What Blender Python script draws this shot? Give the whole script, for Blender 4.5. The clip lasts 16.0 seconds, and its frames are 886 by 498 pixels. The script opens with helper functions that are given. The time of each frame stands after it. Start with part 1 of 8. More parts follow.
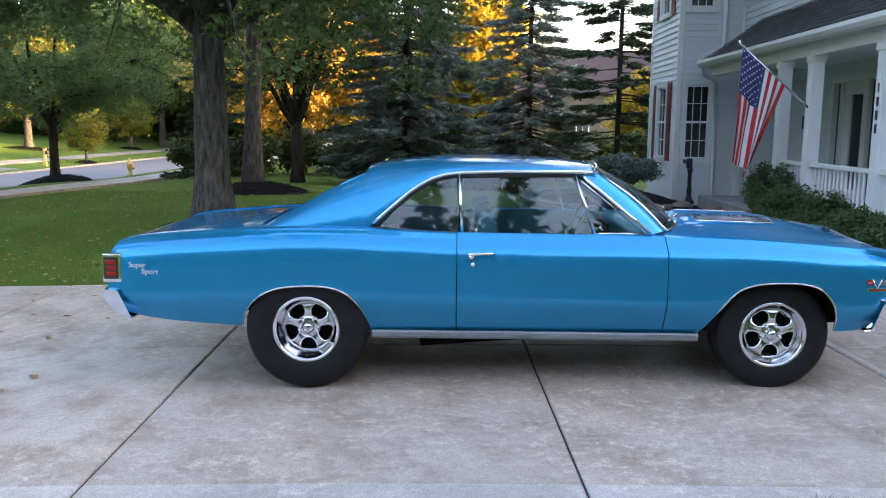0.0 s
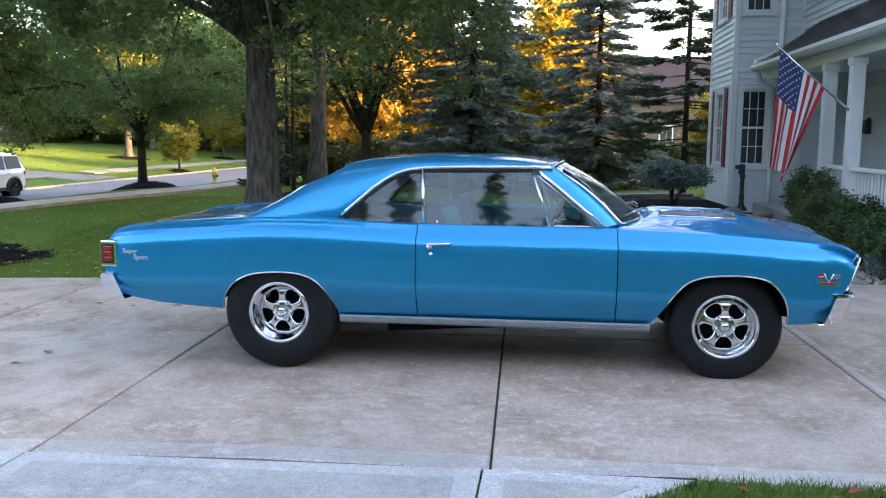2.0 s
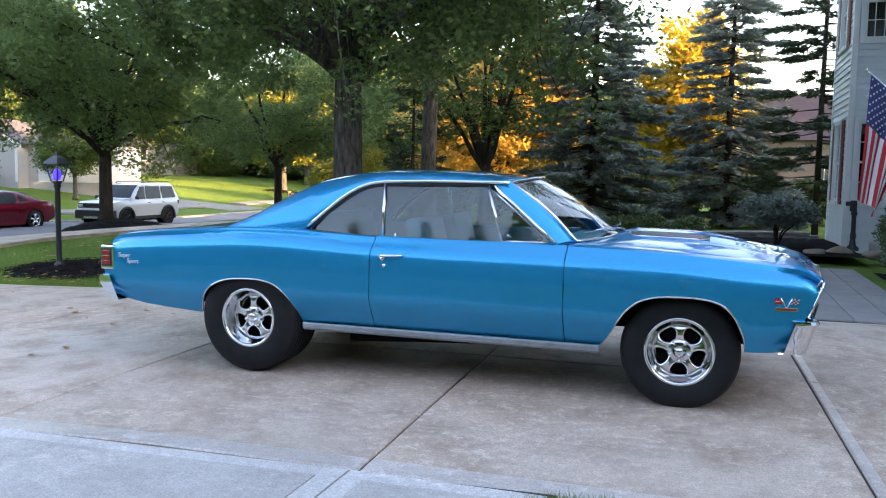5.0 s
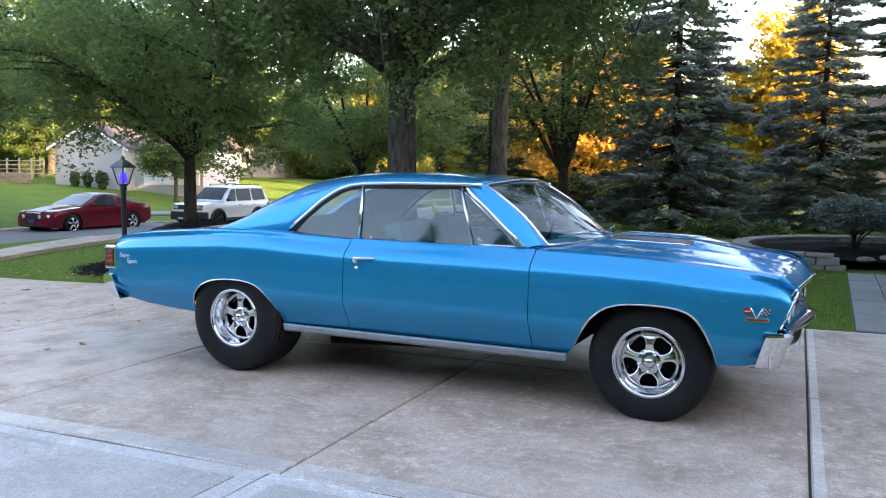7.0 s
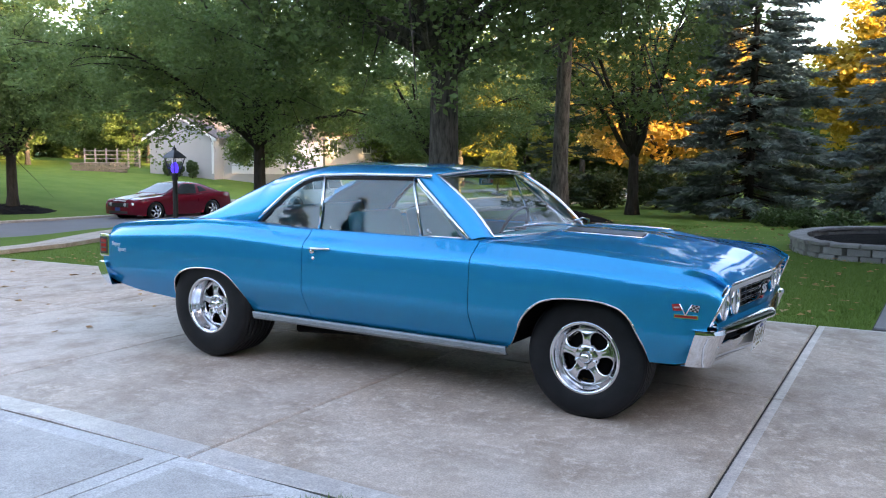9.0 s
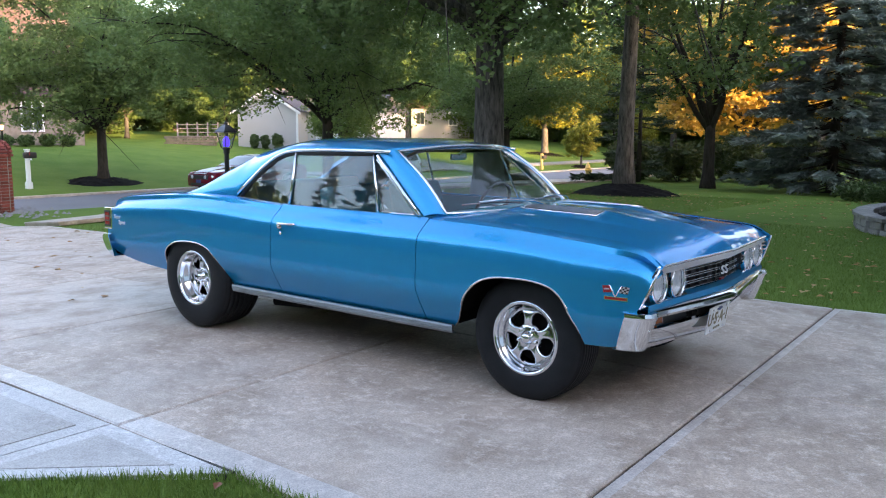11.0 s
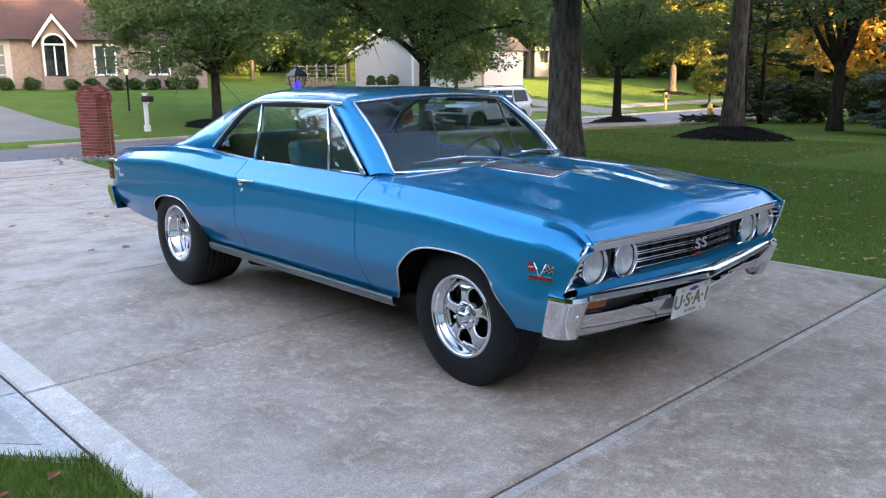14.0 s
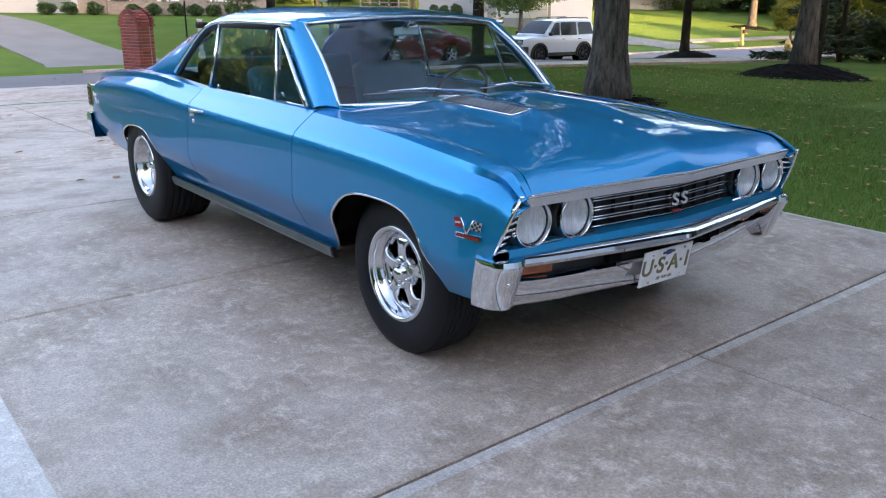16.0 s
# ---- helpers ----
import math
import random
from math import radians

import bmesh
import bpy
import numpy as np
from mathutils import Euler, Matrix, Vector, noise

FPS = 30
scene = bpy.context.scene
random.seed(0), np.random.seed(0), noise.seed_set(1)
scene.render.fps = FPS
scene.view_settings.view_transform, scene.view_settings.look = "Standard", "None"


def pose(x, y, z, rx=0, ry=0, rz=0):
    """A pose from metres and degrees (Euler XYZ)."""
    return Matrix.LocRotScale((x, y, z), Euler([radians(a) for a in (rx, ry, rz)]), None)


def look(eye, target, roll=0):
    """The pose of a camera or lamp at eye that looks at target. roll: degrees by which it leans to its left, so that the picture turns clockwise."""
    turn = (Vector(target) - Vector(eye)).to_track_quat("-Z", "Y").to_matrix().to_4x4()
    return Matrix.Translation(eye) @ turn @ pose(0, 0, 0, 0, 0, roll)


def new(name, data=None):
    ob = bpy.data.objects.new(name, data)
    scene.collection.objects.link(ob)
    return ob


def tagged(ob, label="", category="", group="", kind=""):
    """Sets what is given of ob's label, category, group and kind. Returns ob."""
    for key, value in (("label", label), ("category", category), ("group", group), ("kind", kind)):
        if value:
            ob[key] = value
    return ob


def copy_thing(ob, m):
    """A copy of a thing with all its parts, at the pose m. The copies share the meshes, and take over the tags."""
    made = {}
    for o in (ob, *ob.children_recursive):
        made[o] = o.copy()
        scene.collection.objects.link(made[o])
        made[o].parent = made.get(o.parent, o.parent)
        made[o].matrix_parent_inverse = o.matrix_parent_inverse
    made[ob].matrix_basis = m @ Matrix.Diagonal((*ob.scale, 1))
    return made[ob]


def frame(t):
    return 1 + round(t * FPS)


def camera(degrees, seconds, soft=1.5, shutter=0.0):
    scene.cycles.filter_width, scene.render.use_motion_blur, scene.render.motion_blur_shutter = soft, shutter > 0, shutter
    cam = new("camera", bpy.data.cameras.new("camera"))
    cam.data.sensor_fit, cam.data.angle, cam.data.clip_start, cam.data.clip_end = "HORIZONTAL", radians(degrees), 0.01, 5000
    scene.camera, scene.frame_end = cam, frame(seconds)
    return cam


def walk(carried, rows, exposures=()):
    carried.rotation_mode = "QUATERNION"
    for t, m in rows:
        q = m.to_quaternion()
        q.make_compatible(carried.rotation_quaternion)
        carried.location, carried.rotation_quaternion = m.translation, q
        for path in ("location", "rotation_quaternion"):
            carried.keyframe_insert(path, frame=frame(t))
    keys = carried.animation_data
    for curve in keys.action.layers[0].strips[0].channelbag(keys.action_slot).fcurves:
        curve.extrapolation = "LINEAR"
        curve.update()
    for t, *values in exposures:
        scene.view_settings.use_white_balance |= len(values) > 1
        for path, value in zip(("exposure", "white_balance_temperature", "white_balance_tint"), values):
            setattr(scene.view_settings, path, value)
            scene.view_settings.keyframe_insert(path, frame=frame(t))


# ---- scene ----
cam = camera(56.6, 16.0, soft=1.15)
METRES, EYE, TILT, LEAN, TURN = 6.83, 1.62, 0.0, 0.0, 1.1
ROWS = [
    (0.0, 0.0, 0.0, 0.0, 0.06, -8.47, -0.42),
    (0.5, 0.031, -0.0146, -0.0008, 1.68, -8.56, -0.28),
    (1.0, 0.0559, -0.0336, -0.0028, 3.2, -8.55, -0.3),
    (1.5, 0.0874, -0.0407, -0.0036, 4.86, -8.29, -0.3),
    (2.0, 0.1233, -0.04, -0.0119, 6.33, -7.77, -0.23),
    (2.5, 0.1528, -0.0318, -0.0193, 7.99, -6.98, -0.12),
    (3.0, 0.1844, -0.0274, -0.0223, 9.67, -6.25, -0.14),
    (3.5, 0.2235, -0.033, -0.0263, 11.58, -5.64, -0.3),
    (4.0, 0.2535, -0.03, -0.0303, 13.48, -5.37, -0.58),
    (6.5, 0.3968, 0.0325, -0.0351, 22.47, -5.12, -0.83),
    (7.0, 0.423, 0.0445, -0.0325, 24.2, -5.12, -0.74),
    (7.5, 0.4606, 0.0544, -0.0314, 25.9, -5.24, -0.58),
    (8.0, 0.484, 0.0698, -0.033, 27.36, -5.46, -0.45),
    (8.5, 0.5095, 0.0923, -0.0317, 29.0, -5.69, -0.42),
    (9.0, 0.5403, 0.1066, -0.0282, 30.7, -6.02, -0.53),
    (9.5, 0.5769, 0.1212, -0.0277, 32.45, -6.48, -0.68),
    (12.0, 0.6601, 0.2358, -0.0217, 39.96, -9.04, 0.4),
    (12.5, 0.6694, 0.2649, -0.0212, 41.18, -9.69, 0.72),
    (13.0, 0.6763, 0.2879, -0.0194, 42.52, -10.38, 0.85),
    (13.5, 0.6908, 0.3122, -0.0175, 44.61, -11.25, 0.75),
    (14.0, 0.703, 0.3371, -0.0163, 46.23, -12.13, 0.4),
    (14.5, 0.6998, 0.3626, -0.019, 47.71, -13.22, 0.03),
    (15.0, 0.6955, 0.3909, -0.0222, 48.91, -14.54, -0.19),
    (15.5, 0.6949, 0.4186, -0.0258, 49.91, -15.71, -0.28),
    (16.0, 0.6992, 0.4533, -0.0254, 51.18, -16.65, -0.33),
]
walk(cam, [(t, pose(-0.509, -5.904, EYE, TILT, LEAN, TURN) @ pose(METRES * x, METRES * y, METRES * z, 90 + pitch, roll, yaw)) for t, x, y, z, yaw, pitch, roll in ROWS],
     exposures=[(0.0, 3.47, 6950, 23), (9.0, 3.46, 6950, 23), (16.0, 3.26, 6900, 24)])

# ---- world, sun, exposure ----
SUN_EL, SUN_FROM = radians(9.0), (0.99, -0.14)
world = bpy.data.worlds.new("sky")
scene.world = world
world.use_nodes = True
wn = world.node_tree
sky = wn.nodes.new("ShaderNodeTexSky")
sky.sky_type, sky.sun_disc = "NISHITA", False
sky.sun_elevation, sky.sun_rotation = SUN_EL, math.atan2(SUN_FROM[0], SUN_FROM[1])
sky.air_density, sky.dust_density, sky.ozone_density = 1.0, 2.0, 1.0
wn.links.new(sky.outputs[0], wn.nodes["Background"].inputs[0])
wn.nodes["Background"].inputs[1].default_value = 0.15
sun = new("sun", bpy.data.lights.new("sun", "SUN"))
sun.data.energy, sun.data.angle, sun.data.color = 3.1, radians(0.6), (1.0, 0.68, 0.33)
sx, sy = Vector(SUN_FROM).normalized()
sun.matrix_world = look((60 * sx, 60 * sy, 60 * math.tan(SUN_EL)), (0, 0, 0))
tagged(sun, kind="structure")

# ---- small helpers ----
def tree_of(name):
    m = bpy.data.materials.new(name)
    m.use_nodes = True
    return m, m.node_tree, m.node_tree.nodes["Principled BSDF"]


def surf(name, c1, c2=None, rough=0.5, metal=0.0, scale=8.0, fine=60.0, bump=0.0, bump_scale=None, coat=0.0, rvar=0.0, island=0.0, objrand=0.0, stretch=(1, 1, 1), spec=None):
    """A procedural surface: two tones mixed by coarse and fine noise, with relief and uneven gloss."""
    m, nt, b = tree_of(name)
    nd, ln = nt.nodes, nt.links
    c2 = c2 or tuple(v * 0.8 for v in c1)
    tc, mp = nd.new("ShaderNodeTexCoord"), nd.new("ShaderNodeMapping")
    mp.inputs["Scale"].default_value = stretch
    ln.new(tc.outputs["Object"], mp.inputs[0])
    n1, n2 = nd.new("ShaderNodeTexNoise"), nd.new("ShaderNodeTexNoise")
    n1.inputs["Scale"].default_value, n2.inputs["Scale"].default_value = scale, fine
    n1.inputs["Detail"].default_value = 4
    n2.inputs["Detail"].default_value = 3
    for n in (n1, n2):
        ln.new(mp.outputs[0], n.inputs["Vector"])
    add = nd.new("ShaderNodeMath")
    add.operation = "MULTIPLY_ADD"
    ln.new(n2.outputs[0], add.inputs[0])
    add.inputs[1].default_value = 0.5
    ln.new(n1.outputs[0], add.inputs[2])
    mr = nd.new("ShaderNodeMapRange")
    mr.inputs[1].default_value, mr.inputs[2].default_value = 0.5, 1.0
    ln.new(add.outputs[0], mr.inputs[0])
    mx = nd.new("ShaderNodeMix")
    mx.data_type = "RGBA"
    mx.inputs[6].default_value, mx.inputs[7].default_value = (*c1, 1), (*c2, 1)
    ln.new(mr.outputs[0], mx.inputs[0])
    col = mx.outputs[2]
    if island or objrand:
        src = nd.new("ShaderNodeNewGeometry").outputs["Random Per Island"] if island else nd.new("ShaderNodeObjectInfo").outputs["Random"]
        k = island or objrand
        v = nd.new("ShaderNodeMapRange")
        v.inputs[3].default_value, v.inputs[4].default_value = 1 - k, 1 + k
        ln.new(src, v.inputs[0])
        hs = nd.new("ShaderNodeHueSaturation")
        ln.new(col, hs.inputs["Color"])
        ln.new(v.outputs[0], hs.inputs["Value"])
        col = hs.outputs[0]
    ln.new(col, b.inputs["Base Color"])
    b.inputs["Roughness"].default_value, b.inputs["Metallic"].default_value = rough, metal
    if rvar:
        rr = nd.new("ShaderNodeMapRange")
        rr.inputs[3].default_value, rr.inputs[4].default_value = max(0, rough - rvar), min(1, rough + rvar)
        ln.new(n1.outputs[0], rr.inputs[0])
        ln.new(rr.outputs[0], b.inputs["Roughness"])
    if coat:
        b.inputs["Coat Weight"].default_value, b.inputs["Coat Roughness"].default_value = coat, 0.03
    if spec is not None:
        b.inputs["Specular IOR Level"].default_value = spec
    if bump:
        n3 = nd.new("ShaderNodeTexNoise")
        n3.inputs["Scale"].default_value, n3.inputs["Detail"].default_value = bump_scale or fine, 5
        ln.new(mp.outputs[0], n3.inputs["Vector"])
        bp = nd.new("ShaderNodeBump")
        bp.inputs["Strength"].default_value, bp.inputs["Distance"].default_value = min(1, bump), 0.01
        ln.new(n3.outputs[0], bp.inputs["Height"])
        ln.new(bp.outputs[0], b.inputs["Normal"])
    return m


def leafy(name, c1, c2, trans=0.35):
    """Leaves: two greens by chance per leaf and by clump, partly see-through to light."""
    m, nt, b = tree_of(name)
    nd, ln = nt.nodes, nt.links
    geo, tc, n1 = nd.new("ShaderNodeNewGeometry"), nd.new("ShaderNodeTexCoord"), nd.new("ShaderNodeTexNoise")
    n1.inputs["Scale"].default_value = 0.9
    ln.new(tc.outputs["Object"], n1.inputs["Vector"])
    a = nd.new("ShaderNodeMath")
    a.operation = "MULTIPLY_ADD"
    a.inputs[1].default_value = 0.55
    ln.new(geo.outputs["Random Per Island"], a.inputs[0])
    sub = nd.new("ShaderNodeMath")
    sub.operation = "SUBTRACT"
    sub.inputs[1].default_value = 0.25
    ln.new(n1.outputs[0], sub.inputs[0])
    ln.new(sub.outputs[0], a.inputs[2])
    mx = nd.new("ShaderNodeMix")
    mx.data_type = "RGBA"
    mx.inputs[6].default_value, mx.inputs[7].default_value = (*c1, 1), (*c2, 1)
    ln.new(a.outputs[0], mx.inputs[0])
    ln.new(mx.outputs[2], b.inputs["Base Color"])
    b.inputs["Roughness"].default_value = 0.5
    b.inputs["Specular IOR Level"].default_value = 0.3
    tr, ms = nd.new("ShaderNodeBsdfTranslucent"), nd.new("ShaderNodeMixShader")
    ln.new(mx.outputs[2], tr.inputs[0])
    ms.inputs[0].default_value = trans
    ln.new(b.outputs[0], ms.inputs[1])
    ln.new(tr.outputs[0], ms.inputs[2])
    ln.new(ms.outputs[0], nd["Material Output"].inputs[0])
    return m


def glassy(name, tint, gloss=1.0, ior=1.5):
    """Tinted pane: clear to look through, with a mirror coat by Fresnel."""
    m, nt, b = tree_of(name)
    nd, ln = nt.nodes, nt.links
    nd.remove(b)
    tr, gl, fr, ms = nd.new("ShaderNodeBsdfTransparent"), nd.new("ShaderNodeBsdfGlossy"), nd.new("ShaderNodeLayerWeight"), nd.new("ShaderNodeMixShader")
    tr.inputs[0].default_value = (*tint, 1)
    gl.inputs[0].default_value, gl.inputs["Roughness"].default_value = (gloss, gloss, gloss, 1), 0.01
    fr.inputs[0].default_value = 0.5
    pw, ad = nd.new("ShaderNodeMath"), nd.new("ShaderNodeMath")
    pw.operation, ad.operation = "POWER", "MULTIPLY_ADD"
    pw.inputs[1].default_value, ad.inputs[1].default_value, ad.inputs[2].default_value = 4.2, 0.9, 0.04 * (ior / 1.5) ** 4
    ln.new(fr.outputs["Facing"], pw.inputs[0])
    ln.new(pw.outputs[0], ad.inputs[0])
    ln.new(ad.outputs[0], ms.inputs[0])
    ln.new(tr.outputs[0], ms.inputs[1])
    ln.new(gl.outputs[0], ms.inputs[2])
    ln.new(ms.outputs[0], nd["Material Output"].inputs[0])
    return m


def glow(name, c, strength):
    m, nt, b = tree_of(name)
    b.inputs["Base Color"].default_value = (*c, 1)
    b.inputs["Emission Color"].default_value = (*c, 1)
    b.inputs["Emission Strength"].default_value = strength
    return m


def car_paint(name, c, flake=0.5):
    """Metallic lacquer: fine flake in the base, clear coat over it."""
    m, nt, b = tree_of(name)
    nd, ln = nt.nodes, nt.links
    tc, vo, n1 = nd.new("ShaderNodeTexCoord"), nd.new("ShaderNodeTexVoronoi"), nd.new("ShaderNodeTexNoise")
    vo.inputs["Scale"].default_value = 900
    n1.inputs["Scale"].default_value = 3
    ln.new(tc.outputs["Object"], vo.inputs["Vector"])
    ln.new(tc.outputs["Object"], n1.inputs["Vector"])
    hs = nd.new("ShaderNodeHueSaturation")
    hs.inputs["Color"].default_value = (*c, 1)
    mr = nd.new("ShaderNodeMapRange")
    mr.inputs[3].default_value, mr.inputs[4].default_value = 0.88, 1.12
    sep = nd.new("ShaderNodeSeparateColor")
    ln.new(vo.outputs["Color"], sep.inputs[0])
    ln.new(sep.outputs[0], mr.inputs[0])
    ln.new(mr.outputs[0], hs.inputs["Value"])
    ln.new(hs.outputs[0], b.inputs["Base Color"])
    b.inputs["Metallic"].default_value = flake
    rr = nd.new("ShaderNodeMapRange")
    rr.inputs[3].default_value, rr.inputs[4].default_value = 0.34, 0.42
    ln.new(n1.outputs[0], rr.inputs[0])
    ln.new(rr.outputs[0], b.inputs["Roughness"])
    b.inputs["Specular IOR Level"].default_value = 0.02
    b.inputs["Coat Weight"].default_value, b.inputs["Coat Roughness"].default_value, b.inputs["Coat IOR"].default_value = 1.0, 0.010, 1.42
    b.inputs["Specular Tint"].default_value = (0.0, 0.22, 0.52, 1)
    return m


M = {}
M["blue"] = car_paint("marina blue metallic paint", (0.0, 0.295, 0.565), 0.72)
M["red_paint"] = car_paint("dark red metallic paint", (0.15, 0.006, 0.018), 0.2)
M["white_paint"] = surf("white car paint", (0.75, 0.77, 0.78), (0.70, 0.72, 0.74), rough=0.3, coat=1.0)
M["chrome"] = surf("chrome", (0.80, 0.81, 0.83), (0.77, 0.78, 0.80), rough=0.04, metal=1.0, rvar=0.02, scale=14)
M["alloy"] = surf("polished alloy", (0.78, 0.78, 0.80), (0.66, 0.67, 0.70), rough=0.14, metal=1.0, rvar=0.06, scale=20)
M["tyre"] = surf("tyre rubber", (0.010, 0.0105, 0.0115), (0.018, 0.0185, 0.020), rough=0.5, scale=9, fine=150, bump=0.25, rvar=0.12, spec=0.16)
M["black"] = surf("satin black", (0.012, 0.012, 0.013), (0.02, 0.02, 0.022), rough=0.45, scale=12)
M["under"] = surf("dark underbody", (0.004, 0.004, 0.0045), (0.009, 0.008, 0.0075), spec=0.05, rough=0.9, scale=6, bump=0.3)
M["vinyl"] = surf("teal vinyl", (0.045, 0.27, 0.33), (0.035, 0.21, 0.27), rough=0.42, scale=10, fine=220, bump=0.25)
M["carpet"] = surf("dark teal carpet", (0.01, 0.03, 0.045), rough=0.95, scale=30, fine=300, bump=0.5)
M["glass"] = glassy("tinted car glass", (0.74, 0.81, 0.82), ior=1.55)
M["lens"] = glassy("clear lens", (0.9, 0.92, 0.92))
M["reflector"] = surf("silver reflector", (0.93, 0.94, 0.95), (0.85, 0.87, 0.88), rough=0.30, metal=0.8, scale=60, fine=200, bump=0.35)
M["headlens"] = surf("fluted headlamp lens", (0.80, 0.82, 0.84), (0.50, 0.53, 0.56), rough=0.14, metal=0.4, scale=40, fine=90, bump=0.4, bump_scale=140, coat=1.0, stretch=(1, 3, 1))
M["lamp_bowl"] = surf("fluted silvered bowl", (0.86, 0.87, 0.88), (0.55, 0.58, 0.61), rough=0.30, metal=0.85, scale=30, fine=90, bump=0.35, bump_scale=70, stretch=(1, 3, 0.5))
M["car_dark_glass"] = surf("dark car window", (0.012, 0.014, 0.016), (0.02, 0.022, 0.024), rough=0.06, spec=0.18)
M["redlens"] = surf("red lens", (0.35, 0.006, 0.01), (0.25, 0.004, 0.008), rough=0.12, scale=40, coat=1.0)
M["amber"] = surf("amber lens", (0.42, 0.09, 0.01), (0.30, 0.06, 0.008), rough=0.15, scale=40, coat=1.0)
M["badge_red"] = surf("badge enamel", (0.32, 0.015, 0.02), rough=0.3)
M["badge_white"] = surf("badge white", (0.55, 0.55, 0.55), rough=0.3)
M["plate"] = surf("plate enamel", (0.72, 0.73, 0.72), (0.66, 0.67, 0.66), rough=0.35)
M["plate_ink"] = surf("plate gold ink", (0.23, 0.19, 0.09), rough=0.4)
M["navy"] = surf("dark blue enamel", (0.02, 0.05, 0.20), rough=0.35)


def concrete(name, base, dark, warm, gloss=(0.42, 0.8)):
    """Broom-finished, weathered concrete: wide stains, worn aggregate patches and fine grit."""
    m, nt, b = tree_of(name)
    nd, ln = nt.nodes, nt.links
    tc = nd.new("ShaderNodeNewGeometry").outputs["Position"]

    def noise_at(scale, detail, rough=0.55, dist=0.0):
        n = nd.new("ShaderNodeTexNoise")
        n.inputs["Scale"].default_value, n.inputs["Detail"].default_value = scale, detail
        n.inputs["Roughness"].default_value, n.inputs["Distortion"].default_value = rough, dist
        ln.new(tc, n.inputs["Vector"])
        return n.outputs[0]

    def ramp(src, lo, hi):
        r = nd.new("ShaderNodeMapRange")
        r.inputs[1].default_value, r.inputs[2].default_value = lo, hi
        ln.new(src, r.inputs[0])
        return r.outputs[0]

    def mix(fac, a, c):
        x = nd.new("ShaderNodeMix")
        x.data_type = "RGBA"
        for s, v in ((0, fac), (6, a), (7, c)):
            if isinstance(v, (tuple, float)):
                x.inputs[s].default_value = v if isinstance(v, float) else (*v, 1)
            else:
                ln.new(v, x.inputs[s])
        return x.outputs[2]

    wide, mid, patch, grit = noise_at(0.45, 3), noise_at(2.2, 6, 0.6), noise_at(9.0, 14, 0.80, 0.3), noise_at(110, 4)
    c = mix(ramp(wide, 0.38, 0.66), base, warm)
    c = mix(ramp(mid, 0.43, 0.66), c, dark)
    light = tuple(min(1, v * 1.5) for v in base)
    gate = nd.new("ShaderNodeMath")
    gate.operation = "MULTIPLY"
    ln.new(ramp(patch, 0.50, 0.62), gate.inputs[0])
    ln.new(ramp(wide, 0.40, 0.52), gate.inputs[1])
    g2 = nd.new("ShaderNodeMath")
    g2.operation = "MULTIPLY"
    ln.new(gate.outputs[0], g2.inputs[0])
    g2.inputs[1].default_value = 0.62
    c = mix(g2.outputs[0], c, light)
    gr = nd.new("ShaderNodeMapRange")
    gr.inputs[1].default_value, gr.inputs[2].default_value, gr.inputs[3].default_value, gr.inputs[4].default_value = 0.3, 0.7, 0.72, 1.28
    ln.new(grit, gr.inputs[0])
    oi = nd.new("ShaderNodeMapRange")
    oi.inputs[3].default_value, oi.inputs[4].default_value = 0.93, 1.07
    ln.new(nd.new("ShaderNodeObjectInfo").outputs["Random"], oi.inputs[0])
    k = nd.new("ShaderNodeMath")
    k.operation = "MULTIPLY"
    g3 = nd.new("ShaderNodeMapRange")
    g3.inputs[1].default_value, g3.inputs[2].default_value, g3.inputs[3].default_value, g3.inputs[4].default_value = 0.3, 0.7, 0.84, 1.16
    ln.new(noise_at(26, 8, 0.7), g3.inputs[0])
    k2 = nd.new("ShaderNodeMath")
    k2.operation = "MULTIPLY"
    ln.new(g3.outputs[0], k2.inputs[0])
    ln.new(gr.outputs[0], k2.inputs[1])
    ln.new(k2.outputs[0], k.inputs[0])
    ln.new(oi.outputs[0], k.inputs[1])
    hs = nd.new("ShaderNodeHueSaturation")
    ln.new(c, hs.inputs["Color"])
    ln.new(k.outputs[0], hs.inputs["Value"])
    ln.new(hs.outputs[0], b.inputs["Base Color"])
    b.inputs["Roughness"].default_value = 0.62
    rr = nd.new("ShaderNodeMapRange")
    rr.inputs[3].default_value, rr.inputs[4].default_value = gloss
    ln.new(mid, rr.inputs[0])
    ln.new(rr.outputs[0], b.inputs["Roughness"])
    bp = nd.new("ShaderNodeBump")
    bp.inputs["Strength"].default_value, bp.inputs["Distance"].default_value = 0.35, 0.004
    sm = nd.new("ShaderNodeMath")
    sm.operation = "MULTIPLY_ADD"
    sm.inputs[1].default_value = 0.6
    ln.new(grit, sm.inputs[0])
    ln.new(patch, sm.inputs[2])
    ln.new(sm.outputs[0], bp.inputs["Height"])
    ln.new(bp.outputs[0], b.inputs["Normal"])
    return m


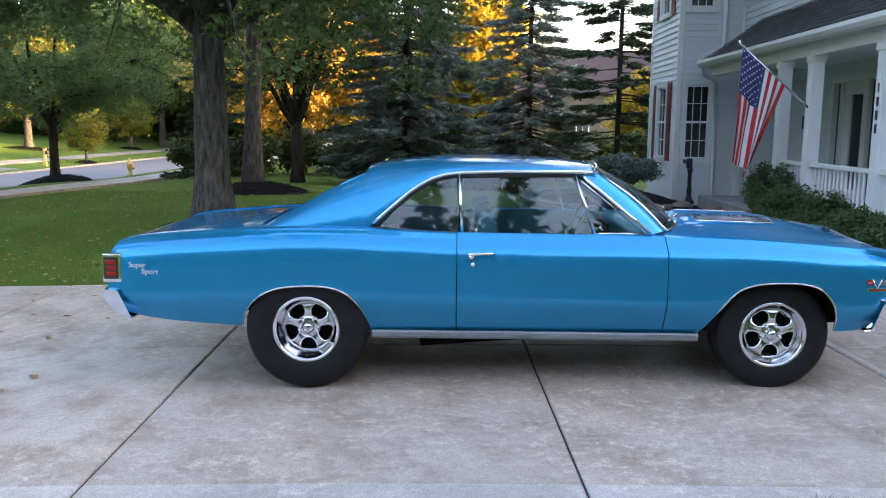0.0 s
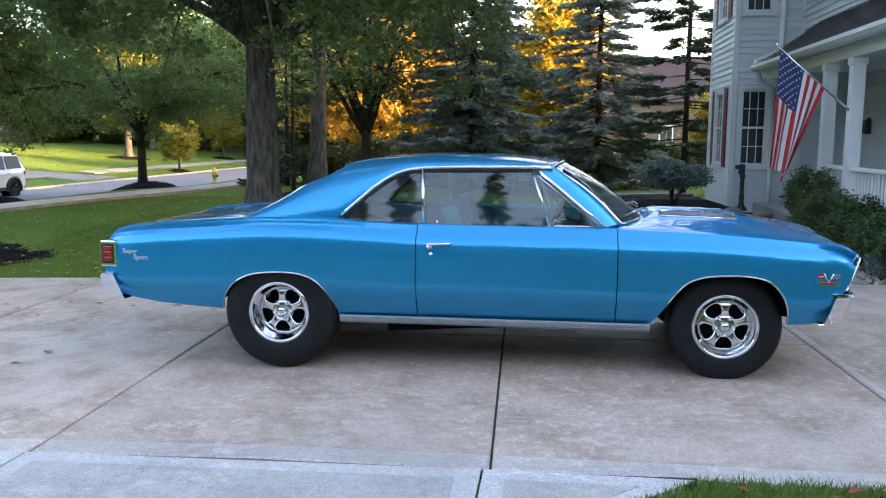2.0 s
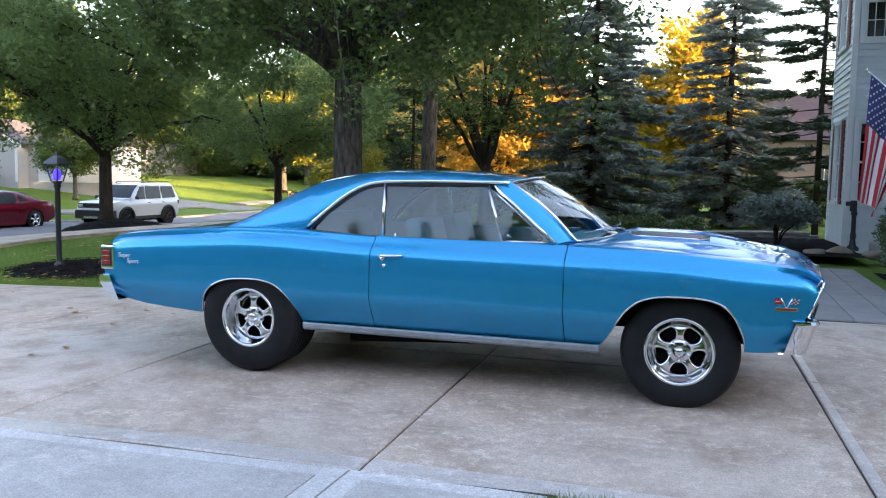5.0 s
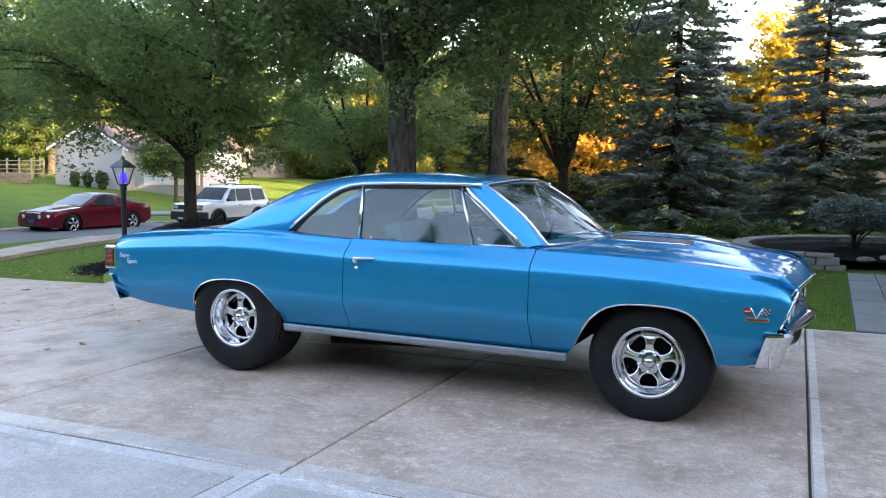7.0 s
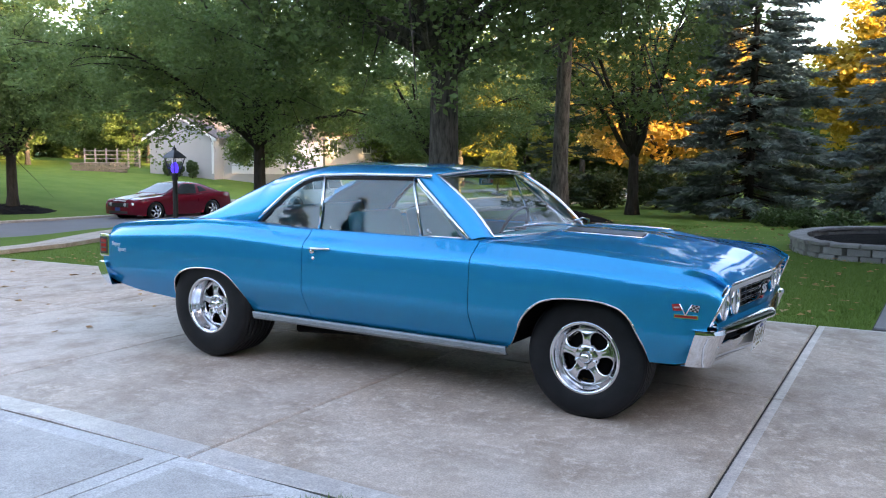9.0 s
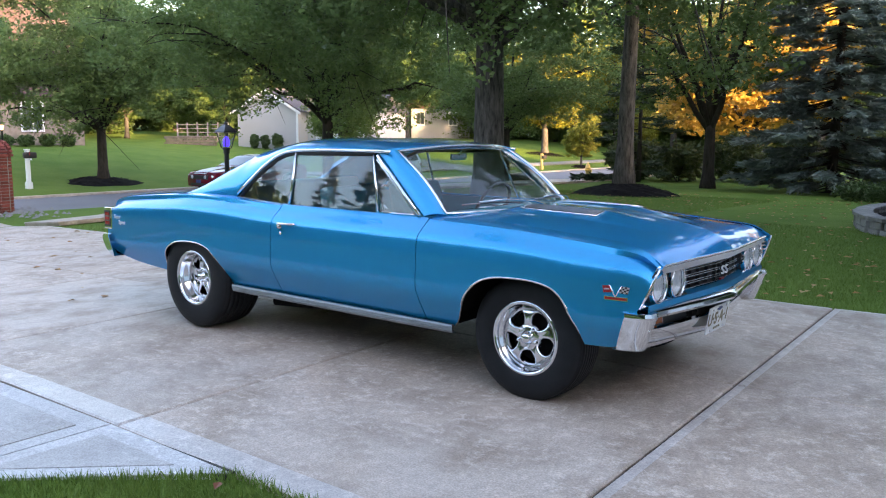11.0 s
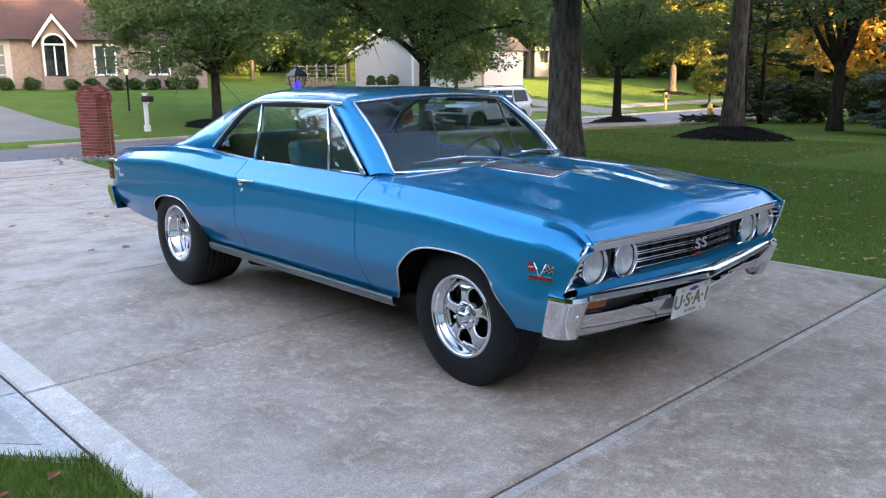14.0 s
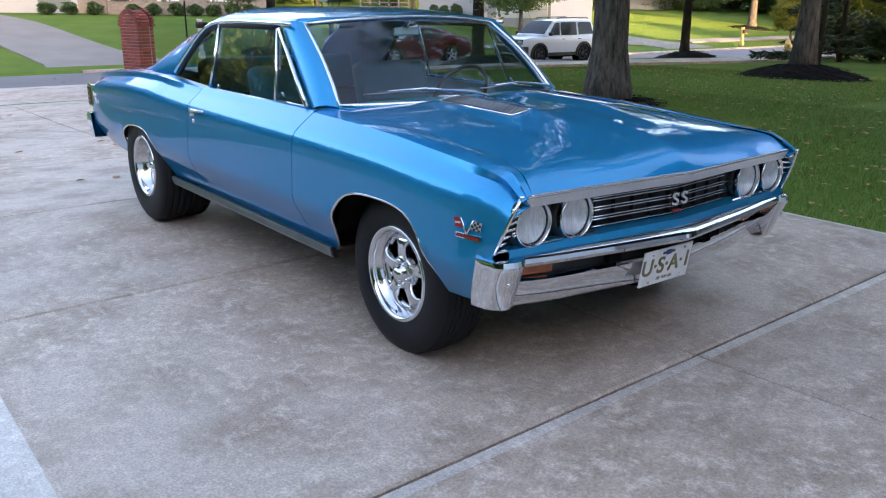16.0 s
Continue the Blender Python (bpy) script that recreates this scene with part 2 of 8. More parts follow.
M["concrete"] = concrete("weathered driveway concrete", (0.43, 0.37, 0.318), (0.285, 0.216, 0.166), (0.40, 0.308, 0.24))
M["concrete_rim"] = concrete("smooth trowelled concrete rim", (0.46, 0.42, 0.385), (0.37, 0.325, 0.29), (0.44, 0.385, 0.345), (0.24, 0.38))
M["concrete_broom"] = concrete("broomed newer concrete", (0.375, 0.362, 0.345), (0.318, 0.302, 0.287), (0.354, 0.338, 0.322))
M["concrete_new"] = concrete("pale newer concrete", (0.43, 0.43, 0.425), (0.365, 0.36, 0.35), (0.41, 0.40, 0.39))
M["joint"] = surf("dark joint sealant", (0.03, 0.028, 0.026), (0.05, 0.045, 0.04), rough=0.9, scale=15, bump=0.4)
M["asphalt"] = surf("pale worn street concrete", (0.17, 0.165, 0.175), (0.135, 0.131, 0.14), rough=0.85, scale=0.6, fine=40, bump=0.2)
M["walk"] = surf("stamped path", (0.26, 0.255, 0.26), (0.19, 0.185, 0.19), rough=0.75, scale=3, fine=40, bump=0.5, objrand=0.12)
M["lawn"] = surf("mown lawn", (0.074, 0.140, 0.021), (0.130, 0.192, 0.039), rough=0.9, scale=0.8, fine=45, bump=1.0, bump_scale=90, spec=0.1)
M["blade"] = leafy("grass blades", (0.075, 0.145, 0.018), (0.165, 0.24, 0.050), 0.3)
M["mulch"] = surf("black bark mulch", (0.005, 0.0045, 0.005), (0.015, 0.013, 0.013), spec=0.05, rough=0.95, scale=9, fine=70, bump=1.0, bump_scale=40)
M["oakleaf_dry"] = leafy("dry oak leaves", (0.14, 0.035, 0.018), (0.24, 0.08, 0.04), 0.15)
M["dryleaf"] = leafy("fallen leaves", (0.35, 0.13, 0.04), (0.42, 0.28, 0.12), 0.2)
M["oak"] = leafy("oak leaves", (0.07, 0.125, 0.042), (0.165, 0.235, 0.085), 0.5)
M["maple"] = leafy("maple leaves", (0.055, 0.11, 0.03), (0.14, 0.20, 0.055), 0.45)
M["pear"] = leafy("pale green leaves", (0.09, 0.155, 0.05), (0.19, 0.265, 0.09), 0.5)
M["gold"] = leafy("golden autumn leaves", (0.30, 0.235, 0.02), (0.52, 0.37, 0.045), 0.45)
M["amberleaf"] = leafy("orange autumn leaves", (0.44, 0.285, 0.05), (0.56, 0.40, 0.10), 0.45)
M["yellowgreen"] = leafy("yellow green leaves", (0.14, 0.17, 0.025), (0.28, 0.26, 0.04), 0.45)
M["needle"] = leafy("blue spruce needles", (0.105, 0.15, 0.128), (0.28, 0.345, 0.315), 0.4)
M["needle_dark"] = leafy("dark pine needles", (0.03, 0.055, 0.028), (0.07, 0.10, 0.05), 0.15)
M["hedge"] = leafy("yew leaves", (0.04, 0.08, 0.028), (0.10, 0.155, 0.055), 0.2)
M["bark"] = surf("furrowed grey bark", (0.135, 0.122, 0.108), (0.022, 0.019, 0.017), rough=0.95, scale=16, fine=60, bump=1.0, bump_scale=34, stretch=(1, 1, 0.2), spec=0.15)
M["bark_dark"] = surf("dark bark", (0.06, 0.05, 0.043), (0.022, 0.018, 0.015), spec=0.15, rough=0.95, scale=9, fine=30, bump=1.0, bump_scale=14, stretch=(1, 1, 0.22))
M["siding"] = surf("pale grey vinyl siding", (0.66, 0.70, 0.74), (0.61, 0.65, 0.69), rough=0.5, scale=2, fine=60, objrand=0.03)
M["trim"] = surf("white painted trim", (0.76, 0.77, 0.78), (0.70, 0.71, 0.73), rough=0.45, scale=4)
M["shutter"] = surf("dark red shutter", (0.20, 0.03, 0.035), (0.15, 0.024, 0.028), rough=0.5, scale=6)
M["shingle"] = surf("charcoal shingles", (0.085, 0.078, 0.085), (0.05, 0.046, 0.05), rough=0.9, scale=3, fine=120, bump=0.6, island=0.3)
M["pane"] = glassy("window pane", (0.25, 0.28, 0.28), ior=1.7)
# near-black colour that stands in for the darkness of unlit rooms
M["dark_sheet"] = surf("dark sheet for an unlit room", (0.03, 0.032, 0.035), rough=0.9)
M["blind"] = surf("window blind", (0.16, 0.18, 0.17), (0.13, 0.15, 0.14), rough=0.7)
M["brick"] = surf("red brick", (0.30, 0.075, 0.055), (0.20, 0.05, 0.042), rough=0.85, scale=9, fine=80, bump=0.5, objrand=0.3)
M["mortar"] = surf("grey mortar", (0.36, 0.34, 0.32), (0.28, 0.265, 0.25), rough=0.95, scale=12, bump=0.5)
M["stone"] = surf("grey wall stone", (0.27, 0.26, 0.25), (0.18, 0.17, 0.165), rough=0.9, scale=6, fine=60, bump=0.8, objrand=0.2)
M["iron"] = surf("black painted iron", (0.012, 0.014, 0.02), (0.02, 0.022, 0.03), rough=0.4, scale=12)
M["lampglow"] = glow("violet lamp", (0.06, 0.03, 0.85), 0.20)
M["warmglow"] = glow("warm lamp", (1.0, 0.65, 0.25), 0.35)
M["hydrant"] = surf("faded yellow paint", (0.52, 0.40, 0.15), (0.42, 0.31, 0.11), rough=0.55, scale=9)
M["flag_red"] = surf("red cloth", (0.50, 0.022, 0.03), (0.42, 0.018, 0.026), rough=0.8, fine=200, bump=0.2)
M["flag_white"] = surf("white cloth", (0.72, 0.71, 0.70), (0.64, 0.63, 0.63), rough=0.8, fine=200, bump=0.2)
M["flag_blue"] = surf("navy cloth", (0.03, 0.04, 0.14), (0.024, 0.03, 0.11), rough=0.8, fine=200, bump=0.2)
M["tan_brick"] = surf("tan house brick", (0.31, 0.255, 0.215), (0.20, 0.16, 0.135), rough=0.9, scale=7, fine=50, bump=0.5)
M["clapboard"] = surf("pale clapboard siding", (0.42, 0.42, 0.43), (0.38, 0.38, 0.39), rough=0.7, scale=1)
M["far_white"] = surf("far white siding", (0.27, 0.285, 0.31), (0.24, 0.255, 0.28), rough=0.7, scale=1)
M["far_roof"] = surf("brown far roof", (0.068, 0.040, 0.040), (0.05, 0.031, 0.031), rough=0.9, scale=1.5, fine=30)
M["brush"] = leafy("undergrowth leaves", (0.05, 0.085, 0.03), (0.12, 0.14, 0.05), 0.4)
M["far_brown"] = surf("dim brown siding", (0.15, 0.12, 0.10), (0.12, 0.095, 0.08), rough=0.8, scale=1)
M["tan_stone"] = surf("tan boulder", (0.24, 0.19, 0.15), (0.17, 0.135, 0.11), rough=0.9, scale=5, fine=50, bump=0.7)
M["river_stone"] = surf("river gravel", (0.42, 0.34, 0.27), (0.26, 0.22, 0.19), rough=0.85, scale=8, fine=60, bump=0.3, island=0.35)
M["rocker"] = surf("brushed ribbed alloy", (0.27, 0.275, 0.285), (0.20, 0.205, 0.21), rough=0.36, metal=1.0, scale=12)
M["drive_far"] = surf("grey far driveway", (0.24, 0.225, 0.215), (0.19, 0.18, 0.17), rough=0.85, scale=0.8, fine=30, bump=0.2)
M["pale_wood"] = surf("weathered pale timber", (0.34, 0.30, 0.27), (0.27, 0.235, 0.21), rough=0.8, scale=6, fine=60, bump=0.3)
M["clear"] = glassy("clear headlamp glass", (0.96, 0.97, 0.97), ior=1.6)


def link_mesh(name, verts, faces, material, parent=None, label="", smooth=True, kind=""):
    me = bpy.data.meshes.new(name)
    me.from_pydata([tuple(v) for v in verts], [], faces)
    me.update()
    me.materials.append(material)
    if smooth:
        me.polygons.foreach_set("use_smooth", [True] * len(me.polygons))
    ob = new(name, me)
    if parent:
        ob.parent = parent
    return tagged(ob, label=label, kind=kind)


def part(name, bm, material, parent=None, label="", smooth=False):
    """Links a bmesh as one mesh object under a thing or under a part."""
    me = bpy.data.meshes.new(name)
    bm.normal_update()
    bm.to_mesh(me)
    bm.free()
    me.materials.append(material)
    if smooth:
        me.polygons.foreach_set("use_smooth", [True] * len(me.polygons))
    ob = new(name, me)
    if parent:
        ob.parent = parent
    return tagged(ob, label=label)


def sharp(ob, angle=40):
    """Smooth shading that keeps edges sharper than the angle."""
    me = ob.data
    bm = bmesh.new()
    bm.from_mesh(me)
    for e in bm.edges:
        if len(e.link_faces) == 2 and e.calc_face_angle(0) > radians(angle):
            e.smooth = False
    for f in bm.faces:
        f.smooth = True
    bm.to_mesh(me)
    bm.free()
    return ob


def thing(name, label, category, at=(0, 0, 0), rz=0.0, group="", kind=""):
    ob = new(name)
    ob.empty_display_size = 0.1
    ob.matrix_basis = pose(*at, 0, 0, rz)
    return tagged(ob, label, category, group, kind)


def box_bm(cx, cy, cz, sx_, sy_, sz_, bevel=0.0, seg=2, rz=0.0, bm=None):
    own = bmesh.new()
    bmesh.ops.create_cube(own, size=1)
    bmesh.ops.scale(own, vec=(sx_, sy_, sz_), verts=own.verts)
    if bevel:
        bmesh.ops.bevel(own, geom=own.edges[:], offset=bevel, segments=seg, affect="EDGES", profile=0.6)
    bmesh.ops.transform(own, matrix=pose(cx, cy, cz, 0, 0, rz), verts=own.verts)
    return own


def join_bm(*bms):
    out = bmesh.new()
    for b in bms:
        me = bpy.data.meshes.new("tmp")
        b.to_mesh(me)
        b.free()
        out.from_mesh(me)
        bpy.data.meshes.remove(me)
    return out


def box(name, c, s, material, parent=None, bevel=0.0, label="", rz=0.0):
    return part(name, box_bm(*c, *s, bevel, 2, rz), material, parent, label)


def tube(points, radius, sides=8, closed=False, cap=True):
    """Vertices and faces of a tube along points; radius a number or one per point."""
    pts = [Vector(p) for p in points]
    n = len(pts)
    rad = radius if hasattr(radius, "__len__") else [radius] * n
    verts, faces = [], []
    up = None
    for i, p in enumerate(pts):
        a, b = pts[(i - 1) % n if closed else max(i - 1, 0)], pts[(i + 1) % n if closed else min(i + 1, n - 1)]
        d = (b - a).normalized() if (b - a).length > 1e-9 else Vector((0, 0, 1))
        if up is None:
            up = Vector((0, 0, 1)) if abs(d.z) < 0.9 else Vector((1, 0, 0))
        s = d.cross(up).normalized()
        up = s.cross(d).normalized()
        for k in range(sides):
            w = 2 * math.pi * k / sides
            verts.append(p + rad[i] * (math.cos(w) * s + math.sin(w) * up))
    for i in range(n if closed else n - 1):
        for k in range(sides):
            a, b = i * sides + k, i * sides + (k + 1) % sides
            c, d = ((i + 1) % n) * sides + (k + 1) % sides, ((i + 1) % n) * sides + k
            faces.append((a, b, c, d))
    if cap and not closed:
        faces.append(tuple(range(sides))[::-1])
        faces.append(tuple((n - 1) * sides + k for k in range(sides)))
    return verts, faces


def tube_ob(name, points, radius, material, parent=None, sides=8, closed=False, label=""):
    return link_mesh(name, *tube(points, radius, sides, closed), material, parent, label)


def merge(*vf):
    V, F = [], []
    for v, f in vf:
        o = len(V)
        V += list(v)
        F += [tuple(i + o for i in q) for q in f]
    return V, F


def lathe(profile, axis_at=(0, 0, 0), sides=40, axis="y", closed=False):
    """Turns a profile of (radius, along) about an axis."""
    verts, faces = [], []
    n = len(profile)
    for k in range(sides):
        w = 2 * math.pi * k / sides
        c, s = math.cos(w), math.sin(w)
        for r, a in profile:
            v = {"y": (r * c, a, r * s), "z": (r * c, r * s, a), "x": (a, r * c, r * s)}[axis]
            verts.append((v[0] + axis_at[0], v[1] + axis_at[1], v[2] + axis_at[2]))
    for k in range(sides):
        for i in range(n if closed else n - 1):
            j = (i + 1) % n
            faces.append((k * n + i, k * n + j, ((k + 1) % sides) * n + j, ((k + 1) % sides) * n + i))
    return verts, faces


def grid(rows):
    """Vertices and faces of a sheet from rows of points of equal length."""
    n = len(rows[0])
    verts = [p for r in rows for p in r]
    faces = [(i * n + j, i * n + j + 1, (i + 1) * n + j + 1, (i + 1) * n + j) for i in range(len(rows) - 1) for j in range(n - 1)]
    return verts, faces


def lerp_table(table, x):
    if x <= table[0][0]:
        return table[0][1]
    for (a, u), (b, v) in zip(table, table[1:]):
        if x <= b:
            return u + (v - u) * (x - a) / (b - a)
    return table[-1][1]


def curve_table(table, x):
    """A smooth (monotone cubic) reading of a table."""
    xs, ys = [p[0] for p in table], [p[1] for p in table]
    if x <= xs[0]:
        return ys[0]
    if x >= xs[-1]:
        return ys[-1]
    n = len(xs)
    d = [(ys[i + 1] - ys[i]) / (xs[i + 1] - xs[i]) for i in range(n - 1)]
    m = [d[0]] + [0 if d[i - 1] * d[i] <= 0 else 2 * d[i - 1] * d[i] / (d[i - 1] + d[i]) for i in range(1, n - 1)] + [d[-1]]
    for i in range(n - 1):
        if x <= xs[i + 1]:
            h = xs[i + 1] - xs[i]
            t = (x - xs[i]) / h
            return (2 * t**3 - 3 * t**2 + 1) * ys[i] + (t**3 - 2 * t**2 + t) * h * m[i] + (-2 * t**3 + 3 * t**2) * ys[i + 1] + (t**3 - t**2) * h * m[i + 1]


def prism(poly, lo, hi, axis="z"):
    """A closed prism over a polygon of 2D points, between lo and hi along the axis."""
    n = len(poly)
    put = {"z": lambda a, b, c: (a, b, c), "y": lambda a, b, c: (a, c, b), "x": lambda a, b, c: (c, a, b)}[axis]
    verts = [put(a, b, lo) for a, b in poly] + [put(a, b, hi) for a, b in poly]
    faces = [tuple(range(n))[::-1], tuple(range(n, 2 * n))] + [(i, (i + 1) % n, n + (i + 1) % n, n + i) for i in range(n)]
    return verts, faces


def solid(ob, thick, offset=-1, crease=36):
    """Gives a sheet its thickness, inwards or to both sides, with crisp rims."""
    me = ob.data
    bm = bmesh.new()
    bm.from_mesh(me)
    bm.normal_update()
    lo, hi = (-thick, 0.0) if offset < 0 else (-thick / 2, thick / 2)
    top = {v: v.co + v.normal * hi for v in bm.verts}
    low = {v: bm.verts.new(v.co + v.normal * lo) for v in list(bm.verts)}
    rims = [e for e in bm.edges if len(e.link_faces) == 1]
    old = list(bm.faces)
    for v, co in top.items():
        v.co = co
    for f in old:
        n = bm.faces.new([low[v] for v in reversed(f.verts)])
        n.smooth, n.material_index = f.smooth, f.material_index
    for e in rims:
        l = e.link_loops[0]
        a, b = l.vert, l.link_loop_next.vert
        n = bm.faces.new((b, a, low[a], low[b]))
        n.smooth, n.material_index = e.link_faces[0].smooth, e.link_faces[0].material_index
    bm.normal_update()
    for e in bm.edges:
        if len(e.link_faces) == 2 and e.calc_face_angle(0) > radians(crease):
            e.smooth = False
    bm.to_mesh(me)
    bm.free()
    return ob


def words(name, text, size, material, parent, m, depth=0.002, align="CENTER", label=""):
    cu = bpy.data.curves.new(name, "FONT")
    cu.body, cu.size, cu.extrude, cu.align_x, cu.align_y = text, size, depth, align, "CENTER"
    tmp = bpy.data.objects.new(name, cu)
    me = bpy.data.meshes.new_from_object(tmp)
    bpy.data.objects.remove(tmp)
    me.materials.clear()
    me.materials.append(material)
    ob = new(name, me)
    ob.parent = parent
    ob.matrix_basis = m
    return tagged(ob, label=label)

# ---- ground, street, driveway ----
FALL = [(-400, 5.0), (-100, 2.2), (-60, 1.2), (-45, 0.6), (-35, 0.05), (-27, -0.52), (-24.3, -0.70), (-24.05, -0.95), (-17.15, -0.95), (-16.9, -0.70), (-16.4, -0.58), (-14, -0.20), (-10, -0.06), (-6, -0.012), (400, -0.012)]


DRIVE_FALL = [(-16.4, 0.0), (-15.4, 0.07), (-14, -0.17), (-12.7, -0.255), (-11.3, -0.195), (-10, -0.215), (-8, -0.20), (-6.6, -0.175), (-5, -0.138), (-2.27, -0.048), (-1.46, -0.02), (0, -0.006), (1.46, 0.0), (2.4, 0.004), (5, 0.012), (400, 0.012)]


def street_fall(y):
    """How far the street sinks along its length."""
    f = min(max((y - 19.0) / 8.0, 0.0), 1.0)
    return 0.25 * f * f * (3 - 2 * f)


def ground_z(x, y):
    z = lerp_table(FALL, x)
    far = min(max((y - 9.0) / 16.0, 0.0), 1.0)
    near = min(max((x + 15.5) / 4.0, 0.0), 1.0)
    beside = min(max((7.5 - y) / 3.9, 0.0), 1.0)
    z += lerp_table(DRIVE_FALL, x) * beside * beside * (3 - 2 * beside)
    rise, side = min(max((-26.5 - x) / 11.0, 0.0), 1.0), min(max((25.0 - y) / 7.0, 0.0), 1.0)
    z += 0.45 * rise * rise * (3 - 2 * rise) * side * side * (3 - 2 * side)
    z += 0.32 * math.exp(-((x + 39.5) ** 2 + (y - 30) ** 2) / 60.0)
    return z - 0.28 * far * far * (3 - 2 * far) * near - street_fall(y) * (1 - near) * min(max((x + 45) / 15.0, 0.0), 1.0)


def spaced(dense_lo, dense_hi, step, reach):
    xs = list(np.arange(dense_lo, dense_hi + 1e-6, step))
    s, lo, hi = step, dense_lo, dense_hi
    while hi < reach or lo > -reach:
        s *= 1.35
        lo, hi = lo - s, hi + s
        xs = [lo] + xs + [hi]
    return xs


gx = sorted(set(np.round(spaced(-28, 8, 0.5, 420), 3)) | {-24.3, -24.05, -17.15, -16.9, -16.4})
gy = spaced(-12, 32, 1.0, 420)


def under_paving(x, y):
    """The soil lies lower beneath the concrete."""
    return (-12.2 < x < 12.9 and -2.2 < y < 2.4) or (-6.6 < x < -2.2 and -4.6 < y < 0) or (-2.3 < x < -0.6 and -3.2 < y < 0)


ground = link_mesh("ground", *grid([[(x, y, ground_z(x, y) - (0.04 if under_paving(x, y) else 0.0)) for y in gy] for x in gx]), M["lawn"])
tagged(ground, "mown green suburban lawn with gentle fall to the street", "lawn", kind="structure")

road = link_mesh("road", *grid([[(x, y, -0.87 - street_fall(y) + 0.05 * (1 - ((x + 20.6) / 3.45) ** 2)) for y in list(np.arange(-160, 16, 8.0)) + list(np.arange(16, 28, 1.0)) + list(np.arange(28, 241, 8.0))] for x in np.linspace(-24.05, -17.15, 9)]), M["asphalt"])
tagged(road, "pale worn concrete residential street", "road", kind="structure")
solid(road, 0.1)

driveway = thing("driveway", "pale weathered concrete driveway with sawn joints", "driveway", kind="structure")
bed = link_mesh("joint_bed", *grid([[(x, y, ground_z(x, 0) - 0.006) for y in (-2.46 + 0.075 * max(0.0, x - 4.3), 0.2, 2.84)] for x in np.arange(-12.65, 13.4, 0.55)]), M["joint"], driveway, "dark joint sealant under the slabs")


def slab(x0, x1, y0, y1, edges=(0.045, 0.045, 0.045, 0.045), parent=driveway, mat="concrete", rim="concrete_rim", name="slab"):
    """One concrete slab with eased edges; edges: width of its smooth trowelled rim at low x, high x, low y, high y."""
    g = 0.007
    x0, x1, y0, y1 = x0 + g, x1 - g, y0 + g, y1 - g
    e = 0.010
    xs = [x0, x0 + e, x0 + edges[0], (x0 + x1) / 2, x1 - edges[1], x1 - e, x1]
    ys = [y0, y0 + e, y0 + edges[2], (y0 + y1) / 2, y1 - edges[3], y1 - e, y1]
    rows = []
    for i, x in enumerate(xs):
        row = []
        for j, y in enumerate(ys):
            drop = 0.008 if i in (0, 6) or j in (0, 6) else 0.0
            row.append((x - 0.033 * (y - 0.155), y + 0.05 * max(0.0, x - 2.3), ground_z(x, 0) + 0.012 - drop))
        rows.append(row)
    V, F = grid(rows)
    n = len(V)
    ring = [(i, 0) for i in range(7)] + [(6, j) for j in range(1, 7)] + [(i, 6) for i in range(5, -1, -1)] + [(0, j) for j in range(5, 0, -1)]
    ids = [i * 7 + j for i, j in ring]
    V = V + [(V[k][0], V[k][1], V[k][2] - 0.1) for k in ids]
    F = F + [(ids[(k + 1) % len(ids)], ids[k], n + k, n + (k + 1) % len(ids)) for k in range(len(ids))]
    ob = link_mesh(name, V, F, M[mat], parent, smooth=False)
    ob.data.materials.append(M[rim])
    for p in list(ob.data.polygons)[:36]:
        i, j = p.index // 6, p.index % 6
        if (i < 2 and edges[0] > 0.025) or (i > 3 and edges[1] > 0.025) or (j < 2 and edges[2] > 0.025) or (j > 3 and edges[3] > 0.025):
            p.material_index = 1
    return ob


JX = [-12.68, -11.3, -9.2, -6.95, -4.65, -2.345, 0.0, 2.293, 4.63, 6.98, 9.3, 11.6, 13.35]
for xa, xb in zip(JX, JX[1:]):
    rl, rr = (0.06 if xa == 2.293 else 0.02), 0.02
    slab(xa, xb, -2.47, 0.155, (rl, rr, 0.16, 0.02))
    slab(xa, xb, 0.155, 2.85, (rl, rr, 0.02, 0.05))


def flat_slab(poly, name, mat, parent, top=0.0, thick=0.1):
    V, F = prism(poly, top - thick, top)
    V = [(x, y, z + ground_z(x, 0) + 0.012) for x, y, z in V]
    return link_mesh(name, V, F, M[mat], parent, smooth=False)


# the paler flare beside the driveway, on the side the camera walks
flare = thing("driveway_flare", "pale newer concrete flare beside the driveway", "pavement", kind="structure")
flat_slab([(-2.26, -2.482), (-2.26, -4.9), (-1.3, -4.6), (0.044, -3.37), (0.044, -2.482)], "slab", "concrete_new", flare)
flat_slab([(0.056, -2.482), (0.056, -3.36), (1.02, -2.482)], "slab", "concrete_new", flare)
flat_slab([(-2.272, -2.482), (-6.9, -2.482), (-6.9, -5.2), (-2.272, -5.0)], "slab", "concrete_new", flare)
flat_slab([(-2.26, -2.53), (-2.26, -2.474), (1.03, -2.474), (1.0, -2.53)], "joint_bed", "joint", flare, top=-0.006)

flat_slab([(-6.9, -2.483), (1.03, -2.483), (1.03, -2.470), (-6.9, -2.470)], "joint_strip", "joint", flare, top=0.005, thick=0.03)

for inset in ([(-2.15, -2.60), (-2.15, -4.70), (-1.35, -4.45), (-0.07, -3.29), (-0.07, -2.60)], [(0.16, -2.59), (0.16, -3.13), (0.76, -2.59)], [(-2.39, -2.60), (-6.78, -2.60), (-6.78, -5.05), (-2.39, -4.88)]):
    flat_slab(inset, "broomed_panel", "concrete_broom", flare, top=0.004, thick=0.02)

